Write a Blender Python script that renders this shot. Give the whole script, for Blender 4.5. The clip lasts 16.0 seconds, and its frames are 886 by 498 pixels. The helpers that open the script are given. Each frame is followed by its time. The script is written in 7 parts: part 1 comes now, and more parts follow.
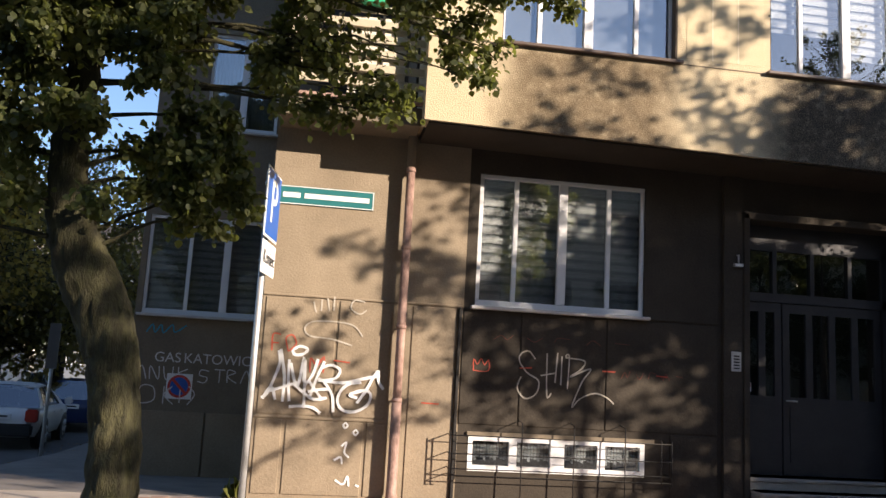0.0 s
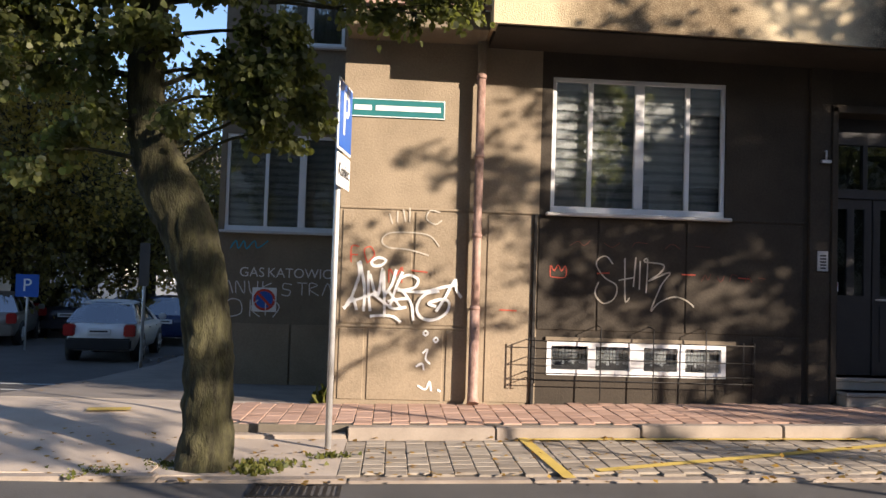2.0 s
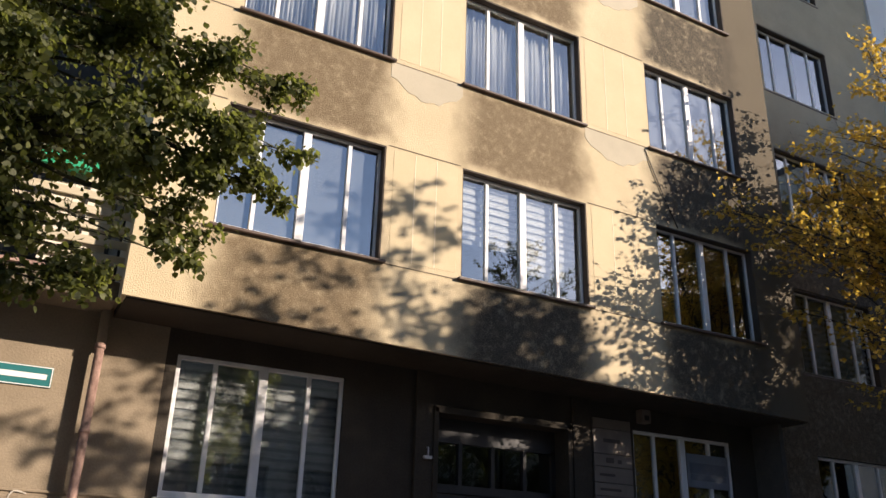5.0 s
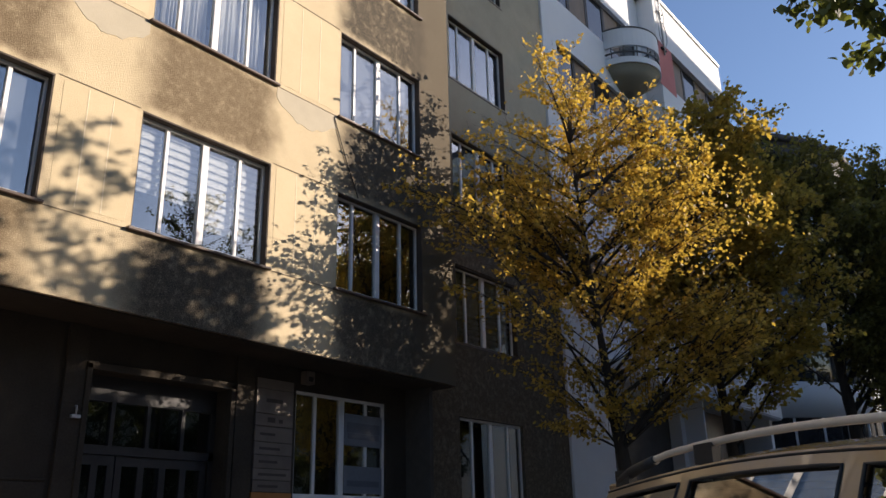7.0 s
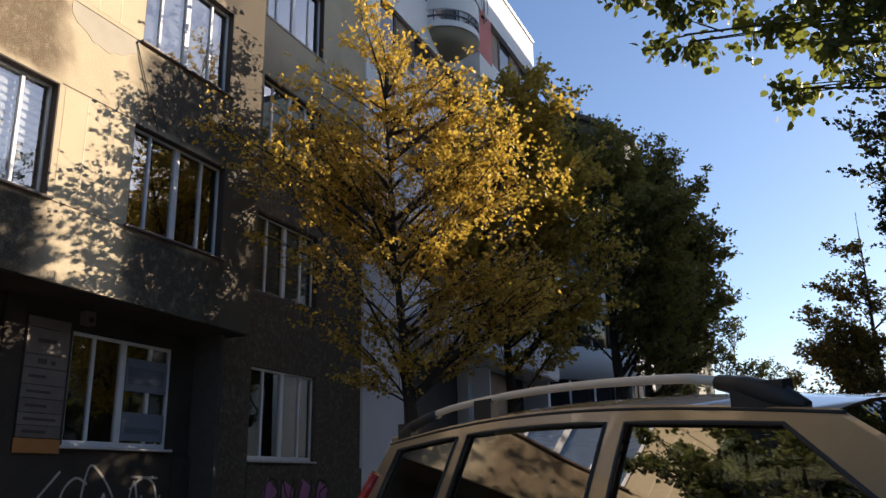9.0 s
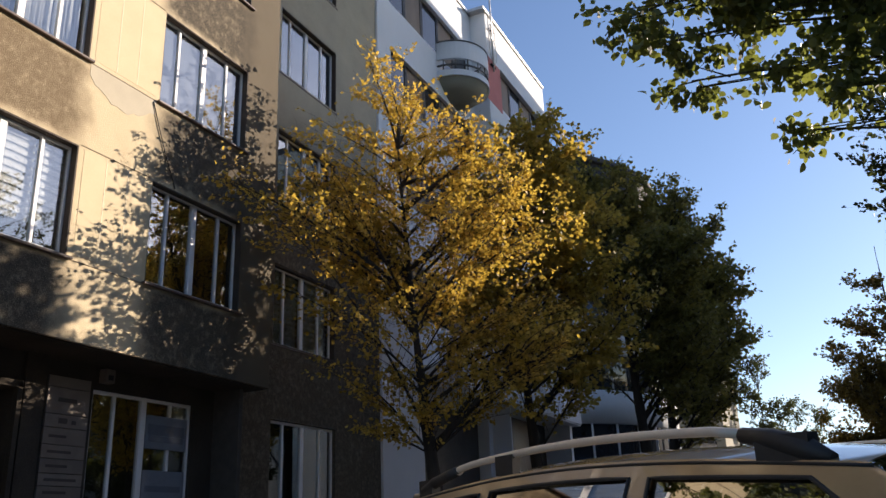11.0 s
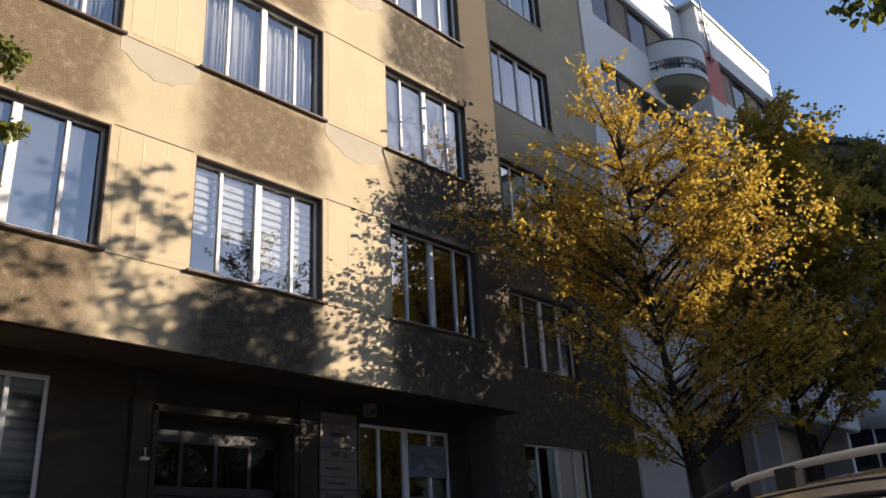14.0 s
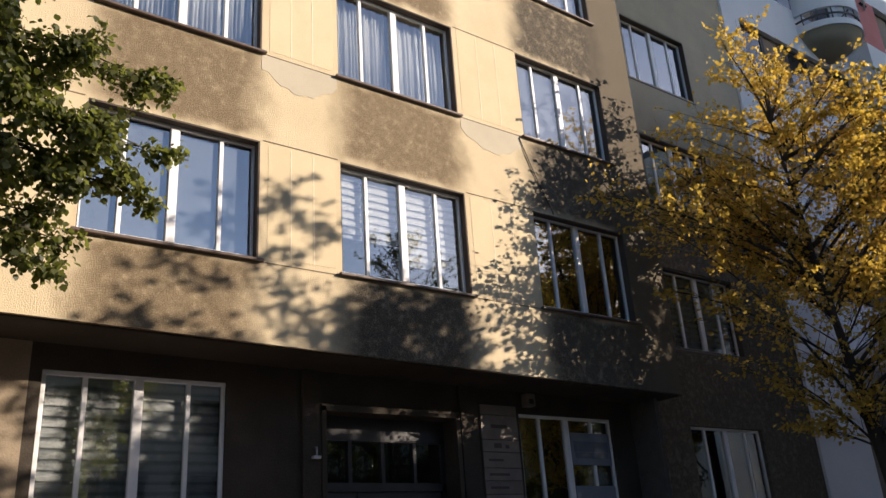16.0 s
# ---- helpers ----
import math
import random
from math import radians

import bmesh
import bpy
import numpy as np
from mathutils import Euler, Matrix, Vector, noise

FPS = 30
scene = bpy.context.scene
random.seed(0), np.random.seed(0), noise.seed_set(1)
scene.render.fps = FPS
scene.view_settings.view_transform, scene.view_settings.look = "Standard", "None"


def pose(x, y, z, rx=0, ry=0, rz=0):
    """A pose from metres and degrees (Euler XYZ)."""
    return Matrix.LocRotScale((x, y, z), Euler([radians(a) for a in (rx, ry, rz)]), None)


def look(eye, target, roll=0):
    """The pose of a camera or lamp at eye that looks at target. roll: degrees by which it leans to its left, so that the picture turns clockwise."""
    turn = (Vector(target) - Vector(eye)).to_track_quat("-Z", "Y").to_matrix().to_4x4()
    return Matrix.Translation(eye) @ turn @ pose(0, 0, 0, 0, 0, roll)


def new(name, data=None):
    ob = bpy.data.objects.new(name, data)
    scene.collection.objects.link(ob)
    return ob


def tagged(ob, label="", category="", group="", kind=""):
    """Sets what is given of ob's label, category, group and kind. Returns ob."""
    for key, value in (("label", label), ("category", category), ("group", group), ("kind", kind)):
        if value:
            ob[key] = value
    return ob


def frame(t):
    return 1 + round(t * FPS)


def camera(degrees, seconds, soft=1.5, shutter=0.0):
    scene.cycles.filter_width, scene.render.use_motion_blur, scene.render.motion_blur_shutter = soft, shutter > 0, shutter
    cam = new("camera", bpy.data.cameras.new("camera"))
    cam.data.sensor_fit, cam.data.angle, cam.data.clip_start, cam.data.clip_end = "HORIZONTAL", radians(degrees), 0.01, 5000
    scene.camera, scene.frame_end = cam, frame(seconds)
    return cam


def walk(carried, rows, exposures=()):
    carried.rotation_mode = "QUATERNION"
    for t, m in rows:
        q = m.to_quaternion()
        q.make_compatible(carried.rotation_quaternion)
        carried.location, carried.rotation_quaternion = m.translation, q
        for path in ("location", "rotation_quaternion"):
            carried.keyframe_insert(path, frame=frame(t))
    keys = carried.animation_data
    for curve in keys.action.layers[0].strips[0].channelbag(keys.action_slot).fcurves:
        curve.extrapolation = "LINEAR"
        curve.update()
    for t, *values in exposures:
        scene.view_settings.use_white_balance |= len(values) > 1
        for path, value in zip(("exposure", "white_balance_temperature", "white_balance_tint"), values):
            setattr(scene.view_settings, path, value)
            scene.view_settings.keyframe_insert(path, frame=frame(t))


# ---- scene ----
cam = camera(56.5, 16.0)
PATH = [
    (0, (0.773, -10.395, 1.509), (1.058, -8.44, 1.816), 3.2),
    (0.5, (0.754, -10.401, 1.528), (1.087, -8.462, 1.888), 3.5),
    (1, (0.742, -10.396, 1.512), (1.05, -8.446, 1.831), 3.0),
    (1.5, (0.749, -10.396, 1.484), (0.906, -8.406, 1.602), 1.8),
    (2, (0.762, -10.381, 1.477), (0.882, -8.387, 1.563), 1.8),
    (2.5, (0.767, -10.39, 1.514), (1.036, -8.428, 1.791), 3.0),
    (2.9, (0.773, -10.395, 1.55), (1.148, -8.476, 1.971), 3.4),
    (3, (0.771, -10.399, 1.554), (1.169, -8.494, 2.015), 3.2),
    (3.5, (0.745, -10.42, 1.601), (1.272, -8.598, 2.235), 2.7),
    (3.7, (0.753, -10.42, 1.61), (1.318, -8.626, 2.29), 2.6),
    (5.8, (0.776, -10.644, 1.581), (1.883, -9.151, 2.32), 1.0),
    (6, (0.772, -10.654, 1.582), (1.935, -9.203, 2.319), 0.8),
    (6.5, (0.763, -10.634, 1.594), (2.092, -9.319, 2.305), -0.2),
    (7, (0.751, -10.581, 1.616), (2.239, -9.419, 2.278), -1.3),
    (7.5, (0.767, -10.584, 1.613), (2.366, -9.545, 2.216), -1.2),
    (8, (0.827, -10.566, 1.62), (2.508, -9.637, 2.177), -0.6),
    (8.5, (0.823, -10.573, 1.621), (2.564, -9.749, 2.158), -0.6),
    (8.7, (0.824, -10.57, 1.619), (2.581, -9.78, 2.156), -0.7),
    (10.8, (0.802, -10.575, 1.651), (2.53, -9.79, 2.284), -2.1),
    (11, (0.805, -10.582, 1.654), (2.517, -9.781, 2.308), -2.3),
    (11.5, (0.782, -10.583, 1.651), (2.469, -9.744, 2.322), -2.5),
    (12, (0.766, -10.593, 1.649), (2.422, -9.699, 2.327), -3.1),
    (12.5, (0.773, -10.588, 1.651), (2.372, -9.603, 2.341), -3.5),
    (13, (0.755, -10.595, 1.646), (2.287, -9.526, 2.361), -3.7),
    (13.5, (0.759, -10.583, 1.645), (2.23, -9.438, 2.368), -3.6),
    (14, (0.786, -10.547, 1.654), (2.174, -9.302, 2.378), -3.1),
    (14.5, (0.781, -10.534, 1.674), (2.106, -9.225, 2.4), -3.4),
    (15, (0.75, -10.58, 1.666), (2.036, -9.237, 2.401), -3.5),
    (15.5, (0.755, -10.584, 1.682), (1.974, -9.171, 2.402), -3.9),
    (16, (0.792, -10.475, 1.668), (1.927, -8.995, 2.391), -4.0),
]
walk(cam, [(t, look(eye, target, roll)) for t, eye, target, roll in PATH], [(t, stops, 6500, 18) for t, stops in ((0, 1.15), (0.5, 1.2), (1.0, 1.2), (1.5, 1.17), (2.0, 1.34), (2.5, 1.3), (3.0, 1.24), (3.5, 1.05), (3.7, 1.02), (7.0, 0.82), (8.5, 0.92), (11.0, 0.95), (14.5, 0.84), (16.0, 0.84))])

# ---- daylight: low sun along the street, clear sky ----
TO_SUN = Vector((1.2, -0.95, 0.485)).normalized()
world = bpy.data.worlds.new("sky")
scene.world = world
world.use_nodes = True
wn = world.node_tree
sky = wn.nodes.new("ShaderNodeTexSky")
sky.sky_type = 'NISHITA'
sky.sun_disc = False
sky.sun_elevation = math.asin(TO_SUN.z)
sky.sun_rotation = math.atan2(TO_SUN.x, TO_SUN.y)
sky.air_density, sky.dust_density, sky.ozone_density = 1.0, 0.5, 3.0
wn.links.new(sky.outputs[0], wn.nodes["Background"].inputs[0])
wn.nodes["Background"].inputs[1].default_value = 0.1
sun_data = bpy.data.lights.new("sun", "SUN")
sun_data.energy, sun_data.angle, sun_data.color = 5.0, radians(0.25), (1.0, 0.88, 0.70)
sun = new("sun", sun_data)
sun.matrix_world = look(TO_SUN * 60, (0, 0, 0))


# ---- materials ----
def node(tree, kind, **inputs):
    n = tree.nodes.new(kind)
    for k, v in inputs.items():
        n.inputs[k.replace("_", " ")].default_value = v
    return n


def material(name, low, high=None, rough=0.85, metal=0.0, scale=6.0, grain=60.0, bump=0.15, spec=0.4, per_piece=0.0, per_island=0.0, stretch=(1, 1, 1)):
    """Two scales of variation between two colours, with fine relief."""
    m = bpy.data.materials.new(name)
    m.use_nodes = True
    nt = m.node_tree
    b = nt.nodes["Principled BSDF"]
    b.inputs["Roughness"].default_value = rough
    b.inputs["Metallic"].default_value = metal
    b.inputs["Specular IOR Level"].default_value = spec
    high = high or tuple(min(1, c * 1.25) for c in low)
    tc = nt.nodes.new("ShaderNodeTexCoord")
    mp = nt.nodes.new("ShaderNodeMapping")
    mp.inputs["Scale"].default_value = stretch
    nt.links.new(tc.outputs["Object"], mp.inputs[0])
    n1 = node(nt, "ShaderNodeTexNoise", Scale=scale, Detail=5.0, Roughness=0.6)
    n2 = node(nt, "ShaderNodeTexNoise", Scale=grain, Detail=3.0, Roughness=0.6)
    nt.links.new(mp.outputs[0], n1.inputs["Vector"])
    nt.links.new(mp.outputs[0], n2.inputs["Vector"])
    mix = nt.nodes.new("ShaderNodeMath")
    mix.operation = "MULTIPLY_ADD"
    nt.links.new(n2.outputs[0], mix.inputs[0])
    mix.inputs[1].default_value = 0.45
    nt.links.new(n1.outputs[0], mix.inputs[2])
    fac = mix.outputs[0]
    src = None
    if per_piece:
        src = nt.nodes.new("ShaderNodeObjectInfo").outputs["Random"]
        amount = per_piece
    elif per_island:
        src = nt.nodes.new("ShaderNodeNewGeometry").outputs["Random Per Island"]
        amount = per_island
    if src:
        add = nt.nodes.new("ShaderNodeMath")
        add.operation = "MULTIPLY_ADD"
        nt.links.new(src, add.inputs[0])
        add.inputs[1].default_value = amount
        nt.links.new(fac, add.inputs[2])
        sub = nt.nodes.new("ShaderNodeMath")
        sub.operation = "SUBTRACT"
        nt.links.new(add.outputs[0], sub.inputs[0])
        sub.inputs[1].default_value = amount / 2
        fac = sub.outputs[0]
    ramp = nt.nodes.new("ShaderNodeMapRange")
    nt.links.new(fac, ramp.inputs[0])
    ramp.inputs[1].default_value, ramp.inputs[2].default_value = 0.45, 1.0
    col = nt.nodes.new("ShaderNodeMix")
    col.data_type = "RGBA"
    nt.links.new(ramp.outputs[0], col.inputs[0])
    col.inputs[6].default_value, col.inputs[7].default_value = (*low, 1), (*high, 1)
    nt.links.new(col.outputs[2], b.inputs["Base Color"])
    if bump:
        bp = node(nt, "ShaderNodeBump", Strength=bump, Distance=0.02)
        nt.links.new(n2.outputs[0], bp.inputs["Height"])
        nt.links.new(bp.outputs[0], b.inputs["Normal"])
    return m


def leaf_material(name, low, high, through_colour):
    m = material(name, low, high, rough=0.5, scale=1.2, grain=9, bump=0, spec=0.35, per_island=0.9)
    nt = m.node_tree
    b = nt.nodes["Principled BSDF"]
    tr = nt.nodes.new("ShaderNodeBsdfTranslucent")
    tr.inputs[0].default_value = (*through_colour, 1)
    mx = nt.nodes.new("ShaderNodeMixShader")
    mx.inputs[0].default_value = 0.45
    nt.links.new(b.outputs[0], mx.inputs[1])
    nt.links.new(tr.outputs[0], mx.inputs[2])
    nt.links.new(mx.outputs[0], nt.nodes["Material Output"].inputs[0])
    return m


def glass_material(name, tint=(0.9, 0.95, 0.95), base=0.06):
    """A pane: clear, with real mirror gloss that grows towards grazing."""
    m = bpy.data.materials.new(name)
    m.use_nodes = True
    nt = m.node_tree
    nt.nodes.remove(nt.nodes["Principled BSDF"])
    lw = node(nt, "ShaderNodeLayerWeight", Blend=0.5)
    pw = nt.nodes.new("ShaderNodeMath")
    pw.operation = "POWER"
    nt.links.new(lw.outputs["Facing"], pw.inputs[0])
    pw.inputs[1].default_value = 4.0
    ml = nt.nodes.new("ShaderNodeMath")
    ml.operation = "MULTIPLY_ADD"
    ml.use_clamp = True
    ml.inputs[1].default_value = 0.9 - base
    ml.inputs[2].default_value = base
    nt.links.new(pw.outputs[0], ml.inputs[0])
    gl = node(nt, "ShaderNodeBsdfGlossy", Roughness=0.01)
    tp = nt.nodes.new("ShaderNodeBsdfTransparent")
    tp.inputs[0].default_value = (*tint, 1)
    mx = nt.nodes.new("ShaderNodeMixShader")
    nt.links.new(ml.outputs[0], mx.inputs[0])
    nt.links.new(tp.outputs[0], mx.inputs[1])
    nt.links.new(gl.outputs[0], mx.inputs[2])
    nt.links.new(mx.outputs[0], nt.nodes["Material Output"].inputs[0])
    return m


def stained_shaded_plaster(name, clean, clean2, stain_shade, stain_shade2, columns, rows, soft=0.34, dark_from=10.0, zsoft=0.12, last_part=0.86):
    """Painted render with soot washed down below the sills and shade put into the colour: soft-edged bands under each
    window column, ragged by noise.
    """
    m = material(name, clean, clean2, rough=0.92, scale=1.1, grain=45, bump=0.25, spec=0.2)
    nt = m.node_tree
    b = nt.nodes["Principled BSDF"]
    base = b.inputs["Base Color"].links[0].from_socket
    tc = nt.nodes.new("ShaderNodeTexCoord")
    warp = node(nt, "ShaderNodeTexNoise", Scale=2.2, Detail=4.0)
    nt.links.new(tc.outputs["Object"], warp.inputs["Vector"])
    ragged = nt.nodes.new("ShaderNodeVectorMath")
    ragged.operation = "MULTIPLY_ADD"
    nt.links.new(warp.outputs["Color"], ragged.inputs[0])
    ragged.inputs[1].default_value = (0.6, 0, 0.35)
    nt.links.new(tc.outputs["Object"], ragged.inputs[2])
    sep = nt.nodes.new("ShaderNodeSeparateXYZ")
    nt.links.new(ragged.outputs[0], sep.inputs[0])

    def ramp(sock, a, b_):
        r = nt.nodes.new("ShaderNodeMapRange")
        r.interpolation_type = "SMOOTHSTEP"
        nt.links.new(sock, r.inputs[0])
        r.inputs[1].default_value, r.inputs[2].default_value = a, b_
        return r.outputs[0]

    def math_(op, a, b_):
        n = nt.nodes.new("ShaderNodeMath")
        n.operation = op
        for i, s in enumerate((a, b_)):
            if isinstance(s, (int, float)):
                n.inputs[i].default_value = s
            else:
                nt.links.new(s, n.inputs[i])
        return n.outputs[0]

    def band(sock, a, b_, s):
        return math_("MULTIPLY", ramp(sock, a - s, a + s), ramp(sock, b_ + s, b_ - s))

    xs = None
    for a, b_ in columns:
        one = band(sep.outputs[0], a + 0.30, b_ + 0.30, soft)
        xs = one if xs is None else math_("MAXIMUM", xs, one)
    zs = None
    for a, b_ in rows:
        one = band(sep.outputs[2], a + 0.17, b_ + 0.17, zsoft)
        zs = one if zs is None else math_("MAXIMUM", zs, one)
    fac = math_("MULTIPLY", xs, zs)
    grain = node(nt, "ShaderNodeTexNoise", Scale=9.0, Detail=6.0, Roughness=0.7)
    nt.links.new(tc.outputs["Object"], grain.inputs["Vector"])
    fac = math_("MULTIPLY", fac, ramp(grain.outputs[0], -0.1, 0.56))
    peb = node(nt, "ShaderNodeTexNoise", Scale=60.0, Detail=2.0, Roughness=0.5)
    nt.links.new(tc.outputs["Object"], peb.inputs["Vector"])
    fac = math_("MULTIPLY", fac, ramp(peb.outputs[0], -0.25, 0.62))
    bump = b.inputs["Normal"].links[0].from_node
    bump.inputs["Strength"].default_value = 0.5
    nt.links.new(peb.outputs[0], bump.inputs["Height"])
    scol = nt.nodes.new("ShaderNodeMix")
    scol.data_type = "RGBA"
    scol.inputs[6].default_value, scol.inputs[7].default_value = (*stain_shade, 1), (*stain_shade2, 1)
    # shade is put in with the soot: the lowest band is blackened from the second window on, the upper ones from the
    # third
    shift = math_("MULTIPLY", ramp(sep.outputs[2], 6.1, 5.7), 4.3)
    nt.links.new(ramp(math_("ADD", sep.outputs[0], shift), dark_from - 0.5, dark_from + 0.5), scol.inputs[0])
    out = nt.nodes.new("ShaderNodeMix")
    out.data_type = "RGBA"
    nt.links.new(fac, out.inputs[0])
    nt.links.new(base, out.inputs[6])
    nt.links.new(scol.outputs[2], out.inputs[7])
    # darker all over the part beyond the last window
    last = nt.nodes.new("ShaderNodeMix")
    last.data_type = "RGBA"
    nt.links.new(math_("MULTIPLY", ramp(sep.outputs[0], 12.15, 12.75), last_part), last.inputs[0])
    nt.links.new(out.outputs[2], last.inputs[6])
    last.inputs[7].default_value = (*stain_shade2, 1)
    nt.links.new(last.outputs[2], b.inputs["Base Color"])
    return m


COLUMNS = [(2.74, 5.02), (6.29, 8.62), (10.12, 12.43)]
TOPS, SILLS = [4.19, 7.40, 10.68, 13.98, 17.25], [2.44, 5.635, 8.88, 12.2, 15.45]
# the second, blacker colour also carries shade put in over the soot
M_BAY = stained_shaded_plaster("cream_render_sooty", (0.50, 0.41, 0.265), (0.60, 0.50, 0.33), (0.15, 0.110, 0.066), (0.050, 0.042, 0.033),
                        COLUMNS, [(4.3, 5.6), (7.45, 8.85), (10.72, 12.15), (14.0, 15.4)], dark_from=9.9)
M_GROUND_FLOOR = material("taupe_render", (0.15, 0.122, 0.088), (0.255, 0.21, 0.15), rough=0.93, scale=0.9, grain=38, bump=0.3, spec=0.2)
# the taupe again, lightened so the sunlit corner's brightness sits in its colour
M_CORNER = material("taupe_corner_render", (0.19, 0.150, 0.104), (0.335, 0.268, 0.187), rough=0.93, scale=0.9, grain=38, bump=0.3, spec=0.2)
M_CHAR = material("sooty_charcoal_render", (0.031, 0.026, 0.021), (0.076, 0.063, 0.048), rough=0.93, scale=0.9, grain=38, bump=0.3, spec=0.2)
# tree shade put into the colour: dark low down, paler above
M_SIDE = stained_shaded_plaster("olive_grey_render", (0.38, 0.33, 0.24), (0.50, 0.44, 0.32), (0.070, 0.056, 0.040), (0.070, 0.056, 0.040), [(5, 26)], [(-3, 10.6)], zsoft=1.6, last_part=0.0)
M_PIER = material("cream_panel", (0.52, 0.43, 0.275), (0.60, 0.50, 0.33), rough=0.9, scale=1.5, grain=50, bump=0.12, spec=0.2, per_piece=0.25)
M_BEAD = material("pale_joint_bead", (0.66, 0.57, 0.40), (0.74, 0.65, 0.47), rough=0.85, scale=3, grain=40, bump=0.05)
M_WHITE = material("white_plastic", (0.68, 0.68, 0.67), (0.78, 0.78, 0.77), rough=0.45, scale=3, grain=30, bump=0.02)
M_SILL = material("brown_metal_sill", (0.075, 0.05, 0.04), (0.13, 0.09, 0.07), rough=0.5, scale=4, bump=0.05)
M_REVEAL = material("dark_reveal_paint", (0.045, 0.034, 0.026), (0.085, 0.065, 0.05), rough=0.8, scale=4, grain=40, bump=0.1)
M_SILL_W = material("pale_sill", (0.5, 0.48, 0.45), (0.62, 0.6, 0.57), rough=0.6, bump=0.05)
M_GLASS = glass_material("window_glass", (0.77, 0.80, 0.81), 0.26)
M_GLASS_CAR = glass_material("car_glass", (0.24, 0.26, 0.24), 0.40)
M_BLIND = material("blind_fabric", (0.68, 0.67, 0.64), (0.76, 0.75, 0.72), rough=0.9, scale=8, grain=200, bump=0.05)
M_BLIND_D = material("sheer_blind_band", (0.46, 0.47, 0.47), (0.54, 0.55, 0.55), rough=0.9, scale=8, grain=200, bump=0.05)
# bluish grey puts the sky's reflection in the panes into the fabric
M_SHADE = material("pale_roller_shade", (0.19, 0.21, 0.25), (0.24, 0.26, 0.30), rough=0.9, scale=1, grain=200, bump=0.02)
M_CURTAIN = material("white_net_curtain", (0.62, 0.62, 0.62), (0.75, 0.75, 0.74), rough=0.95, scale=3, grain=90, bump=0.05)
M_INNER = material("room_wall", (0.055, 0.05, 0.045), (0.085, 0.078, 0.068), rough=0.95)
M_RUST = material("rusty_downpipe", (0.085, 0.042, 0.03), (0.50, 0.33, 0.27), rough=0.7, scale=3.5, grain=26, bump=0.2, stretch=(1, 1, 0.5))
M_IRON = material("dark_wrought_iron", (0.02, 0.02, 0.02), (0.05, 0.045, 0.04), rough=0.6, metal=0.6, scale=10)
M_DOOR = material("dark_painted_door", (0.020, 0.019, 0.02), (0.036, 0.034, 0.034), rough=0.55, scale=3, grain=25, bump=0.08)
M_STONE = material("worn_step_stone", (0.22, 0.2, 0.17), (0.36, 0.33, 0.28), rough=0.85, scale=3, grain=50, bump=0.25)
M_KERB = material("kerb_concrete", (0.22, 0.18, 0.145), (0.35, 0.295, 0.24), rough=0.9, scale=2, grain=70, bump=0.3, per_piece=0.2)
M_PAVER_R = material("reddish_paver", (0.32, 0.20, 0.145), (0.47, 0.31, 0.235), rough=0.9, scale=2, grain=80, bump=0.25, per_piece=0.5)
M_PAVER_RI = material("reddish_pavers", (0.32, 0.20, 0.145), (0.47, 0.31, 0.235), rough=0.9, scale=2, grain=80, bump=0.25, per_island=0.5)
M_PAVER_G = material("grey_paver", (0.21, 0.175, 0.135), (0.36, 0.31, 0.245), rough=0.9, scale=2, grain=80, bump=0.25, per_piece=0.5)
M_PAVER_GI = material("grey_pavers", (0.21, 0.175, 0.135), (0.36, 0.31, 0.245), rough=0.9, scale=2, grain=80, bump=0.25, per_island=0.5)
M_JOINT = material("sandy_joint", (0.10, 0.085, 0.065), (0.17, 0.145, 0.11), rough=0.95, scale=4, grain=90, bump=0.3)
M_ASPHALT = material("asphalt", (0.06, 0.057, 0.054), (0.115, 0.109, 0.102), rough=0.9, scale=0.8, grain=120, bump=0.35)
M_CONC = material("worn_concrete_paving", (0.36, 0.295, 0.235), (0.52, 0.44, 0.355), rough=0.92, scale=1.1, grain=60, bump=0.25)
# side street's deep shade put into a darker copy of the paving colour
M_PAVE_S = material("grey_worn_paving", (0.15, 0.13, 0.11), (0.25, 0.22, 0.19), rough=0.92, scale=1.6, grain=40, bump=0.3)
M_YELLOW = material("yellow_road_paint", (0.46, 0.33, 0.07), (0.64, 0.46, 0.11), rough=0.8, scale=5, grain=60, bump=0.2)
M_WPAINT = material("white_road_paint", (0.4, 0.4, 0.38), (0.6, 0.6, 0.57), rough=0.8, scale=5, grain=60)
M_BARK = material("lime_bark", (0.017, 0.015, 0.010), (0.074, 0.069, 0.028), rough=0.95, scale=15, grain=70, bump=1.0, stretch=(1, 1, 0.35))
M_BARK_D = material("dark_bark", (0.018, 0.014, 0.011), (0.05, 0.04, 0.03), rough=0.95, scale=5, grain=22, bump=0.6, stretch=(1, 1, 0.25))
M_LEAF_G = leaf_material("lime_leaf", (0.032, 0.041, 0.014), (0.120, 0.128, 0.044), (0.235, 0.265, 0.05))
M_LEAF_S = leaf_material("street_leaf", (0.022, 0.028, 0.010), (0.07, 0.075, 0.024), (0.06, 0.07, 0.018))
M_LEAF_Y = leaf_material("yellow_leaf", (0.25, 0.165, 0.032), (0.68, 0.46, 0.095), (0.72, 0.50, 0.075))
M_LEAF_O = leaf_material("olive_leaf", (0.19, 0.145, 0.034), (0.44, 0.32, 0.07), (0.58, 0.41, 0.06))
M_LEAF_D = leaf_material("dark_green_leaf", (0.06, 0.056, 0.018), (0.17, 0.145, 0.042), (0.30, 0.25, 0.05))
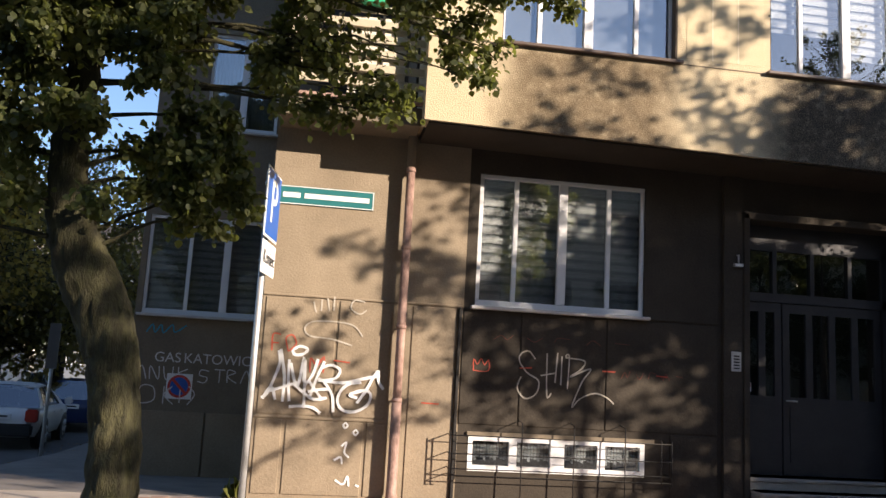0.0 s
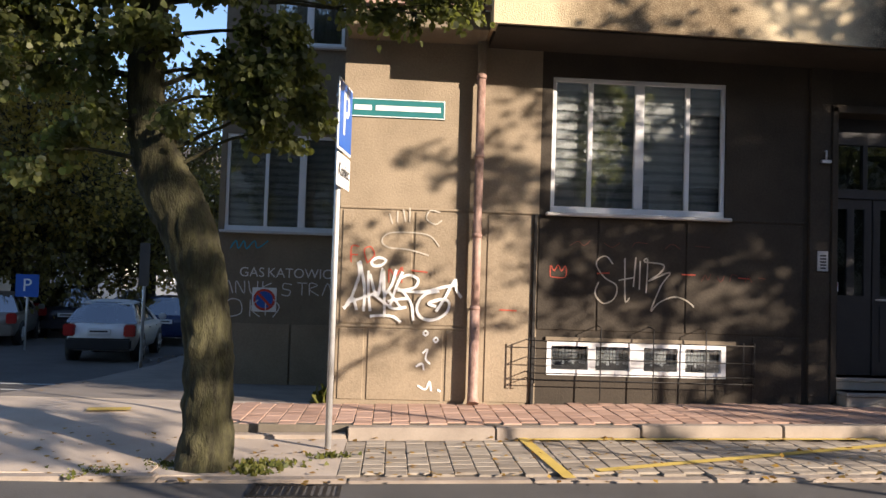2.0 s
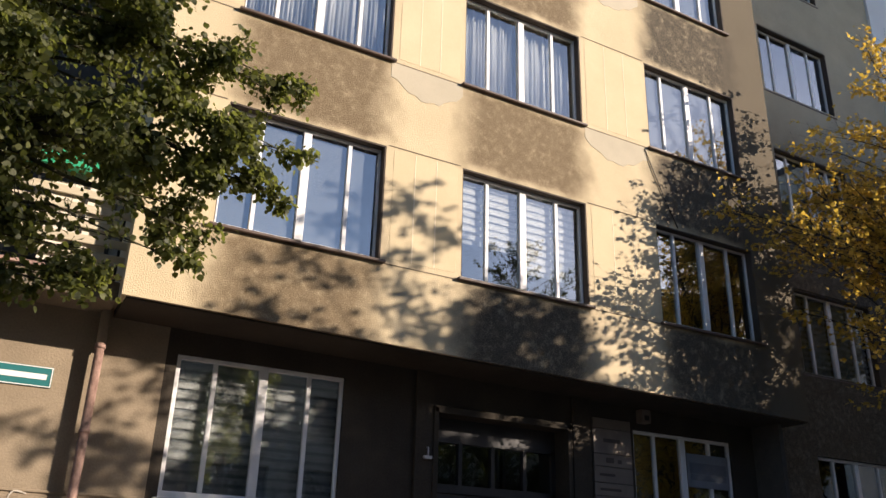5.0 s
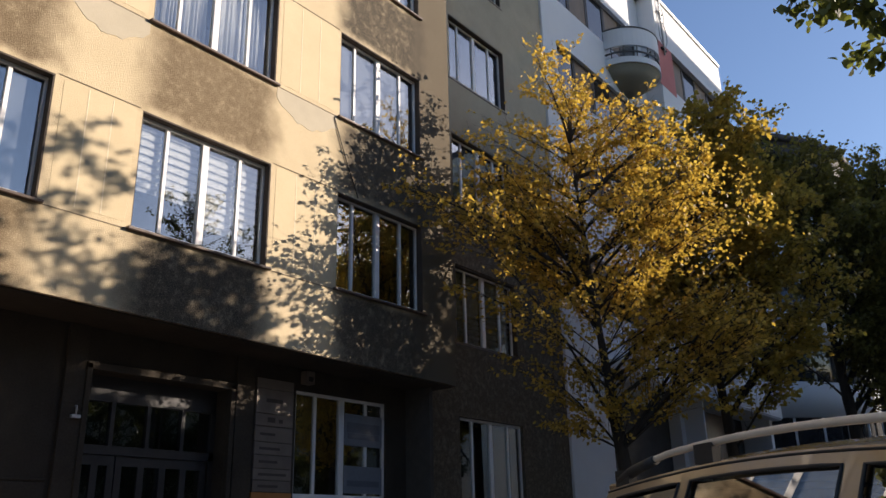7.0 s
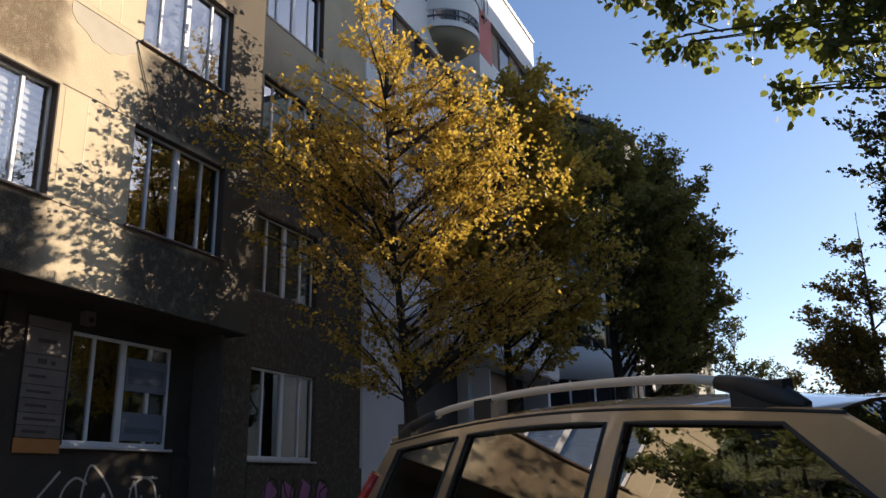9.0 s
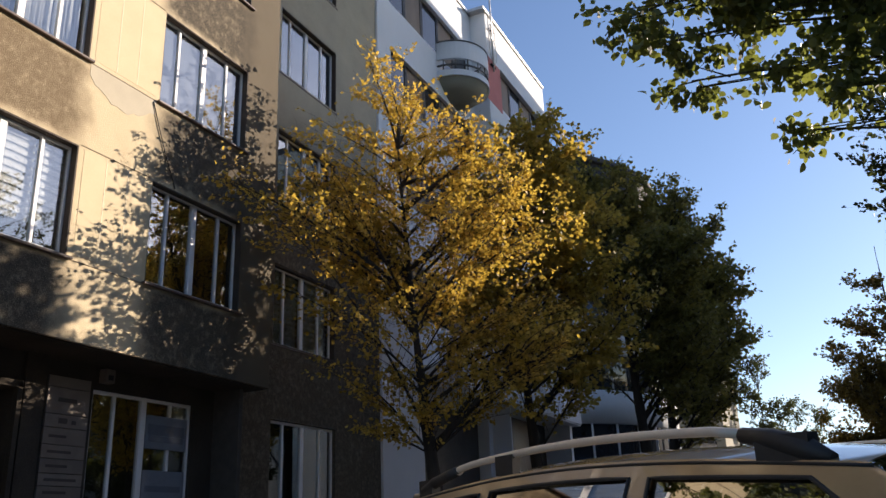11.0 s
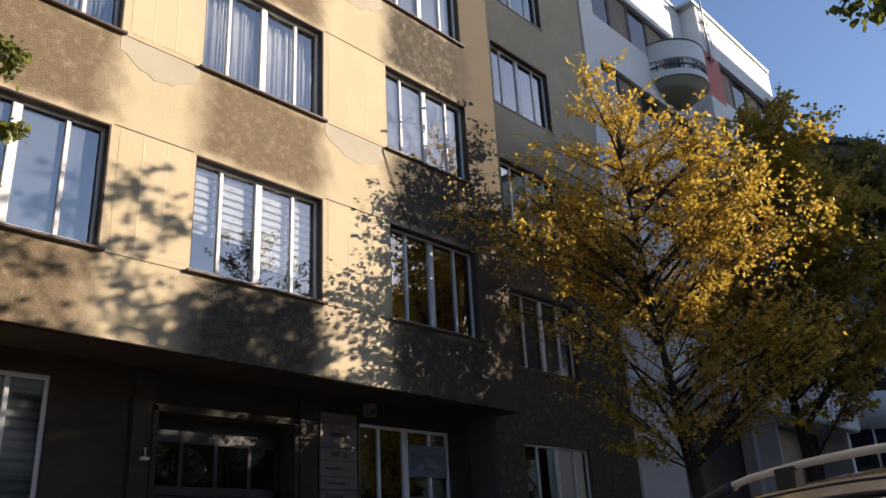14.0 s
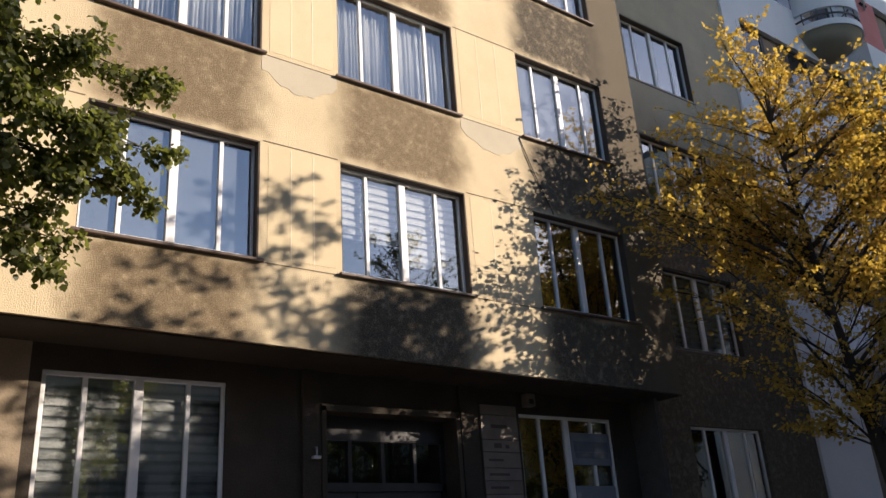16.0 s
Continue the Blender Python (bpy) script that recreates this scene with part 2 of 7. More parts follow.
M_LEAF_B = leaf_material("rusty_leaf", (0.09, 0.065, 0.017), (0.22, 0.14, 0.03), (0.26, 0.16, 0.025))
M_BLUE = material("blue_sign_enamel", (0.012, 0.085, 0.36), (0.02, 0.11, 0.42), rough=0.35, bump=0.02)
M_SIGN_W = material("white_sign_enamel", (0.72, 0.72, 0.70), (0.8, 0.8, 0.78), rough=0.4, bump=0.02)
M_SIGN_G = material("green_sign_enamel", (0.02, 0.13, 0.135), (0.03, 0.17, 0.175), rough=0.35, bump=0.02)
M_RED = material("red_paint", (0.42, 0.035, 0.025), (0.55, 0.06, 0.04), rough=0.5, bump=0.02)
M_BLACK = material("black_plastic", (0.012, 0.012, 0.013), (0.025, 0.025, 0.025), rough=0.55, bump=0.03)
M_GALV = material("galvanised_steel", (0.42, 0.42, 0.42), (0.58, 0.58, 0.57), rough=0.45, metal=0.5, scale=12, bump=0.05)
M_SPRAY_W = material("white_spray_paint", (0.78, 0.78, 0.76), (0.85, 0.85, 0.83), rough=0.7, bump=0.05)
M_SPRAY_F = material("faded_chalk_paint", (0.40, 0.36, 0.29), (0.52, 0.47, 0.4), rough=0.9, bump=0.1)
M_SPRAY_R = material("red_spray_paint", (0.40, 0.06, 0.035), (0.5, 0.1, 0.06), rough=0.8, bump=0.05)
M_SPRAY_D = material("old_dark_red_paint", (0.13, 0.045, 0.035), (0.19, 0.07, 0.05), rough=0.9, bump=0.05)
M_SPRAY_B = material("blue_spray_paint", (0.02, 0.22, 0.33), (0.05, 0.32, 0.44), rough=0.8, bump=0.05)
M_SPRAY_C = material("pale_chalk_paint", (0.60, 0.57, 0.52), (0.72, 0.69, 0.64), rough=0.9, bump=0.1)
M_SPRAY_P = material("pink_spray_paint", (0.30, 0.10, 0.22), (0.42, 0.17, 0.32), rough=0.8, bump=0.05)
M_SLAT = material("pale_weathered_board", (0.42, 0.36, 0.25), (0.58, 0.51, 0.38), rough=0.8, scale=3, grain=30, bump=0.1, stretch=(0.2, 1, 1))
M_GREENP = material("green_planter_plastic", (0.02, 0.32, 0.16), (0.03, 0.4, 0.2), rough=0.5, bump=0.02)
M_WB = material("white_render", (0.66, 0.67, 0.68), (0.78, 0.78, 0.78), rough=0.85, scale=0.5, grain=40, bump=0.1)
M_WB_D = material("dark_strip_cladding", (0.05, 0.045, 0.04), (0.1, 0.09, 0.08), rough=0.5, scale=2)
M_WOODP = material("brown_window_panel", (0.16, 0.11, 0.07), (0.25, 0.18, 0.12), rough=0.6, scale=3, stretch=(1, 1, 0.3))
M_PINK = material("salmon_render", (0.50, 0.17, 0.15), (0.58, 0.22, 0.2), rough=0.9, scale=1, bump=0.1)
M_BOARD = material("grey_brown_sign_board", (0.135, 0.11, 0.09), (0.20, 0.165, 0.135), rough=0.7, scale=4, bump=0.05, per_piece=0.3)
M_BOARD_T = material("faint_lettering", (0.05, 0.04, 0.035), (0.08, 0.065, 0.055), rough=0.8)
M_NOTE_T = material("faded_notice_lettering", (0.10, 0.115, 0.14), (0.13, 0.15, 0.18), rough=0.9)
M_OCHRE = material("ochre_sign_board", (0.36, 0.15, 0.035), (0.45, 0.2, 0.06), rough=0.7)
M_TAN = material("tan_metallic_car_paint", (0.33, 0.265, 0.18), (0.38, 0.305, 0.21), rough=0.32, metal=0.7, bump=0.0)
M_TAN.node_tree.nodes["Principled BSDF"].inputs["Coat Weight"].default_value = 1.0
M_TAN.node_tree.nodes["Principled BSDF"].inputs["Coat Roughness"].default_value = 0.03
M_SILVER = material("silver_rail", (0.56, 0.48, 0.39), (0.64, 0.55, 0.45), rough=0.35, metal=0.2, bump=0.02)
M_CAR_W = material("white_car_paint", (0.66, 0.66, 0.64), (0.72, 0.72, 0.70), rough=0.3, bump=0.0)
M_CAR_D = material("dark_car_paint", (0.016, 0.018, 0.024), (0.025, 0.027, 0.033), rough=0.25, bump=0.0)
M_CAR_B = material("blue_car_paint", (0.014, 0.024, 0.07), (0.02, 0.033, 0.09), rough=0.25, bump=0.0)
M_CAR_G = material("grey_beige_car_paint", (0.19, 0.17, 0.145), (0.22, 0.2, 0.17), rough=0.3, metal=0.4, bump=0.0)
M_TYRE = material("tyre_rubber", (0.012, 0.012, 0.012), (0.025, 0.025, 0.025), rough=0.9)
M_LAMP_R = material("red_tail_lamp", (0.30, 0.012, 0.012), (0.4, 0.02, 0.02), rough=0.15, bump=0.0)
M_GRASS = leaf_material("weed_leaf", (0.06, 0.075, 0.015), (0.16, 0.16, 0.04), (0.16, 0.16, 0.03))
M_FALLEN = leaf_material("fallen_leaf", (0.20, 0.10, 0.02), (0.45, 0.28, 0.06), (0.3, 0.18, 0.03))
M_PATCH = material("grey_cream_patch", (0.40, 0.355, 0.265), (0.47, 0.415, 0.31), rough=0.9, scale=2, grain=60, bump=0.1)
M_TERRACE = material("grey_terrace_render", (0.2, 0.19, 0.15), (0.3, 0.28, 0.22), rough=0.9, scale=0.5, grain=30, bump=0.1)
M_FAR = material("cream_far_render", (0.62, 0.56, 0.46), (0.72, 0.66, 0.55), rough=0.9, scale=0.4, grain=20, bump=0.1)
M_FAR_G = material("grey_far_render", (0.13, 0.15, 0.18), (0.2, 0.22, 0.25), rough=0.9, scale=0.4, grain=20, bump=0.1)
M_ROOF = material("dark_roofing", (0.05, 0.045, 0.045), (0.09, 0.08, 0.075), rough=0.8, scale=2)
M_DARKGLASS = material("dark_glazing", (0.015, 0.018, 0.022), (0.03, 0.034, 0.04), rough=0.08, spec=0.8, scale=1, bump=0.0)


# ---- mesh helpers ----
def box(bm, x0, x1, y0, y1, z0, z1):
    r = bmesh.ops.create_cube(bm, size=1.0)
    bmesh.ops.scale(bm, vec=(x1 - x0, y1 - y0, z1 - z0), verts=r["verts"])
    bmesh.ops.translate(bm, vec=((x0 + x1) / 2, (y0 + y1) / 2, (z0 + z1) / 2), verts=r["verts"])
    return r["verts"]


def soften(bm, width=0.008, segments=2):
    bmesh.ops.bevel(bm, geom=bm.edges[:], offset=width, segments=segments, affect="EDGES", clamp_overlap=True)


def tube(bm, pts, radii, sides=8, cap=True):
    """A tapered tube along points."""
    pts = [Vector(p) for p in pts]
    rings, side = [], None
    for i, p in enumerate(pts):
        d = (pts[min(i + 1, len(pts) - 1)] - pts[max(i - 1, 0)]).normalized()
        if side is None:
            side = d.orthogonal().normalized()
        side = (side - d * side.dot(d)).normalized()
        up = d.cross(side)
        r = radii[i] if hasattr(radii, "__len__") else radii
        rings.append([bm.verts.new(p + (side * math.cos(a) + up * math.sin(a)) * r) for a in [2 * math.pi * k / sides for k in range(sides)]])
    for a, b in zip(rings, rings[1:]):
        for k in range(sides):
            f = bm.faces.new((a[k], a[(k + 1) % sides], b[(k + 1) % sides], b[k]))
            f.smooth = True
    if cap:
        bm.faces.new(rings[0][::-1])
        bm.faces.new(rings[-1])
    return rings


def extrude_profile(bm, profile, axis_pts):
    """A flat outline (2D) pushed between two 3D maps."""
    a = [bm.verts.new(axis_pts[0](u, v)) for u, v in profile]
    b = [bm.verts.new(axis_pts[1](u, v)) for u, v in profile]
    n = len(profile)
    bm.faces.new(a)
    bm.faces.new(b[::-1])
    for i in range(n):
        bm.faces.new((a[i], b[i], b[(i + 1) % n], a[(i + 1) % n]))


def mesh_of(name, bm, mat):
    bmesh.ops.recalc_face_normals(bm, faces=bm.faces[:])
    me = bpy.data.meshes.new(name)
    bm.to_mesh(me)
    bm.free()
    for m_ in (mat if isinstance(mat, (list, tuple)) else [mat]):
        me.materials.append(m_)
    return me


def part(name, bm, mat, parent=None, label=""):
    ob = new(name, mesh_of(name, bm, mat))
    if parent is not None:
        ob.parent = parent
    if label:
        ob["label"] = label
    return ob


def thing(name, label, category, group="", at=(0, 0, 0), rz=0):
    e = new(name)
    e.empty_display_size = 0.1
    e.matrix_basis = pose(*at, 0, 0, rz)
    return tagged(e, label, category, group)


def structure(name, bm, mat, label="", category=""):
    return tagged(part(name, bm, mat), label, category, kind="structure")


def wall_cells(bm, x0, x1, y0, y1, z0, z1, holes):
    """A wall slab with rectangular openings (x0, x1, z0, z1) cut through, as one welded mesh."""
    xs = sorted({x0, x1, *[v for h in holes for v in h[:2] if x0 < v < x1]})
    zs = sorted({z0, z1, *[v for h in holes for v in h[2:] if z0 < v < z1]})
    nx, nz = len(xs) - 1, len(zs) - 1

    def solid(i, k):
        if not (0 <= i < nx and 0 <= k < nz):
            return False
        cx, cz = (xs[i] + xs[i + 1]) / 2, (zs[k] + zs[k + 1]) / 2
        return not any(h[0] < cx < h[1] and h[2] < cz < h[3] for h in holes)
    made = {}

    def v(i, k, y):
        if (i, k, y) not in made:
            made[i, k, y] = bm.verts.new((xs[i], y, zs[k]))
        return made[i, k, y]
    for i in range(nx):
        for k in range(nz):
            if not solid(i, k):
                continue
            c = ((i, k), (i + 1, k), (i + 1, k + 1), (i, k + 1))
            bm.faces.new([v(*q, y0) for q in c])
            bm.faces.new([v(*q, y1) for q in c[::-1]])
            for (a, b), (di, dk) in (((0, 1), (0, -1)), ((1, 2), (1, 0)), ((2, 3), (0, 1)), ((3, 0), (-1, 0))):
                if not solid(i + di, k + dk):
                    bm.faces.new((v(*c[a], y0), v(*c[a], y1), v(*c[b], y1), v(*c[b], y0)))


def text_mesh(body, size, mat, name="lettering", thick=0.002):
    cu = bpy.data.curves.new("t", "FONT")
    cu.body, cu.size, cu.extrude, cu.align_x, cu.align_y = body, size, thick, "CENTER", "CENTER"
    ob = bpy.data.objects.new("t", cu)
    scene.collection.objects.link(ob)
    me = bpy.data.meshes.new_from_object(ob.evaluated_get(bpy.context.evaluated_depsgraph_get()))
    bpy.data.objects.remove(ob)
    me.name = name
    me.materials.clear()
    me.materials.append(mat)
    return me


def stroke(bm, pts, width, y, smooth=4):
    """A sprayed line on a wall that faces -y: a flat band along points (x, z), rounded through them."""
    P = [Vector((p[0], 0, p[1])) for p in pts]
    fine = []
    for i in range(len(P) - 1):
        p0, p1, p2, p3 = P[max(i - 1, 0)], P[i], P[i + 1], P[min(i + 2, len(P) - 1)]
        for k in range(smooth):
            t = k / smooth
            fine.append(0.5 * ((2 * p1) + (p2 - p0) * t + (2 * p0 - 5 * p1 + 4 * p2 - p3) * t * t + (3 * p1 - p0 - 3 * p2 + p3) * t ** 3))
    fine.append(P[-1])
    prev = None
    for i, p in enumerate(fine):
        d = fine[min(i + 1, len(fine) - 1)] - fine[max(i - 1, 0)]
        n = Vector((-d.z, 0, d.x))
        n = n.normalized() * width / 2 * (0.75 + 0.5 * noise.noise((p.x * 9, i * 0.3, p.z * 9)) ** 2) if n.length else Vector((0, 0, width / 2))
        pair = [bm.verts.new((q.x, yy, q.z)) for q in (p + n, p - n) for yy in (y, y - 0.003)]
        if prev:
            a, b = prev, pair
            bm.faces.new((a[1], b[1], b[3], a[3]))
            bm.faces.new((a[0], a[1], b[1], b[0]))
            bm.faces.new((a[2], b[2], b[3], a[3]))
            bm.faces.new((a[0], b[0], b[2], a[2]))
        prev = pair


def slope(x, y=0.0):
    """The height of the ground: it climbs a little along the street and falls into the side street."""
    along = 0.02 * max(-2.0, min(x - 1.5, 24.0))
    into = -0.06 * max(0.0, min(y + 0.3, 6.6)) if x < 3 else 0.0
    return along + into


# ---- ground ----
def sheet(bm, x0, x1, y0, y1, lift, nx=12, ny=6):
    """A piece of ground that follows the slope."""
    vs = [[bm.verts.new((x0 + (x1 - x0) * i / nx, y0 + (y1 - y0) * j / ny, 0)) for i in range(nx + 1)] for j in range(ny + 1)]
    for row in vs:
        for v in row:
            v.co.z = slope(v.co.x, v.co.y) + lift
    for j in range(ny):
        for i in range(nx):
            bm.faces.new((vs[j][i], vs[j][i + 1], vs[j + 1][i + 1], vs[j + 1][i]))


bm = bmesh.new()
gx = [-900, -200, -60] + [-30 + 1.5 * i for i in range(48)] + [60, 200, 900]
gy = [-900, -200, -60] + [-30 + 1.5 * i for i in range(48)] + [60, 200, 900]
grid = [[bm.verts.new((x, y, slope(x, y) - 0.165)) for x in gx] for y in gy]
for j in range(len(gy) - 1):
    for i in range(len(gx) - 1):
        bm.faces.new((grid[j][i], grid[j][i + 1], grid[j + 1][i + 1], grid[j + 1][i]))
structure("ground", bm, M_ASPHALT, "grey worn asphalt street", "road")


def slab(name, mat, label, x0, x1, y0, y1, lift, depth=0.12, nx=20, ny=8, category="pavement"):
    bm = bmesh.new()
    sheet(bm, x0, x1, y0, y1, lift, nx, ny)
    r = bmesh.ops.extrude_face_region(bm, geom=bm.faces[:])
    bmesh.ops.translate(bm, vec=(0, 0, -depth), verts=[g for g in r["geom"] if isinstance(g, bmesh.types.BMVert)])
    return structure(name, bm, mat, label, category)


pavement = slab("pavement", M_JOINT, "reddish block paving along the house wall", -1.2, 30.0, -1.565, 0.0, -0.012, 0.16)
def corner_fall(y):
    """How far the corner paving has dropped towards the road."""
    return 0.105 * max(0.0, min(1.0, (-1.0 - y) / 2.3))


corner = slab("pavement_corner", M_CONC, "worn concrete paving at the street corner", -4.3, -1.2, -3.35, 0.4, -0.02, 0.16, 20, 16)
for v in corner.data.vertices:
    v.co.z -= corner_fall(v.co.y)
slab("pavement_side", M_PAVE_S, "concrete paving along the side street, darkened for its shade", -4.3, 0.1, 0.4, 30.0, -0.016, 0.16)
slab("pavement_recess", M_CONC, "shaded concrete strip before the recessed wall", -1.2, 0.1, 0.0, 0.4, -0.016, 0.16, 4, 2)
parking = slab("pavement_parking", M_JOINT, "grey block paving of the parking strip", 0.35, 30.0, -3.32, -1.72, -0.148, 0.1)
slab("pavement_verge", M_CONC, "dusty concrete round the tree foot", -1.2, 0.35, -3.35, -1.72, -0.13, 0.1, 6, 6)
slab("pavement_near", M_CONC, "concrete parking bay on the near side", -8.0, 30.0, -30.0, -8.0, -0.05, 0.14)


def kerb_stone(length, w=0.15, h=0.16):
    bm = bmesh.new()
    box(bm, 0, length - 0.012, -w / 2, w / 2, -h, 0)
    soften(bm, 0.012)
    return mesh_of("kerb_stone", bm, M_KERB)


def kerb(label, xs, length, y, lift, dip=None):
    e = tagged(thing("kerb", label, "kerb"), kind="structure")
    me = kerb_stone(length)
    for i in range(int((xs[1] - xs[0]) / length)):
        x = xs[0] + i * length
        ob = new("kerb_stone", me)
        ob.parent = e
        d = dip(x) if dip else 0
        ob.matrix_basis = pose(x, y + random.uniform(-0.006, 0.006), slope(x) + lift + d + random.uniform(-0.004, 0.004), 0, -math.degrees(0.02), random.uniform(-0.3, 0.3))


kerb("raised concrete kerb between pavement and parking strip", (-1.2, 27), 1.55, -1.645, 0.004, lambda x: -0.09 if x < -0.3 else 0)
kerb("flush concrete edging between parking strip and road", (-4.2, 27), 1.55, -3.42, -0.125)


# ---- house: walls ----
def opening(c, k):
    return (c[0], c[1], SILLS[k], TOPS[k])


DOOR = (6.48, 8.78, 0.0, 3.87)
D_COL = (14.68, 17.08)
GD = (10.18, 12.44, 2.27, 4.04)
F0D = (14.70, 17.12, 2.14, 4.02)
ROOF = 19.4
RIGHT = 19.2
bm = bmesh.new()
wall_cells(bm, 0.08, 2.60, 0.0, 0.35, -0.3, 4.6, [])
structure("wall_corner", bm, M_CORNER, "taupe brown render of the ground floor corner, lightened as sunlit", "wall")
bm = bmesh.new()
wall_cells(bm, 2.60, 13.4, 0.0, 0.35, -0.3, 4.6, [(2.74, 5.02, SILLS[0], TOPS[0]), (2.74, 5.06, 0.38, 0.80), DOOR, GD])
structure("wall_ground_floor", bm, M_CHAR, "charcoal render of the ground floor", "wall")
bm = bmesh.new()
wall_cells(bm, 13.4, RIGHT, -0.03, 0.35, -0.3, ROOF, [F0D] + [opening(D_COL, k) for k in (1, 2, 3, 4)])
structure("wall_side_bay", bm, M_SIDE, "olive grey render beside the bay, shade painted into its lower part", "wall")
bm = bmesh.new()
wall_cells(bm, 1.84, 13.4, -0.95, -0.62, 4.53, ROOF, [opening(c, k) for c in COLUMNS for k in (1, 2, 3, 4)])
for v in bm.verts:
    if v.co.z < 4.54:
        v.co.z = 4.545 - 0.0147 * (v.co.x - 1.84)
structure("wall_bay", bm, M_BAY, "cream render of the projecting bay, soot and painted shade below the windows", "wall")
bm = bmesh.new()
box(bm, 1.84, 2.14, -0.62, 0.35, 4.62, ROOF)
box(bm, 13.1, 13.4, -0.62, -0.03, 4.4, ROOF)
structure("wall_bay_cheek", bm, M_BAY, "cream rendered cheek of the bay", "wall")
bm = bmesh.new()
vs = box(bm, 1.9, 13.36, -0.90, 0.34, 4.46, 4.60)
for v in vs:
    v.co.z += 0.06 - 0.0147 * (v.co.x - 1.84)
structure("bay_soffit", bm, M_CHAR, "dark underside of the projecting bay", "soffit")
LEFT_Y = 3.8
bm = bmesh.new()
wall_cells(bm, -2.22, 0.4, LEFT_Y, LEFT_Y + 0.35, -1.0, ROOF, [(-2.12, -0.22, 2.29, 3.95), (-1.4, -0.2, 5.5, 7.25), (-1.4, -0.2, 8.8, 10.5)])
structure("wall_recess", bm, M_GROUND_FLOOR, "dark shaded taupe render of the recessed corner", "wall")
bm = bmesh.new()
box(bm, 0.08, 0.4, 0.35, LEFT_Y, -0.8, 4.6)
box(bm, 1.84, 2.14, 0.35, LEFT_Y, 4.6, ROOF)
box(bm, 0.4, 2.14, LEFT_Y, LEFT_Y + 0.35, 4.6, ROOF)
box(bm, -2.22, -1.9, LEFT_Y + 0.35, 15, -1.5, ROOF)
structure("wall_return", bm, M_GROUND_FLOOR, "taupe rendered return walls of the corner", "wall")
bm = bmesh.new()
box(bm, 0.5, 13.0, 1.6, 1.7, -0.3, ROOF)
box(bm, 13.0, 13.1, -0.6, 1.6, -0.3, ROOF)
box(bm, 13.1, RIGHT, 1.6, 1.7, -0.3, ROOF)
box(bm, -1.9, 0.5, LEFT_Y + 1.6, LEFT_Y + 1.7, -1, ROOF)
for z in (0.95, 4.62, 7.95, 11.2, 14.5):
    box(bm, 2.2, 12.95, -0.6, 1.58, z, z + 0.15) if z > 4 else box(bm, 0.5, 12.95, 0.36, 1.58, z, z + 0.15)
    box(bm, 13.12, RIGHT, 0.36, 1.58, z, z + 0.15)
for x in (5.6, 9.4):
    box(bm, x, x + 0.1, -0.6, 1.58, 4.8, ROOF)
    box(bm, x, x + 0.1, 0.36, 1.58, 1.1, 4.4)
structure("wall_inner", bm, M_INNER, "plain inner walls and floors behind the windows", "wall")
bm = bmesh.new()
box(bm, 0.3, RIGHT, -1.15, 14, ROOF, ROOF + 0.25)
box(bm, -2.3, 0.3, LEFT_Y - 0.2, 14, ROOF, ROOF + 0.25)
structure("roof", bm, M_ROOF, "dark flat roof with a small overhang", "roof")
# mouldings: grooves and bands of the ground floor
trim = tagged(thing("trim", "raised render bands and pilaster of the ground floor", "trim"), kind="structure")


def moulding(name, x0, x1, y0, y1, z0, z1, mat=M_GROUND_FLOOR, bev=0.006):
    bm = bmesh.new()
    box(bm, x0, x1, y0, y1, z0, z1)
    soften(bm, bev, 1)
    return part(name, bm, mat, trim)


moulding("band", 0.08, 2.60, -0.022, 0, 2.40, 2.43, M_CORNER)
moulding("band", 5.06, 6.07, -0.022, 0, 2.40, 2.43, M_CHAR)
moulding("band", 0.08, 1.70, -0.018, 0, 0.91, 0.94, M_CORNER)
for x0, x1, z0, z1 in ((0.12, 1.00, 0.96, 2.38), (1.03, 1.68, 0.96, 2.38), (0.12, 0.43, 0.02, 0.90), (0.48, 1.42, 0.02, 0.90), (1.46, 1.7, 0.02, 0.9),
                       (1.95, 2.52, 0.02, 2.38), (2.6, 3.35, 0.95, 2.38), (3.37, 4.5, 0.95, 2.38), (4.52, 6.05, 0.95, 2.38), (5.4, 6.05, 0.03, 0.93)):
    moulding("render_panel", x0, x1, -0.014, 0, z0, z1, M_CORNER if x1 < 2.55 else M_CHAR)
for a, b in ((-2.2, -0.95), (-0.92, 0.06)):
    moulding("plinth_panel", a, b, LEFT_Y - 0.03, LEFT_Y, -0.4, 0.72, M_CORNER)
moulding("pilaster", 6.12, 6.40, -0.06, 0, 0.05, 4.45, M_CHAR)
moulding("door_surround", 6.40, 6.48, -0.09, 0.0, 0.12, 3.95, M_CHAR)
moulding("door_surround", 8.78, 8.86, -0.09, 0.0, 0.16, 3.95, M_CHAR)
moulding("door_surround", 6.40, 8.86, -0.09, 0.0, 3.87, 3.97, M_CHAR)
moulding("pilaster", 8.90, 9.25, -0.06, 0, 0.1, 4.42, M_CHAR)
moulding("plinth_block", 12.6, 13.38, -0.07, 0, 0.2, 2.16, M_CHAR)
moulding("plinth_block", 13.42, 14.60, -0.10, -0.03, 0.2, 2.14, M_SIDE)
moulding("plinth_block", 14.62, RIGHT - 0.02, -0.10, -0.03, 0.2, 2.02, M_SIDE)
# dark strip put in for the shade of the wall groove
moulding("groove_shadow", 2.535, 2.575, -0.05, 0, 0.0, 2.40, M_IRON)
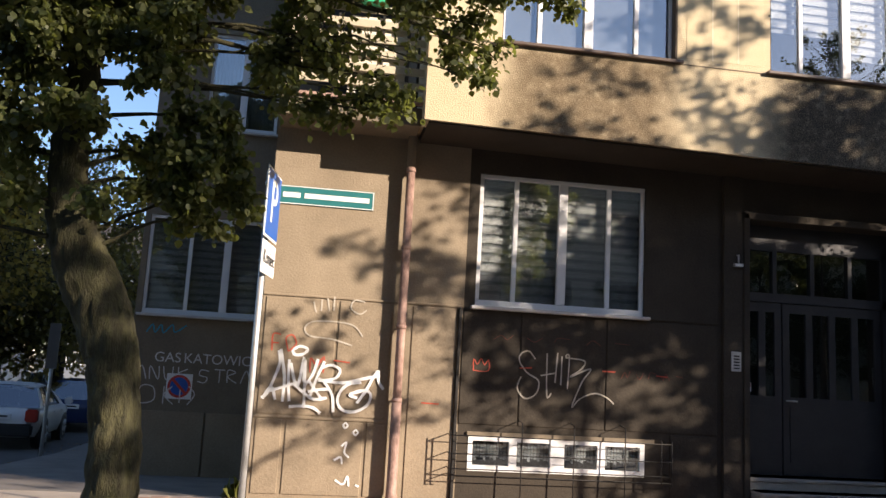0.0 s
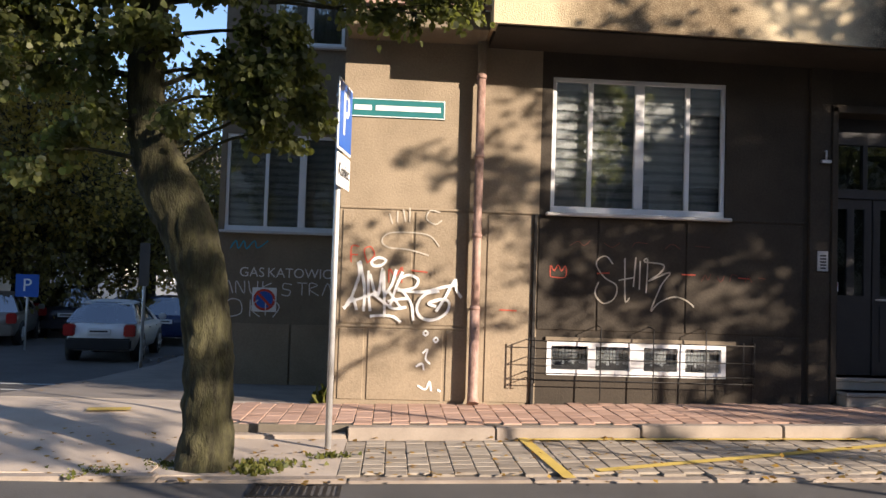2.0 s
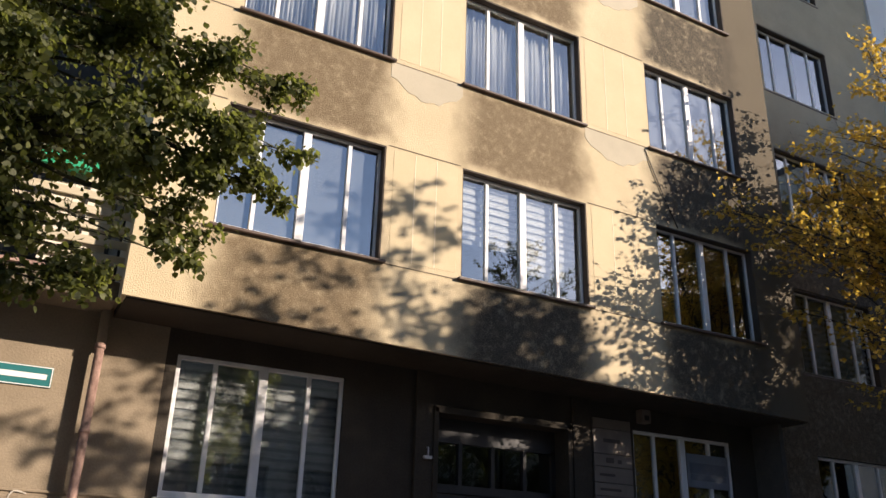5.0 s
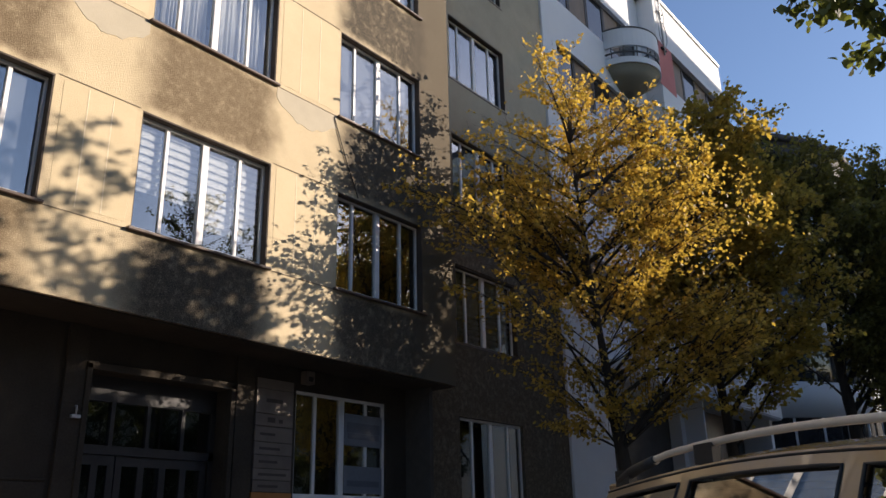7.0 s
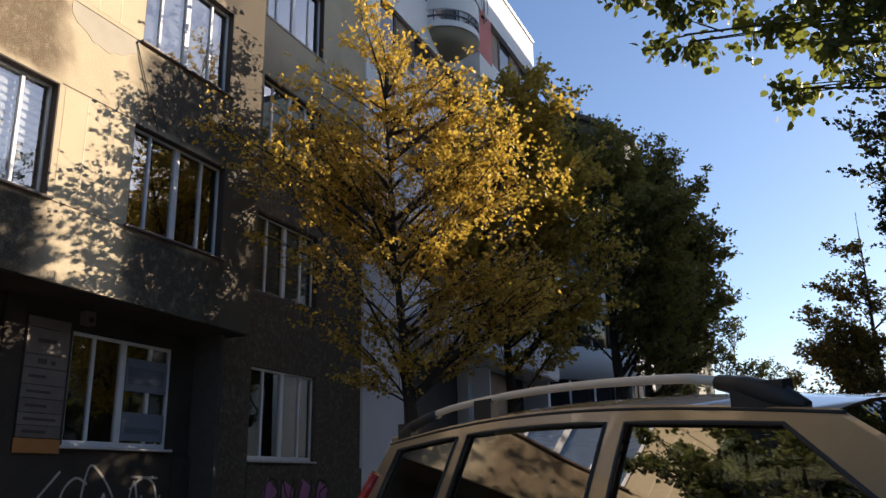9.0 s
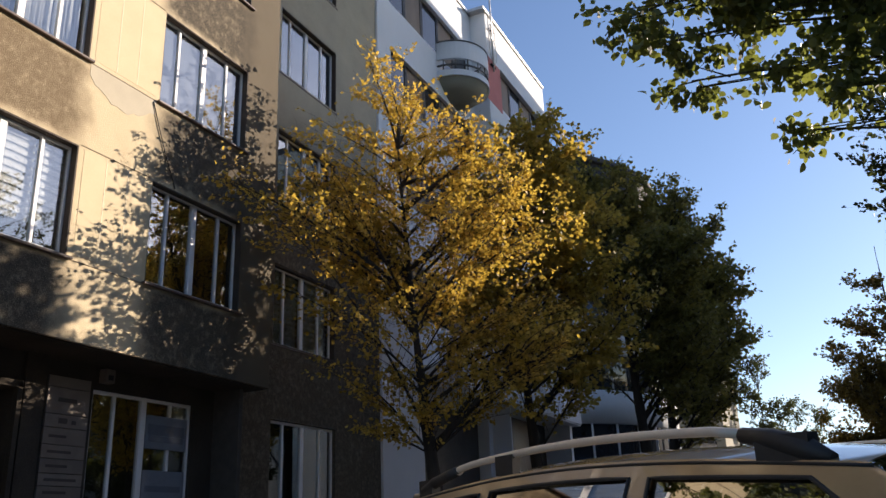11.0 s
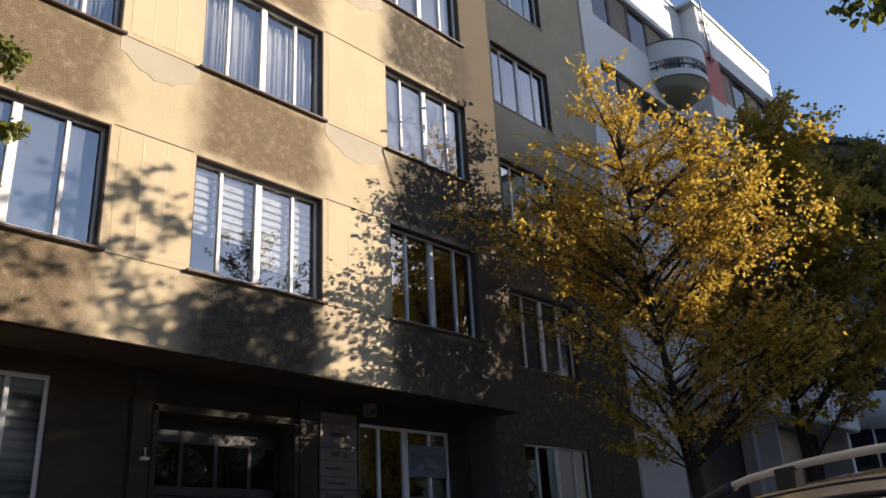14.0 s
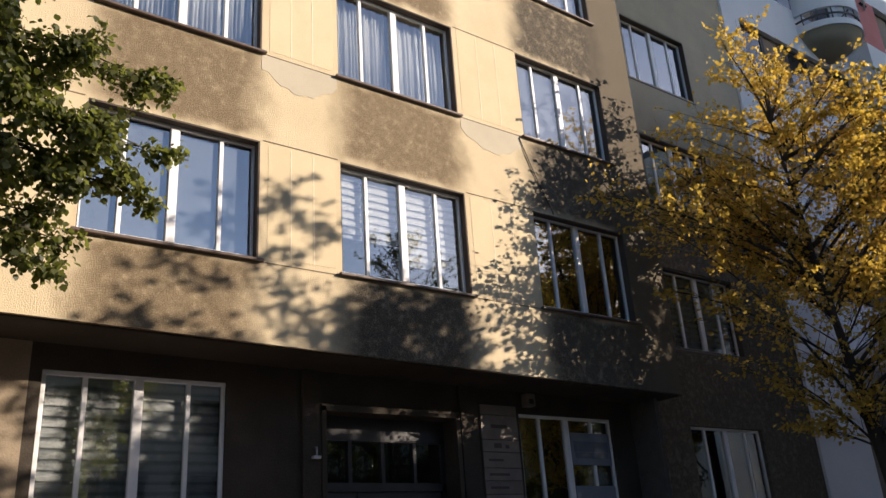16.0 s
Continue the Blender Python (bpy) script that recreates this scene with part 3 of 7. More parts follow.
# thin string lines across the bay at sill and head height
for z in (5.60, 7.42, 8.85, 10.70, 12.18, 14.0):
    for a, b in ((1.86, 2.70), (5.06, 6.25), (8.66, 10.08)):
        moulding("string_line", a, b, -0.958, -0.95, z - 0.008, z + 0.008, M_GROUND_FLOOR, 0.002)

# ---- windows ----
def window(name, x0, x1, z0, z1, y, kind="blind", label="", sill=M_SILL, lights=(0.0, 0.22, 0.5, 0.78, 1.0), out=0.07, tilt=False, face=None):
    """White frame with four lights, mullions, panes, a sill, and what hangs behind the glass."""
    w = tagged(thing(name, label or "white plastic four-light window with closed blinds", "window"), group="windows of the house front", kind="structure")
    W, Hh, f = x1 - x0, z1 - z0, 0.055
    def bar(nm, a, b, c, d, yy0=y, yy1=y + 0.07, mat=M_WHITE):
        bm = bmesh.new()
        box(bm, a, b, yy0, yy1, c, d)
        soften(bm, 0.006, 1)
        return part(nm, bm, mat, w)
    bar("frame_bottom", x0, x1, z0, z0 + 0.085)
    bar("frame_top", x0, x1, z1 - f, z1)
    bar("frame_side", x0, x0 + f, z0 + 0.085, z1 - f)
    bar("frame_side", x1 - f, x1, z0 + 0.085, z1 - f)
    xs = [x0 + W * t for t in lights]
    inner = xs[1:-1]
    for i, x in enumerate(inner):
        thick = 0.06 if i == len(inner) // 2 else 0.03
        bar("mullion", x - thick, x + thick, z0 + 0.085, z1 - f, y - (0.012 if thick > 0.05 else 0), y + 0.07)
    edges = [x0 + f] + [v for i, x in enumerate(inner) for v in (x - (0.06 if i == len(inner) // 2 else 0.03), x + (0.06 if i == len(inner) // 2 else 0.03))] + [x1 - f]
    for i in range(0, len(edges), 2):
        bm = bmesh.new()
        box(bm, edges[i] + 0.001, edges[i + 1] - 0.001, y + 0.028, y + 0.034, z0 + 0.086, z1 - f - 0.001)
        p = part("pane", bm, M_GLASS, w)
        p.visible_shadow = False
        a, b, zb, zt = edges[i] - 0.01, edges[i + 1] + 0.01, z0 + 0.05, z1 - 0.03
        if kind == "none":
            continue
        bm = bmesh.new()
        if kind in ("blind", "blind_half"):
            low = zb if kind == "blind" else zb + (0.62 if i in (0, 2) else 0.35)
            n = int((zt - low) / 0.125)
            for k in range(n):
                zz = zt - 0.125 * (k + 1)
                bow = 0.004 * math.sin(k * 1.7)
                vs = box(bm, a, b, y + 0.10 + bow, y + 0.104 + bow, zz + 0.002, zz + 0.082)
            part("blind_bands", bm, M_BLIND, w)
            bm = bmesh.new()
            box(bm, a, b, y + 0.125, y + 0.128, low, zt)
            part("blind_sheer", bm, M_BLIND_D, w)
            bm = bmesh.new()
            cylinder_pts = [(a, y + 0.115, zt), (b, y + 0.115, zt)]
            tube(bm, cylinder_pts, 0.022, 8)
            part("blind_roll", bm, M_WHITE, w)
        elif kind == "plain":
            box(bm, a, b, y + 0.06, y + 0.064, zb, zt)
            part("roller_shade", bm, M_SHADE, w)
        else:
            n = 26
            cols = []
            for k in range(n + 1):
                x = a + (b - a) * k / n
                yy = y + 0.2 + 0.028 * math.sin(k * 1.9 + i) + 0.02 * math.sin(k * 0.7)
                cols.append([bm.verts.new((x, yy, zb)), bm.verts.new((x, yy, zt))])
            for c0, c1 in zip(cols, cols[1:]):
                f_ = bm.faces.new((c0[0], c1[0], c1[1], c0[1]))
                f_.smooth = True
            r = bmesh.ops.extrude_face_region(bm, geom=bm.faces[:])
            bmesh.ops.translate(bm, vec=(0, 0.004, 0), verts=[g for g in r["geom"] if isinstance(g, bmesh.types.BMVert)])
            part("curtain", bm, M_CURTAIN, w)
    bm = bmesh.new()
    box(bm, x0 - 0.06, x1 + 0.06, y - out - 0.07, y + 0.01, z0 - 0.045, z0 - 0.002)
    soften(bm, 0.008, 1)
    part("sill", bm, sill, w)
    # thin dark strips put the reveal's shade round the opening
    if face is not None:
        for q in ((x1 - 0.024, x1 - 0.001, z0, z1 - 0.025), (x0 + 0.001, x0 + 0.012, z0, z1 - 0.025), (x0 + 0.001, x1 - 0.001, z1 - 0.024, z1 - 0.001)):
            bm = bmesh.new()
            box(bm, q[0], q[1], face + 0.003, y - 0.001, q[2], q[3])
            part("reveal_lining", bm, M_REVEAL, w, "dark brown strip painting the shade in the window reveal")
    if tilt:
        # the last two lights belong to a sash tipped inwards: its own frame leans in at the top
        bm = bmesh.new()
        a, b = xs[2] + 0.06, x1 - f
        for q in ((a, a + 0.06, z0 + 0.1, z1 - 0.07), (b - 0.06, b, z0 + 0.1, z1 - 0.07), (a, b, z1 - 0.13, z1 - 0.07), (a, b, z0 + 0.1, z0 + 0.16)):
            box(bm, q[0], q[1], y + 0.075, y + 0.12, q[2], q[3])
        for v in bm.verts:
            v.co.y += (v.co.z - z0 - 0.1) * 0.11
        part("tipped_sash", bm, M_WHITE, w)
    return w


window("window_1", 2.74, 5.02, SILLS[0], TOPS[0], 0.03, "blind", "white four-light window with closed striped blinds, ground floor", M_SILL_W, out=0.06)
window("window_2", GD[0], GD[1], GD[2], GD[3], 0.05, "none", "white window with grey notices behind the glass", M_SILL_W)
window("window_3", F0D[0], F0D[1], F0D[2], F0D[3], 0.05, "none", "white window with dark panes on the ground floor", M_SILL_W)
window("window_4", -2.12, -0.22, 2.29, 3.95, LEFT_Y + 0.02, "blind", "white corner window with lowered grey blinds in shade", M_SILL_W, (0.0, 0.36, 0.68, 1.0))
kinds = {(0, 1): "plain", (1, 1): "blind_half", (2, 1): "none", (0, 2): "curtain", (1, 2): "curtain", (2, 2): "plain", (2, 3): "plain", (0, 3): "plain"}
count = 5
for k in (1, 2, 3, 4):
    for c, col in enumerate(COLUMNS):
        kd = kinds.get((c, k), "curtain")
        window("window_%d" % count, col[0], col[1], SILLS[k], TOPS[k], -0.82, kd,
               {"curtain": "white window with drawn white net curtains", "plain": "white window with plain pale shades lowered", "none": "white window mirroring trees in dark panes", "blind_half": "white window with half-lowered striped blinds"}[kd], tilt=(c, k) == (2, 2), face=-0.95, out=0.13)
        count += 1
for k in (1, 2, 3, 4):
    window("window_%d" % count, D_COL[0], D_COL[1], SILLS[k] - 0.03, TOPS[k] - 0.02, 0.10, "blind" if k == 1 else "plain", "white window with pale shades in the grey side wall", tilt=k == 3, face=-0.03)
    count += 1
window("window_%d" % count, -1.4, -0.2, 5.5, 7.25, LEFT_Y + 0.05, "curtain", "white window above the recessed corner", M_SILL_W, (0.0, 0.5, 1.0))

# low cellar window behind a grille
cw = tagged(thing("window_cellar", "low white cellar window with lace curtains", "window"), kind="structure")
CX0, CX1, CZ0, CZ1 = 2.74, 5.06, 0.38, 0.80
bm = bmesh.new()
for q in ((CX0, CX1, CZ0, CZ0 + 0.07), (CX0, CX1, CZ1 - 0.05, CZ1)):
    box(bm, q[0], q[1], -0.01, 0.06, q[2], q[3])
for x, wd in ((CX0 + 0.03, 0.03), (CX0 + 0.58, 0.05), (CX0 + 1.16, 0.09), (CX0 + 1.74, 0.05), (CX1 - 0.03, 0.03)):
    box(bm, x - wd, x + wd, -0.008, 0.058, CZ0 + 0.07, CZ1 - 0.05)
part("window_frame", bm, M_WHITE, cw)
for i in range(4):
    x = CX0 + 0.07 + i * 0.575
    bm = bmesh.new()
    box(bm, x, x + 0.47, 0.03, 0.036, CZ0 + 0.06, CZ1 - 0.04)
    p = part("pane", bm, M_GLASS, cw)
    p.visible_shadow = False
    bm = bmesh.new()
    for k in range(10):
        xx = x + 0.02 + k * 0.043
        box(bm, xx, xx + 0.034, 0.09, 0.096, CZ0 + 0.12 + 0.05 * abs(math.sin(k * 1.1)), CZ1 - 0.06 - 0.02 * (k % 3))
    part("lace_curtain", bm, M_BLIND_D, cw)
bm = bmesh.new()
box(bm, CX0 - 0.02, CX1 + 0.12, -0.03, 0, CZ1 + 0.01, CZ1 + 0.06)
part("lintel", bm, M_GROUND_FLOOR, cw)

grille = thing("window_grille", "dark iron basket grille before the cellar window", "grille")
for z in (0.34, 0.42, 0.60, 0.82):
    bm = bmesh.new()
    tube(bm, [(2.48, -0.0, z), (2.48, -0.22, z), (5.34, -0.22, z), (5.34, 0.0, z)], 0.007, 6)
    part("rail", bm, M_IRON, grille)
for x in (2.48, 2.55, 3.38, 4.05, 4.72, 5.20, 5.34):
    bm = bmesh.new()
    tall = x in (3.38, 4.05, 4.72)
    tube(bm, [(x, -0.0 if tall else -0.22, 1.02 if tall else 0.86)] + ([(x, -0.21, 1.0)] if tall else []) + [(x, -0.22, 0.12 if tall else 0.30), (x + 0.001, -0.19, 0.10 if tall else 0.29)], 0.008, 6)
    part("upright", bm, M_IRON, grille)

# ---- entrance ----
entrance = tagged(thing("door_1", "dark painted double entrance door with glazed lights and transom", "door"), kind="structure")
DY = 0.30
bm = bmesh.new()
for q in ((6.48, 6.56, 0.42, 3.6), (8.70, 8.78, 0.42, 3.6), (6.48, 8.78, 2.80, 2.92), (6.48, 8.78, 3.52, 3.87)):
    box(bm, q[0], q[1], DY - 0.03, DY + 0.06, q[2], q[3])
for x in (7.05, 7.62, 8.2):
    box(bm, x - 0.03, x + 0.03, DY - 0.03, DY + 0.06, 2.92, 3.52)
part("door_frame", bm, M_DOOR, entrance)
for i, x in enumerate((6.56, 7.10, 7.65, 8.23)):
    bm = bmesh.new()
    box(bm, x, x + 0.50, DY + 0.01, DY + 0.018, 2.93, 3.51)
    part("transom_pane", bm, M_GLASS, entrance)
for x0, x1 in ((6.58, 7.16), (7.18, 8.68)):
    bm = bmesh.new()
    n = 2 if x1 - x0 < 1 else 4
    wd = (x1 - x0 - 0.14) / n
    box(bm, x0, x1, DY, DY + 0.05, 0.45, 1.5)
    box(bm, x0, x1, DY, DY + 0.05, 2.66, 2.79)
    for k in range(n + 1):
        xx = x0 + k * (x1 - x0 - 0.1) / n
        box(bm, xx, xx + 0.1, DY - 0.002, DY + 0.05, 1.5, 2.66)
    box(bm, x0 + 0.1, x1 - 0.1, DY - 0.012, DY, 0.62, 1.36)
    leaf = part("door_leaf", bm, M_DOOR, entrance)
    for k in range(n):
        xx = x0 + 0.1 + k * (x1 - x0 - 0.1) / n
        bm = bmesh.new()
        box(bm, xx, xx + (x1 - x0 - 0.1) / n - 0.1, DY + 0.02, DY + 0.028, 1.5, 2.66)
        part("pane", bm, M_GLASS, leaf)
bm = bmesh.new()
tube(bm, [(7.22, DY - 0.05, 1.45), (7.36, DY - 0.06, 1.45)], 0.012, 8)
tube(bm, [(7.23, DY, 1.45), (7.23, DY - 0.05, 1.45)], 0.01, 8)
part("door_handle", bm, M_GALV, entrance)
bm = bmesh.new()
box(bm, 6.49, 8.77, 0.36, 1.5, 0.3, 0.45)
structure("floor_hall", bm, M_STONE, "stone floor of the entrance hall", "floor")
steps = tagged(thing("entrance_steps", "two worn grey stone steps at the entrance", "steps"), kind="structure")
for z0, z1, y0 in ((0.05, 0.28, -0.30), (0.28, 0.44, -0.02)):
    bm = bmesh.new()
    box(bm, 6.50, 8.76, y0, 0.36, z0, z1)
    box(bm, 6.49, 8.77, y0 - 0.02, 0.36, z1 - 0.05, z1)
    soften(bm, 0.008, 1)
    part("step", bm, M_STONE, steps)


def plate(name, label, category, x0, x1, z0, z1, mat, y=-0.01, thick=0.012):
    bm = bmesh.new()
    box(bm, x0, x1, y - thick, y, z0, z1)
    soften(bm, 0.003, 1)
    return tagged(part(name, bm, mat), label, category)


inter = plate("intercom", "small pale grey intercom panel beside the door", "intercom", 6.22, 6.36, 1.80, 2.06, M_GALV, -0.06, 0.02)
bm = bmesh.new()
for k in range(5):
    box(bm, 6.25, 6.33, -0.084, -0.08, 1.83 + k * 0.04, 1.85 + k * 0.04)
part("button", bm, M_BLACK, inter)
st = plate("sticker", "small red and white sticker on the door", "sticker", 6.60, 6.70, 1.55, 1.67, M_SIGN_W, DY - 0.012, 0.003)
bm = bmesh.new()
box(bm, 6.61, 6.69, DY - 0.018, DY - 0.015, 1.61, 1.665)
part("red_field", bm, M_RED, st)
bl = thing("bell_lamp", "small old iron bulkhead lamp by the door", "lamp")
bm = bmesh.new()
box(bm, 6.25, 6.37, -0.12, -0.06, 3.20, 3.24)
tube(bm, [(6.31, -0.06, 3.36), (6.31, -0.10, 3.36), (6.31, -0.10, 3.24)], 0.012, 6)
part("bracket", bm, M_GALV, bl)

# old paper and paint marks round the door
pn_ = plate("paper_notice", "small white paper notice in the door reveal", "notice", 8.70, 8.775, 1.72, 1.98, M_SIGN_W, 0.14, 0.02)
for k in range(4):
    bm = bmesh.new()
    box(bm, 8.712, 8.762, 0.118, 0.1205, 1.76 + k * 0.045, 1.772 + k * 0.045)
    part("lettering_bar", bm, M_GALV, pn_)
marks = thing("glue_marks", "six small white glue marks on the dark pilaster", "marks")
for k in range(6):
    bm = bmesh.new()
    x, z = 8.98 + 0.13 * (k % 2), 1.52 + 0.11 * (k // 2)
    box(bm, x, x + 0.028, -0.0635, -0.0605, z, z + 0.014)
    soften(bm, 0.001, 1)
    part("mark", bm, M_SIGN_W, marks)

# boards beside the door
boards = thing("sign_boards", "stack of grey-brown business boards above an ochre one", "sign")
bz = [(4.14, 3.98), (3.97, 3.58), (3.57, 3.38), (3.37, 3.13), (3.12, 2.93), (2.92, 2.72), (2.71, 2.54), (2.53, 2.36)]
for i, (a, b) in enumerate(bz):
    bm = bmesh.new()
    box(bm, 9.32, 10.10, -0.035, 0, b, a)
    soften(bm, 0.004, 1)
    bd = part("board", bm, M_BOARD, boards)
    bm = bmesh.new()
    random.seed(40 + i)
    if i == 1:
        box(bm, 9.52, 9.86, -0.038, -0.035, 3.76, 3.82)
    elif i == 2:
        box(bm, 9.56, 9.72, -0.038, -0.035, 3.44, 3.52)
        box(bm, 9.80, 9.88, -0.038, -0.035, 3.44, 3.50)
    elif i > 2:
        box(bm, 9.42, 9.42 + random.uniform(0.3, 0.6), -0.038, -0.035, (a + b) / 2 - 0.02, (a + b) / 2 + 0.02)
    if bm.verts:
        part("lettering_bar", bm, M_BOARD_T, bd)
    else:
        bm.free()
bm = bmesh.new()
box(bm, 9.30, 10.12, -0.035, 0, 2.14, 2.35)
soften(bm, 0.004, 1)
part("ochre_board", bm, M_OCHRE, boards, "plain ochre board")
bm = bmesh.new()
box(bm, 10.26, 10.46, -0.16, 0, 4.14, 4.36)
soften(bm, 0.012, 1)
bx = tagged(part("alarm_box", bm, M_BOARD), "small grey box under the bay soffit", "box")
bm = bmesh.new()
box(bm, 10.31, 10.41, -0.166, -0.16, 4.18, 4.26)
part("vent", bm, M_BLACK, bx)
# notices behind the ground floor glass
for x0, x1, z0, z1, lines in ((11.38, 12.36, 3.21, 3.77, ((0.18, 0.62, 0.16), (0.1, 0.3, 0.09))), (11.38, 12.36, 2.39, 2.86, ((0.08, 0.26, 0.16),))):
    nb = plate("notice", "grey notice sheet behind the window glass", "notice", x0, x1, z0, z1, M_FAR_G, 0.045, 0.006)
    if len(lines) == 2:
        bm = bmesh.new()
        box(bm, x0 + 0.06, x1 - 0.06, 0.034, 0.038, z1 - 0.33, z1 - 0.15)
        part("lettering_bar", bm, M_NOTE_T, nb)
    bm = bmesh.new()
    box(bm, x0 + 0.08, x1 - 0.08, 0.034, 0.038, z0 + 0.12, z0 + 0.22)
    part("lettering_bar", bm, M_NOTE_T, nb)

# ---- downpipe ----
pipe = thing("downpipe", "rusty red drainpipe with clips on the wall corner", "drainpipe")
bm = bmesh.new()
tube(bm, [(1.80, -0.14, 4.16), (1.80, -0.14, 0.30)], 0.054, 18)
part("pipe", bm, M_RUST, pipe)
bm = bmesh.new()
tube(bm, [(1.80, -0.14, 4.14), (1.80, -0.13, 4.5), (1.80, -0.13, 4.7)], 0.058, 18)
part("upper_pipe", bm, M_GROUND_FLOOR, pipe, "dark painted upper length")
bm = bmesh.new()
tube(bm, [(1.80, -0.14, 1.2), (1.80, -0.14, 0.12), (1.80, -0.19, 0.02)], [0.062, 0.064, 0.075], 18)
part("shoe", bm, M_RUST, pipe)
for z in (4.1, 3.1, 2.1, 1.2):
    bm = bmesh.new()
    tube(bm, [(1.80, -0.14, z - 0.025), (1.80, -0.14, z + 0.025)], 0.064, 18)
    box(bm, 1.79, 1.81, -0.09, 0, z - 0.012, z + 0.012)
    part("clip", bm, M_RUST, pipe)

# ---- balcony at the corner ----
balc = thing("balcony", "corner balcony with pale horizontal boards and brown slab", "balcony")
bm = bmesh.new()
box(bm, 0.10, 1.84, -0.62, 3.7, 4.55, 4.78)
soften(bm, 0.01, 1)
part("slab", bm, M_GROUND_FLOOR, balc)
for i in range(6):
    z = 4.98 + i * 0.19
    bm = bmesh.new()
    box(bm, 0.16, 1.95, -0.66, -0.635, z, z + 0.10)
    soften(bm, 0.004, 1)
    part("board", bm, M_SLAT, balc)
    bm = bmesh.new()
    box(bm, 0.13, 0.155, -0.62, 2.5, z, z + 0.10)
    part("side_board", bm, M_SLAT, balc)
for x in (0.2, 0.75, 1.3, 1.76):
    bm = bmesh.new()
    box(bm, x - 0.015, x + 0.015, -0.635, -0.605, 4.78, 6.15)
    part("post", bm, M_IRON, balc)
bm = bmesh.new()
box(bm, 0.1, 1.84, -0.67, -0.60, 4.80, 4.84)
part("bottom_rail", bm, M_RUST, balc)
pb = thing("balcony_planter", "green plastic planter hung on the balcony rail", "planter")
bm = bmesh.new()
vs = box(bm, 0.5, 1.35, -0.86, -0.67, 6.0, 6.2)
for v in vs:
    if v.co.z < 6.1:
        v.co.y = -0.765 + (v.co.y + 0.765) * 0.7
part("trough", bm, M_GREENP, pb)
bm = bmesh.new()
box(bm, 0.9, 1.6, -0.60, -0.57, 4.9, 5.9)
tagged(part("balcony_screen", bm, M_FAR), "pale sheet fixed behind the balcony boards", "screen")

# ---- street name plate, no-parking plate ----
sn = plate("street_sign", "green enamel street plate with pale lettering", "sign", 0.16, 1.36, 3.56, 3.80, M_SIGN_G, -0.004, 0.015)
bm = bmesh.new()
for q in ((0.165, 1.355, 3.565, 3.575), (0.165, 1.355, 3.785, 3.795), (0.165, 0.175, 3.575, 3.785), (1.345, 1.355, 3.575, 3.785)):
    box(bm, q[0], q[1], -0.023, -0.019, q[2], q[3])
part("border", bm, M_SIGN_W, sn)
bm = bmesh.new()
for a, b in ((0.21, 0.43), (0.48, 1.30)):
    box(bm, a, b, -0.023, -0.019, 3.648, 3.712)
part("lettering_bar", bm, M_SIGN_W, sn)
np_ = plate("no_parking_sign", "white square plate with round no-parking sign", "sign", -1.60, -1.19, 0.92, 1.33, M_SIGN_W, LEFT_Y, 0.012)
for r, mat, nm, lift in ((0.185, M_RED, "red_ring", 0.014), (0.145, M_BLUE, "blue_disc", 0.017)):
    bm = bmesh.new()
    tube(bm, [(-1.395, LEFT_Y - lift + 0.003, 1.125), (-1.395, LEFT_Y - lift - 0.001, 1.125)], r, 28)
    part(nm, bm, mat, np_)
bm = bmesh.new()
vs = box(bm, -0.155, 0.155, LEFT_Y - 0.023, LEFT_Y - 0.017, -0.022, 0.022)
bmesh.ops.rotate(bm, cent=(0, 0, 0), matrix=Matrix.Rotation(radians(45), 3, "Y"), verts=vs)
bmesh.ops.translate(bm, vec=(-1.395, 0, 1.125), verts=vs)
part("slash", bm, M_RED, np_)

# ---- parking sign on its post ----
PX, PY = 0.19, -2.22
PZ = slope(PX) - 0.14
ps = thing("parking_sign", "blue parking sign with white plate on a grey post", "road sign", at=(PX, PY, PZ))
bm = bmesh.new()
tube(bm, [(0, 0, 0), (0, 0.0, 3.62)], 0.032, 14)
part("post", bm, M_GALV, ps)


def sign_panel(w, z0, z1, mat, yaw, off=0.045, name="panel", label=""):
    bm = bmesh.new()
    box(bm, -w / 2, w / 2, -0.012, 0.0, z0, z1)
    soften(bm, 0.004, 1)
    ob = part(name, bm, mat, ps, label)
    ob.matrix_basis = pose(off * math.sin(radians(yaw)), -off * math.cos(radians(yaw)), 0, 0, 0, yaw)
    return ob


YAW = 82
pan = sign_panel(0.64, 2.93, 3.62, M_SIGN_W, YAW, name="sign_panel")
bm = bmesh.new()
box(bm, -0.295, 0.295, -0.0165, -0.0125, 2.955, 3.595)
part("blue_field", bm, M_BLUE, pan, "blue enamel field")
ob = new("letter", text_mesh("P", 0.62, M_SIGN_W, "letter"))
ob.parent = pan
ob.matrix_basis = pose(0.0, -0.019, 3.28, 90, 0, 0)
low = sign_panel(0.62, 2.58, 2.90, M_SIGN_W, YAW, name="lower_plate")
ob = new("lettering", text_mesh("Koniec", 0.19, M_BLACK))
ob.parent = low
ob.matrix_basis = pose(0.0, -0.015, 2.74, 90, 0, 0)
for z in (2.72, 3.05, 3.5):
    bm = bmesh.new()
    tube(bm, [(0, 0, z - 0.015), (0, 0, z + 0.015)], 0.042, 12)
    part("clamp", bm, M_GALV, ps)

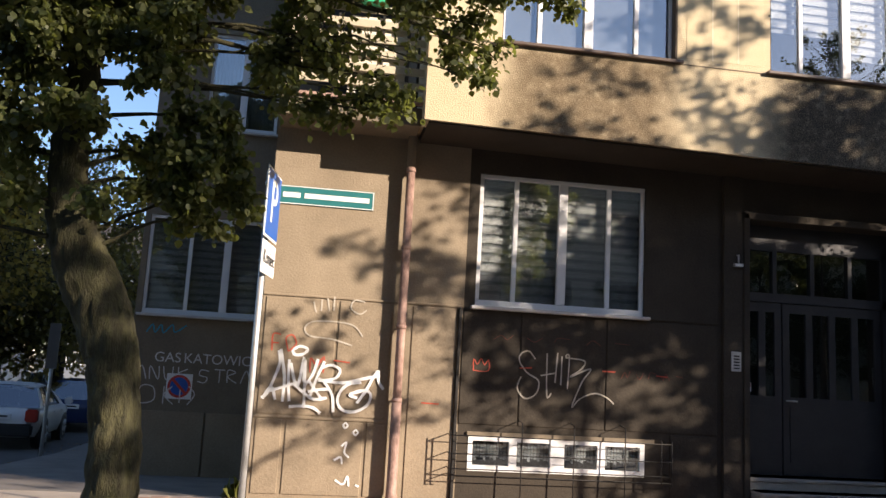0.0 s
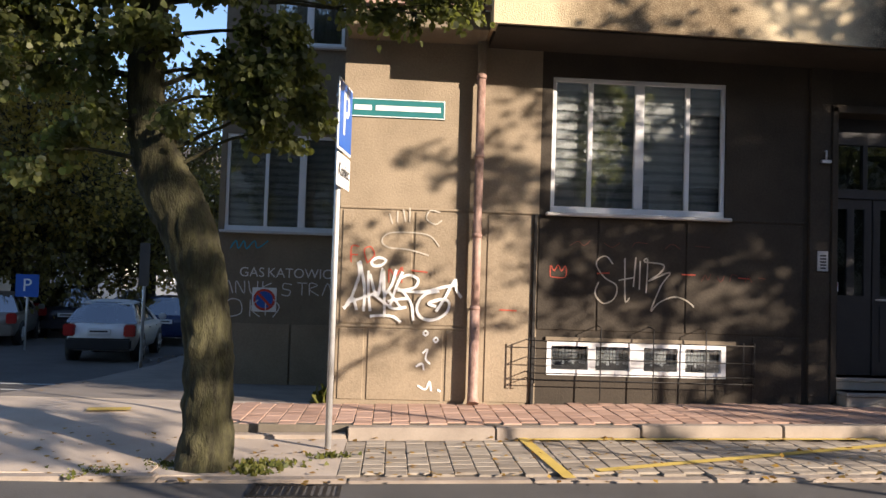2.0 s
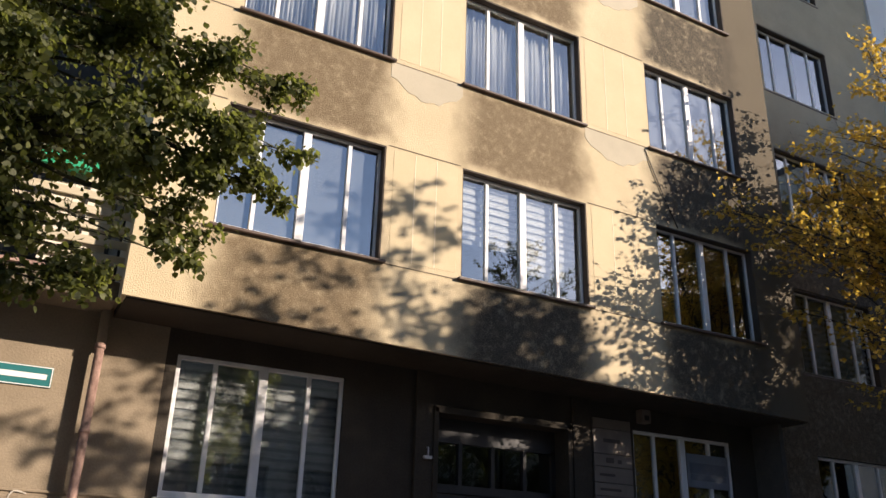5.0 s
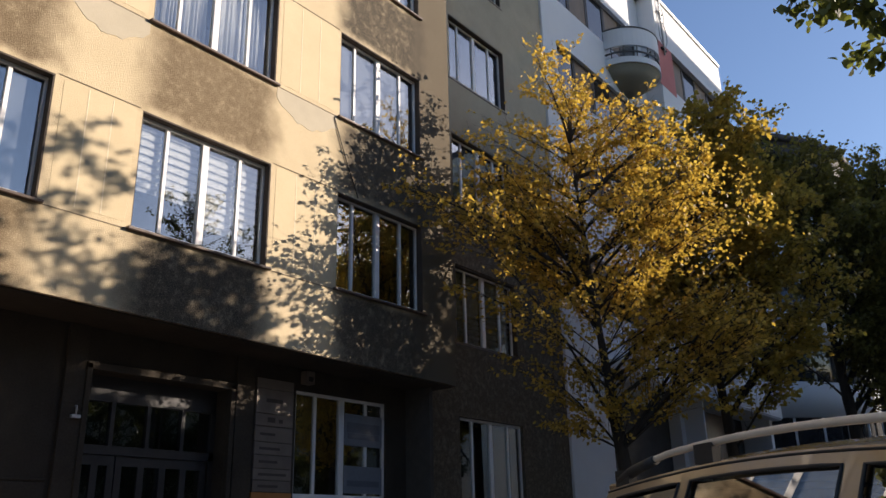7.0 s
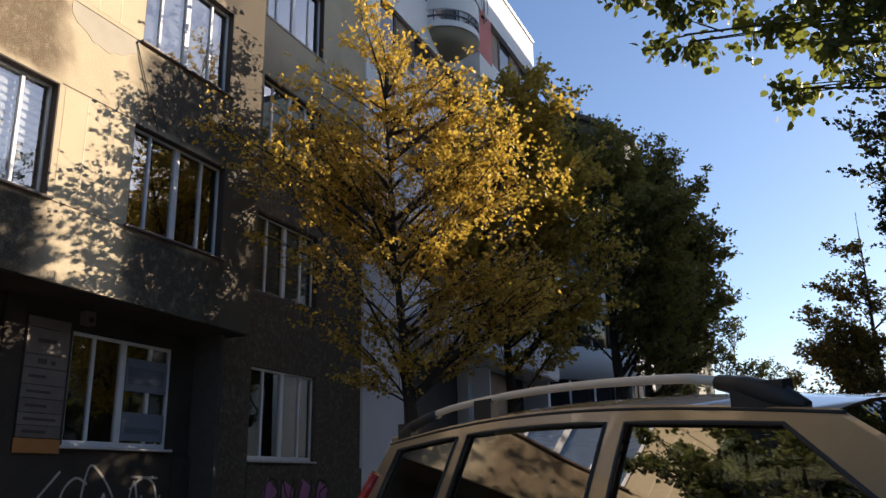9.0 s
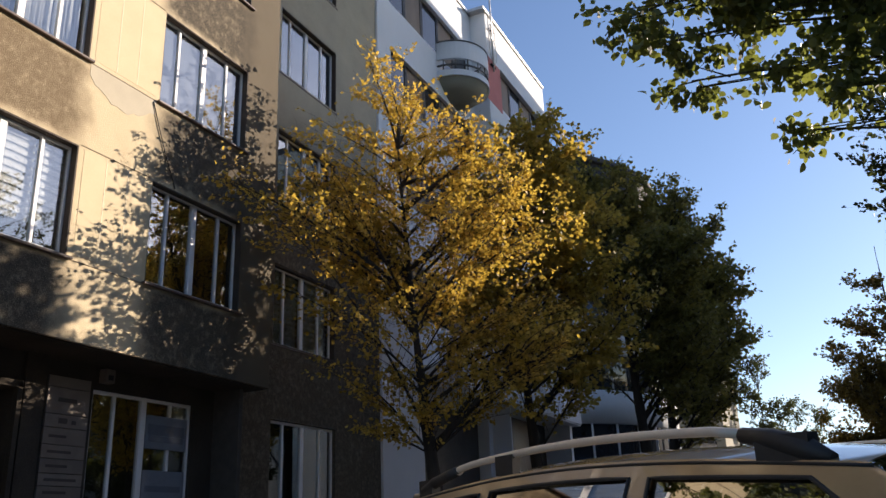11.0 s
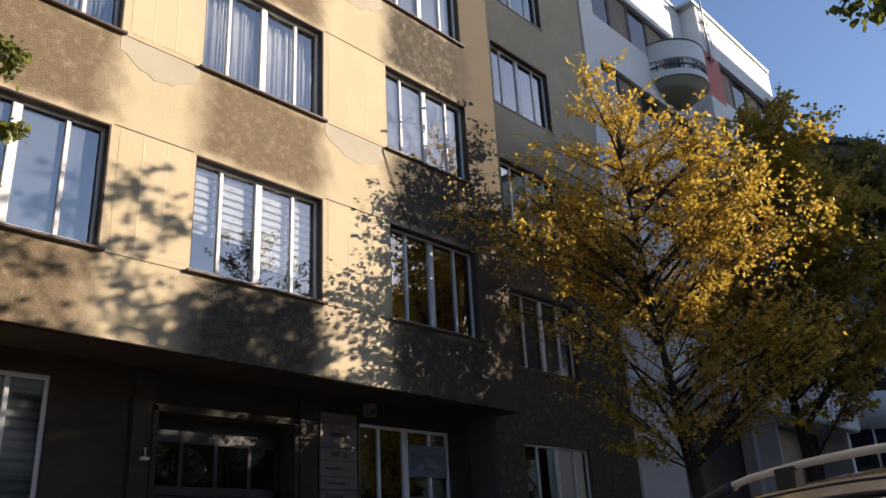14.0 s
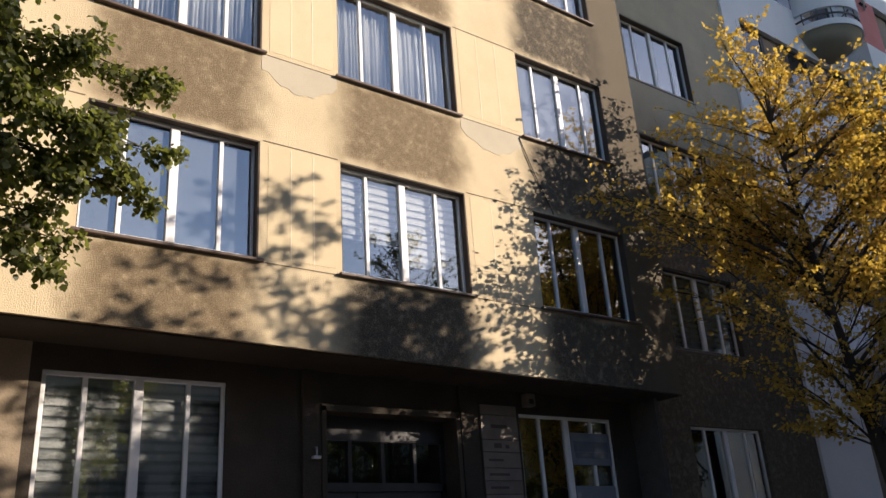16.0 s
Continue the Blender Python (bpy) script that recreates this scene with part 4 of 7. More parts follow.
# ---- graffiti ----
def graffiti(name, label, strokes, mat, width, y=-0.016, apart=False):
    if apart:
        e = thing(name, label, "graffiti")
        for k, s in enumerate(strokes):
            bm = bmesh.new()
            stroke(bm, s, width, y - 0.0011 * k)
            part("stroke", bm, mat, e)
        return e
    bm = bmesh.new()
    for k, s in enumerate(strokes):
        stroke(bm, s, width, y - 0.0011 * k)
    return tagged(part(name, bm, mat), label, "graffiti")


def shifted(strokes, x, z, sx, sz):
    return [[(x + a * sx, z + b * sz) for a, b in s] for s in strokes]


# angular tag with halo and a swirl
TAG = [[(0.46, 0.94), (0.58, 1.0), (0.71, 0.96), (0.63, 0.88), (0.5, 0.87), (0.46, 0.94)], [(0.24, 0.92), (0.27, 0.74), (0.21, 0.53), (0.1, 0.26), (0.01, 0.2)], [(0.27, 0.94), (0.36, 0.53), (0.36, 0.15)],
       [(0.08, 0.29), (0.26, 0.34), (0.58, 0.45)], [(0.03, 0.18), (0.16, 0.37), (0.24, 0.17)], [(0.42, 0.79), (0.43, 0.47), (0.47, 0.16)], [(0.45, 0.74), (0.58, 0.37), (0.66, 0.84), (0.68, 0.47)]] + [
       [(0.68, 0.79), (0.71, 0.16), (0.7, 0.08)], [(0.89, 0.82), (0.82, 0.58), (0.71, 0.42)], [(0.75, 0.5), (1.0, 0.21)], [(1.0, 0.79), (0.89, 0.53), (0.79, 0.21)], [(0.95, 0.68), (1.1, 0.74), (1.26, 0.68), (1.21, 0.55), (1.0, 0.5), (0.92, 0.53)], [(1.0, 0.5), (1.16, 0.29), (1.2, 0.03)]] + [
       [(0.92, 0.5), (1.32, 0.48), (1.63, 0.55), (1.89, 0.61)], [(1.9, 0.7), (1.92, 0.53), (2.01, 0.41)], [(1.89, 0.68), (1.82, 0.58), (1.74, 0.42), (1.58, 0.18)],
       [(1.63, 0.5), (1.42, 0.46), (1.29, 0.34), (1.26, 0.18), (1.37, 0.06), (1.58, 0.06), (1.76, 0.17), (1.8, 0.32), (1.71, 0.38), (1.53, 0.34), (1.45, 0.3), (1.58, 0.26)]] + [
       [(0.47, 0.08), (0.68, 0.1), (0.87, 0.08), (0.99, 0.0)], [(0.76, 0.32), (0.95, 0.36), (1.1, 0.37)], [(0.53, 0.42), (0.71, 0.29), (0.87, 0.21), (1.08, 0.24)]]
graffiti("white_tag_graffiti", "white sprayed angular tag on the sunlit wall", shifted(TAG, 0.15, 0.99, 0.74, 0.80), M_SPRAY_W, 0.044, apart=True)
DRIP = [[(0.0, 0.1), (0.03, 0.13), (0.06, 0.1), (0.03, 0.07), (0.0, 0.1)], [(0.13, 0.02), (0.16, 0.05), (0.19, 0.02), (0.16, -0.01), (0.13, 0.02)], [(0.0, -0.15), (0.06, -0.1), (0.04, -0.22), (0.1, -0.28)],
        [(-0.08, -0.32), (0.0, -0.28), (0.02, -0.36)], [(-0.05, -0.55), (0.05, -0.6), (0.1, -0.5), (0.12, -0.62)], [(0.2, -0.6), (0.24, -0.62)]]
graffiti("white_paint_spots", "white paint spots below the tag", shifted(DRIP, 1.17, 0.76, 1, 1), M_SPRAY_W, 0.03, apart=True)
FADED = [[(0.0, 0.5), (0.05, 0.3)], [(0.12, 0.55), (0.12, 0.33)], [(0.2, 0.6), (0.24, 0.34)], [(0.3, 0.62), (0.3, 0.35)], [(0.75, 0.55), (0.6, 0.58), (0.55, 0.42), (0.68, 0.32), (0.78, 0.4)],
         [(0.75, -0.1), (0.6, 0.1), (0.3, 0.15), (0.0, 0.12), (-0.1, -0.02), (0.0, -0.15), (0.3, -0.18), (0.6, -0.28)]]
graffiti("faded_graffiti", "faded chalky scrawl high on the wall", shifted(FADED, 0.70, 2.02, 0.85, 0.66), M_SPRAY_F, 0.022, apart=True)
RED1 = [[(0.0, 0.0), (0.0, 0.25), (0.12, 0.25)], [(0.0, 0.12), (0.1, 0.12)], [(0.25, 0.0), (0.2, 0.2), (0.3, 0.25), (0.36, 0.12), (0.25, 0.0)], [(0.6, -0.3), (0.6, -0.08), (0.7, -0.2), (0.8, -0.05), (0.8, -0.3)], [(0.95, -0.1), (1.2, -0.12)]]
graffiti("orange_scrawl", "faint orange letters on the wall", shifted(RED1, 0.24, 1.72, 0.8, 0.8), M_SPRAY_R, 0.02, apart=True)
SHIR = [[(0.38, 0.86), (0.25, 1.0), (0.1, 0.96), (0.05, 0.82), (0.22, 0.6), (0.46, 0.46), (0.42, 0.22), (0.2, 0.12), (0.03, 0.3), (0.1, 0.52)], [(0.62, 0.98), (0.64, 0.2), (0.73, 0.24)], [(0.5, 0.56), (0.8, 0.62)], [(0.84, 1.0), (0.8, 0.44)], [(0.93, 0.94), (0.92, 0.4)],
        [(1.06, 0.34), (1.08, 0.95), (1.02, 0.92), (1.4, 0.88), (1.34, 0.72), (1.1, 0.56), (1.54, 0.74), (1.36, 0.48), (1.16, 0.0), (1.32, 0.16), (1.62, 0.28), (1.88, 0.22), (2.04, 0.1)]]
graffiti("grey_tag_graffiti", "thin pale hand-sprayed tag under the window", shifted(SHIR, 3.32, 1.22, 0.64, 0.68), M_SPRAY_F, 0.022)
CROWN = [[(0, 0), (0, 0.15), (0.05, 0.08), (0.1, 0.16), (0.15, 0.08), (0.2, 0.15), (0.2, 0), (0, 0)]]
graffiti("red_crown_graffiti", "small red crown outline on the wall", shifted(CROWN, 2.76, 1.62, 0.95, 0.95), M_SPRAY_R, 0.014)
graffiti("red_dash", "short red dashes sprayed on the wall", [[(3.36, 1.68), (3.52, 1.69)], [(4.46, 1.70), (4.64, 1.70)], [(5.2, 1.68), (5.35, 1.67)], [(2.12, 1.18), (2.34, 1.175)]], M_SPRAY_R, 0.02, apart=True)
SMALL = [[(0.0, 0.0), (0.08, 0.12), (0.14, 0.02), (0.2, 0.14)], [(0.34, 0.1), (0.42, 0.0), (0.5, 0.12)], [(0.62, 0.02), (0.66, 0.14), (0.78, 0.12)], [(0.95, 0.0), (1.02, 0.13), (1.1, 0.01)], [(1.25, 0.1), (1.4, 0.08)]]
graffiti("faint_red_scrawl", "faint dark red scribbles under the window", shifted(SMALL, 3.0, 2.02, 1.3, 0.5), M_SPRAY_D, 0.010, apart=True)
graffiti("faint_grey_scrawl", "faint grey scratched letters beside the tag", shifted(SMALL, 4.72, 1.62, 0.6, 0.7), M_SPRAY_D, 0.010, apart=True)
chalk = thing("chalk_writing", "pale painted capital letters on the shaded wall", "graffiti")
for word, x in (("GAS", -1.62), ("KATOWIC", -0.82)):
    ob = new("word", text_mesh(word, 0.23, M_SPRAY_C, "word"))
    ob.parent = chalk
    ob.matrix_basis = pose(x, LEFT_Y - 0.004, 1.58, 90, 0, 0)
SCR = [[(0, 0), (0.1, 0.25), (0.2, 0)], [(0.26, 0), (0.26, 0.25), (0.42, 0), (0.42, 0.25)], [(0.5, 0.25), (0.55, 0.02), (0.66, 0.03), (0.68, 0.25)], [(0.78, 0), (0.78, 0.25)], [(0.95, 0.22), (0.78, 0.12), (0.95, 0)],
       [(1.35, 0.2), (1.2, 0.22), (1.18, 0.12), (1.32, 0.08), (1.28, -0.02), (1.15, 0)], [(1.45, 0.24), (1.65, 0.24)], [(1.55, 0.24), (1.55, 0)], [(1.7, 0), (1.7, 0.24), (1.85, 0.2), (1.7, 0.12), (1.88, 0)], [(1.95, 0), (2.05, 0.25), (2.15, 0)], [(2.2, 0.24), (2.2, 0)]] + [
       [(0.05, -0.3), (0.15, -0.12), (0.35, -0.15), (0.38, -0.38), (0.15, -0.45), (0.05, -0.3)], [(0.55, -0.12), (0.55, -0.45)], [(0.7, -0.12), (0.56, -0.28), (0.74, -0.45)], [(0.85, -0.15), (0.85, -0.42)], [(1.0, -0.1), (1.12, -0.25), (1.0, -0.45)]]
graffiti("pale_scrawl", "pale scrawled letters on the shaded wall", shifted(SCR, -2.1, 1.22, 0.86, 0.86), M_SPRAY_C, 0.022, LEFT_Y - 0.001, True)
graffiti("blue_scrawl", "small blue sprayed scribble under the corner window", shifted([[(0, 0), (0.1, 0.15), (0.15, 0), (0.25, 0.15), (0.3, 0.0), (0.45, 0.16), (0.5, 0.02), (0.7, 0.16)]], -2.0, 1.98, 0.9, 0.9), M_SPRAY_B, 0.03, LEFT_Y - 0.001)
ARC = [[(0, 0), (0.1, 0.4), (0.35, 0.6), (0.6, 0.5)], [(0.45, 0.0), (0.6, 0.75), (0.85, 0.7), (1.2, 0.3), (1.3, -0.1)], [(0.9, 0.0), (1.0, 0.35), (1.05, 0.0)], [(1.6, 0.4), (1.9, 0.6), (2.2, 0.5), (2.35, 0.1)], [(1.55, 0.0), (1.7, 0.55), (1.85, 0.0)],
       [(1.9, 0.3), (2.1, -0.1), (2.4, 0.3)], [(1.6, 0.62), (2.3, 0.6)], [(0.0, 0.7), (-0.4, 0.3)]]
graffiti("grey_arc_graffiti", "pale sprayed arcs below the notice window", shifted(ARC, 10.2, 1.22, 0.9, 0.95), M_SPRAY_F, 0.05, -0.002, True)
PNK = [[(0, 0), (0.05, 0.5), (0.3, 0.6), (0.4, 0.3), (0.35, 0)], [(0.5, 0), (0.5, 0.6), (0.7, 0.2), (0.85, 0.6), (0.9, 0)], [(1.1, 0.55), (1.0, 0.2), (1.2, 0.0), (1.35, 0.3), (1.4, 0.6)], [(1.55, 0), (1.6, 0.55), (1.9, 0.5), (1.65, 0.3), (2.0, 0)]]
PFILL = [[(0.15, 0.06), (0.12, 0.3), (0.24, 0.5)], [(0.66, 0.05), (0.64, 0.3), (0.7, 0.5)], [(1.18, 0.04), (1.16, 0.3), (1.24, 0.54)], [(1.74, 0.06), (1.72, 0.3), (1.8, 0.48)]]
graffiti("pink_graffiti", "faded pink bubble letters sprayed on the plinth", shifted(PFILL, 15.2, 1.1, 1.25, 1.1), M_SPRAY_P, 0.5, -0.101, True)
graffiti("graffiti_outline", "dark sprayed outlines on the pink bubble letters", shifted(PNK, 15.2, 1.1, 1.25, 1.1), M_CHAR, 0.05, -0.105, True)

# pale repair patches below the second-floor sills, a loose cable
for k, (x0, x1, zt, seed) in enumerate(((5.02, 6.26, 8.84, 2), (8.66, 10.05, 8.84, 5), (5.02, 6.26, 12.14, 3), (8.66, 10.08, 12.14, 7))):
    bm = bmesh.new()
    prof = [(x0, zt), (x1, zt)]
    for i in range(13):
        t = i / 12
        prof.append((x1 - (x1 - x0) * t, zt - 0.16 - 0.36 * math.sin(math.pi * (0.08 + 0.84 * t)) ** 1.2 + 0.03 * math.sin(i * 2.3 + seed)))
    extrude_profile(bm, prof, (lambda u, v: (u, -0.9500, v), lambda u, v: (u, -0.9545, v)))
    structure("trim_patch", bm, M_PATCH, "smooth grey-cream repair patch on the render", "trim")
cab = thing("loose_cable", "thin dark cable hanging down the front", "cable")
bm = bmesh.new()
tube(bm, [(9.98, -0.965, 8.80), (10.12, -0.97, 8.45), (10.32, -0.97, 8.0), (10.62, -0.965, 7.42)], 0.009, 5)
part("cable", bm, M_IRON, cab)


# ---- cars ----
def car(name, label, at, rz, L=4.6, H=1.76, W=1.86, belt=1.06, paint=None, lines=None, rails=False, hood=0.9, detail=True):
    """A car along +x from its rear bumper: lofted lower body, greenhouse of pillars, panes and roof, wheels, lamps."""
    e = tagged(thing(name, label, "car", at=at, rz=rz), group="parked cars")
    hw, hr = W / 2, W / 2 - 0.27
    # side lines of the greenhouse, at the belt and at the roof, from rear to front
    lines = lines or [("p", 0.28, 0.62), ("g", 0.50, 0.74), ("p", 1.08, 1.24), ("g", 1.18, 1.32), ("p", 2.03, 2.12), ("g", 2.14, 2.21), ("p", 3.72, 2.70), ("e", 4.10, 2.92)]
    r0, r1 = lines[0][2], lines[-1][2]

    def roof_z(u):
        t = (u - r0) / (r1 - r0)
        return H - 0.10 + 0.10 * math.sin(math.pi * min(1, max(0, 0.12 + t * 0.8))) - 0.02 * t

    def side(ub, ur, v, s, lift=0.0):
        u = ub + (ur - ub) * v
        y = (hw - 0.05) + (hr - hw + 0.05) * v ** 1.25 + lift
        return Vector((u, s * y, belt + (roof_z(ur) - belt) * v))

    def strip(bm, a, b, v0, v1, s, nu=6, nv=6, lift=0.0):
        rows = [[bm.verts.new(side(a[1] + (b[1] - a[1]) * i / nu, a[2] + (b[2] - a[2]) * i / nu, v0 + (v1 - v0) * j / nv, s, lift)) for i in range(nu + 1)] for j in range(nv + 1)]
        for j in range(nv):
            for i in range(nu):
                f = bm.faces.new((rows[j][i], rows[j][i + 1], rows[j + 1][i + 1], rows[j + 1][i]))
                f.smooth = True

    body = bmesh.new()
    for s in (-1, 1):
        for a, b in zip(lines, lines[1:]):
            if a[0] == "p":
                strip(body, a, b, 0, 1, s)
            else:
                strip(body, a, b, 0, 0.05, s, nv=1)
                strip(body, a, b, 0.93, 1, s, nv=2)
                g = bmesh.new()
                strip(g, a, b, 0.05, 0.93, s, lift=-0.012)
                p = part("side_window", g, M_GLASS_CAR, e)
                p.visible_shadow = False
    # roof with a crown
    n, k = 24, 10
    rows = []
    for i in range(n + 1):
        u = r0 + (r1 - r0) * i / n
        rows.append([body.verts.new((u, -hr + 2 * hr * j / k, roof_z(u) + 0.05 * (1 - (2 * j / k - 1) ** 4))) for j in range(k + 1)])
    for i in range(n):
        for j in range(k):
            f = body.faces.new((rows[i][j], rows[i + 1][j], rows[i + 1][j + 1], rows[i][j + 1]))
            f.smooth = True
    # lower body: rounded outlines lofted upwards
    levels = [(0.28, 0.10, 0.12, 0.08), (0.45, 0.02, 0.02, 0.02), (0.70, 0.0, 0.0, 0.0), (belt - 0.12, 0.05, 0.10, 0.015), (belt, 0.12, 0.35, 0.05)]
    rings = []
    for z, back, front, inn in levels:
        ring = []
        for q in range(48):
            a = 2 * math.pi * q / 48
            c, sn = math.cos(a), math.sin(a)
            uu = math.copysign(abs(c) ** 0.28, c)
            ww = math.copysign(abs(sn) ** 0.42, sn)
            u = L / 2 + uu * L / 2
            u = u + back * (1 - u / L) - front * (u / L)
            zz = z
            if z > 0.8 and u > lines[-1][1]:
                zz = z - (belt - hood) * min(1, (u - lines[-1][1]) / 1.2) ** 1.2
            ring.append(body.verts.new((u, ww * (hw - inn), zz)))
        rings.append(ring)
    for a, b in zip(rings, rings[1:]):
        for q in range(48):
            f = body.faces.new((a[q], a[(q + 1) % 48], b[(q + 1) % 48], b[q]))
            f.smooth = True
    body.faces.new(rings[-1])
    body.faces.new(rings[0][::-1])
    bmesh.ops.remove_doubles(body, verts=body.verts[:], dist=0.0005)
    part("body", body, paint, e)
    # front and rear screens
    for nm, ln in (("rear_window", lines[0]), ("windscreen", lines[-1])):
        g = bmesh.new()
        rws = [[g.verts.new(Vector((0, -1 + 2 * i / 8, 0))) for i in range(9)] for j in range(6)]
        for j, rw in enumerate(rws):
            for i, v in enumerate(rw):
                lo = side(ln[1], ln[2], j / 5, 1)
                bulge = 0.09 * (1 - (i / 4 - 1) ** 2) * (1 if nm == "windscreen" else -1)
                v.co = Vector((lo.x + bulge, lo.y * (i / 4 - 1), lo.z + 0.04 * (1 - (i / 4 - 1) ** 4) * j / 5))
        for j in range(5):
            for i in range(8):
                f = g.faces.new((rws[j][i], rws[j][i + 1], rws[j + 1][i + 1], rws[j + 1][i]))
                f.smooth = True
        p = part(nm, g, M_GLASS_CAR, e)
        p.visible_shadow = False
    # cabin: seats and dark lining
    bm = bmesh.new()
    box(bm, 0.5, 3.3, -hw + 0.2, hw - 0.2, 0.4, belt - 0.12)
    for u in (1.15, 2.2):
        for y in (-0.38, 0.38):
            box(bm, u, u + 0.16, y - 0.24, y + 0.24, belt - 0.15, belt + 0.32)
            box(bm, u - 0.02, u + 0.1, y - 0.12, y + 0.12, belt + 0.35, belt + 0.52)
    soften(bm, 0.03, 1)
    part("seats", bm, M_BLACK, e)
    for u in (0.78, L - 0.85):
        for s in (-1, 1):
            bm = bmesh.new()
            tube(bm, [(u, s * (hw - 0.20), 0.33), (u, s * (hw + 0.006), 0.33)], 0.36, 26)
            part("wheel_arch", bm, M_BLACK, e)
            bm = bmesh.new()
            tube(bm, [(u, s * (hw - 0.22), 0.32), (u, s * (hw - 0.015), 0.32), (u, s * (hw + 0.012), 0.32)], [0.32, 0.32, 0.29], 26)
            wl = part("wheel", bm, M_TYRE, e)
            bm = bmesh.new()
            tube(bm, [(u, s * (hw + 0.010), 0.32), (u, s * (hw + 0.02), 0.32)], [0.21, 0.19], 20)
            for q in range(5):
                a = q * 2 * math.pi / 5
                tube(bm, [(u, s * (hw + 0.024), 0.32), (u + 0.19 * math.cos(a), s * (hw + 0.024), 0.32 + 0.19 * math.sin(a))], 0.025, 5)
            part("rim", bm, M_GALV, wl)
    for s in (-1, 1):
        bm = bmesh.new()
        box(bm, -0.015, 0.16, s * (hw - 0.17) - 0.13, s * (hw - 0.17) + 0.13, belt - 0.30, belt - 0.02)
        soften(bm, 0.03, 2)
        part("tail_lamp", bm, M_LAMP_R, e)
        bm = bmesh.new()
        box(bm, L - 0.25, L - 0.06, s * (hw - 0.25) - 0.18, s * (hw - 0.25) + 0.18, 0.66, 0.82)
        soften(bm, 0.03, 2)
        part("headlamp", bm, M_GALV, e)
        bm = bmesh.new()
        box(bm, lines[-1][1] - 0.25, lines[-1][1] - 0.08, s * (hw + 0.10) - 0.1, s * (hw + 0.10) + 0.08, belt + 0.0, belt + 0.16)
        soften(bm, 0.03, 2)
        part("wing_mirror", bm, paint, e)
        for u in (1.62, 2.55):
            bm = bmesh.new()
            box(bm, u, u + 0.18, s * (hw - 0.015), s * (hw + 0.03), belt - 0.16, belt - 0.125)
            part("door_handle", bm, paint, e)
    bm = bmesh.new()
    box(bm, -0.03, 0.10, -hw + 0.12, hw - 0.12, 0.30, 0.58)
    soften(bm, 0.04, 2)
    part("rear_bumper", bm, M_BLACK if paint is M_CAR_W else paint, e)
    bm = bmesh.new()
    box(bm, -0.035, 0.02, -0.26, 0.26, 0.68, 0.80)
    part("number_plate", bm, M_SIGN_W, e, "white plate with its characters blanked")
    bm = bmesh.new()
    box(bm, -0.038, -0.035, -0.2, 0.2, 0.72, 0.76)
    part("plate_bar", bm, M_BLACK, e)
    bm = bmesh.new()
    ua, ub_ = r0 - 0.01, r0 + 0.10
    box(bm, ua - 0.08, ub_, -hr + 0.04, hr - 0.04, roof_z(r0) - 0.005, roof_z(r0) + 0.03)
    soften(bm, 0.01, 1)
    part("roof_lip", bm, paint, e)
    # dark window seals along the side glass
    for s in (-1, 1):
        for a, b in zip(lines, lines[1:]):
            if a[0] != "g":
                continue
            bm = bmesh.new()
            loop = [side(a[1] + (b[1] - a[1]) * i / 10, a[2] + (b[2] - a[2]) * i / 10, 0.05, s, 0.002) for i in range(11)] + \
                   [side(b[1], b[2], 0.05 + 0.88 * j / 6, s, 0.002) for j in range(1, 7)] + \
                   [side(b[1] + (a[1] - b[1]) * i / 10, b[2] + (a[2] - b[2]) * i / 10, 0.93, s, 0.002) for i in range(1, 11)] + \
                   [side(a[1], a[2], 0.93 - 0.88 * j / 6, s, 0.002) for j in range(1, 7)]
            tube(bm, loop, 0.007, 5, False)
            part("window_seal", bm, M_BLACK, e)
        bm = bmesh.new()
        tube(bm, [side(lines[0][1] + (lines[-1][1] - lines[0][1]) * i / 20, r0 + (r1 - r0) * i / 20, 0.985, s, 0.001) for i in range(21)], 0.005, 5)
        part("roof_gutter", bm, M_BLACK, e)
    if rails:
        for s in (-1, 1):
            bm = bmesh.new()
            tube(bm, [side(lines[0][1] + 0.02, lines[0][2] + 0.02, v / 8 * 0.8, s, 0.0) for v in range(9)], 0.03, 8)
            part("tail_lamp", bm, M_LAMP_R, e)
            ra, rb = 0.70, 2.75
            pts, rr = [], []
            for i in range(21):
                t = i / 20
                u = ra + (rb - ra) * t
                up = 0.047 * min(1, t * 5.5) ** 0.6 * min(1, (1 - t) * 7) ** 0.6 + 0.01
                pts.append((u, s * (hr - 0.02), roof_z(u) + 0.02 + up))
            bm = bmesh.new()
            tube(bm, pts[1:19], 0.0145, 8)
            rl = part("roof_rail", bm, M_SILVER, e, "silver roof rail")
            bm = bmesh.new()
            tube(bm, [(p[0], p[1], p[2] - 0.004) for p in pts[18:]] + [(rb + 0.07, pts[-1][1], roof_z(rb) - 0.005)], [0.022, 0.030, 0.034, 0.018], 8)
            vs = box(bm, rb - 0.15, rb + 0.02, s * (hr - 0.02) - 0.022, s * (hr - 0.02) + 0.022, roof_z(rb), roof_z(rb) + 0.07)
            part("rail_foot", bm, M_BLACK, rl)
            bm = bmesh.new()
            tube(bm, [(p[0], p[1], p[2] - 0.003) for p in pts[:4]], [0.026, 0.026, 0.024, 0.022], 8)
            box(bm, ra - 0.02, ra + 0.1, s * (hr - 0.02) - 0.02, s * (hr - 0.02) + 0.02, roof_z(ra), roof_z(ra) + 0.07)
            part("rail_foot", bm, M_BLACK, rl)
            bm = bmesh.new()
            vs = box(bm, ra + 0.62, ra + 0.74, s * (hr - 0.02) - 0.018, s * (hr - 0.02) + 0.018, roof_z(1.5), roof_z(1.5) + 0.075)
            part("rail_foot", bm, M_BLACK, rl)
    return e


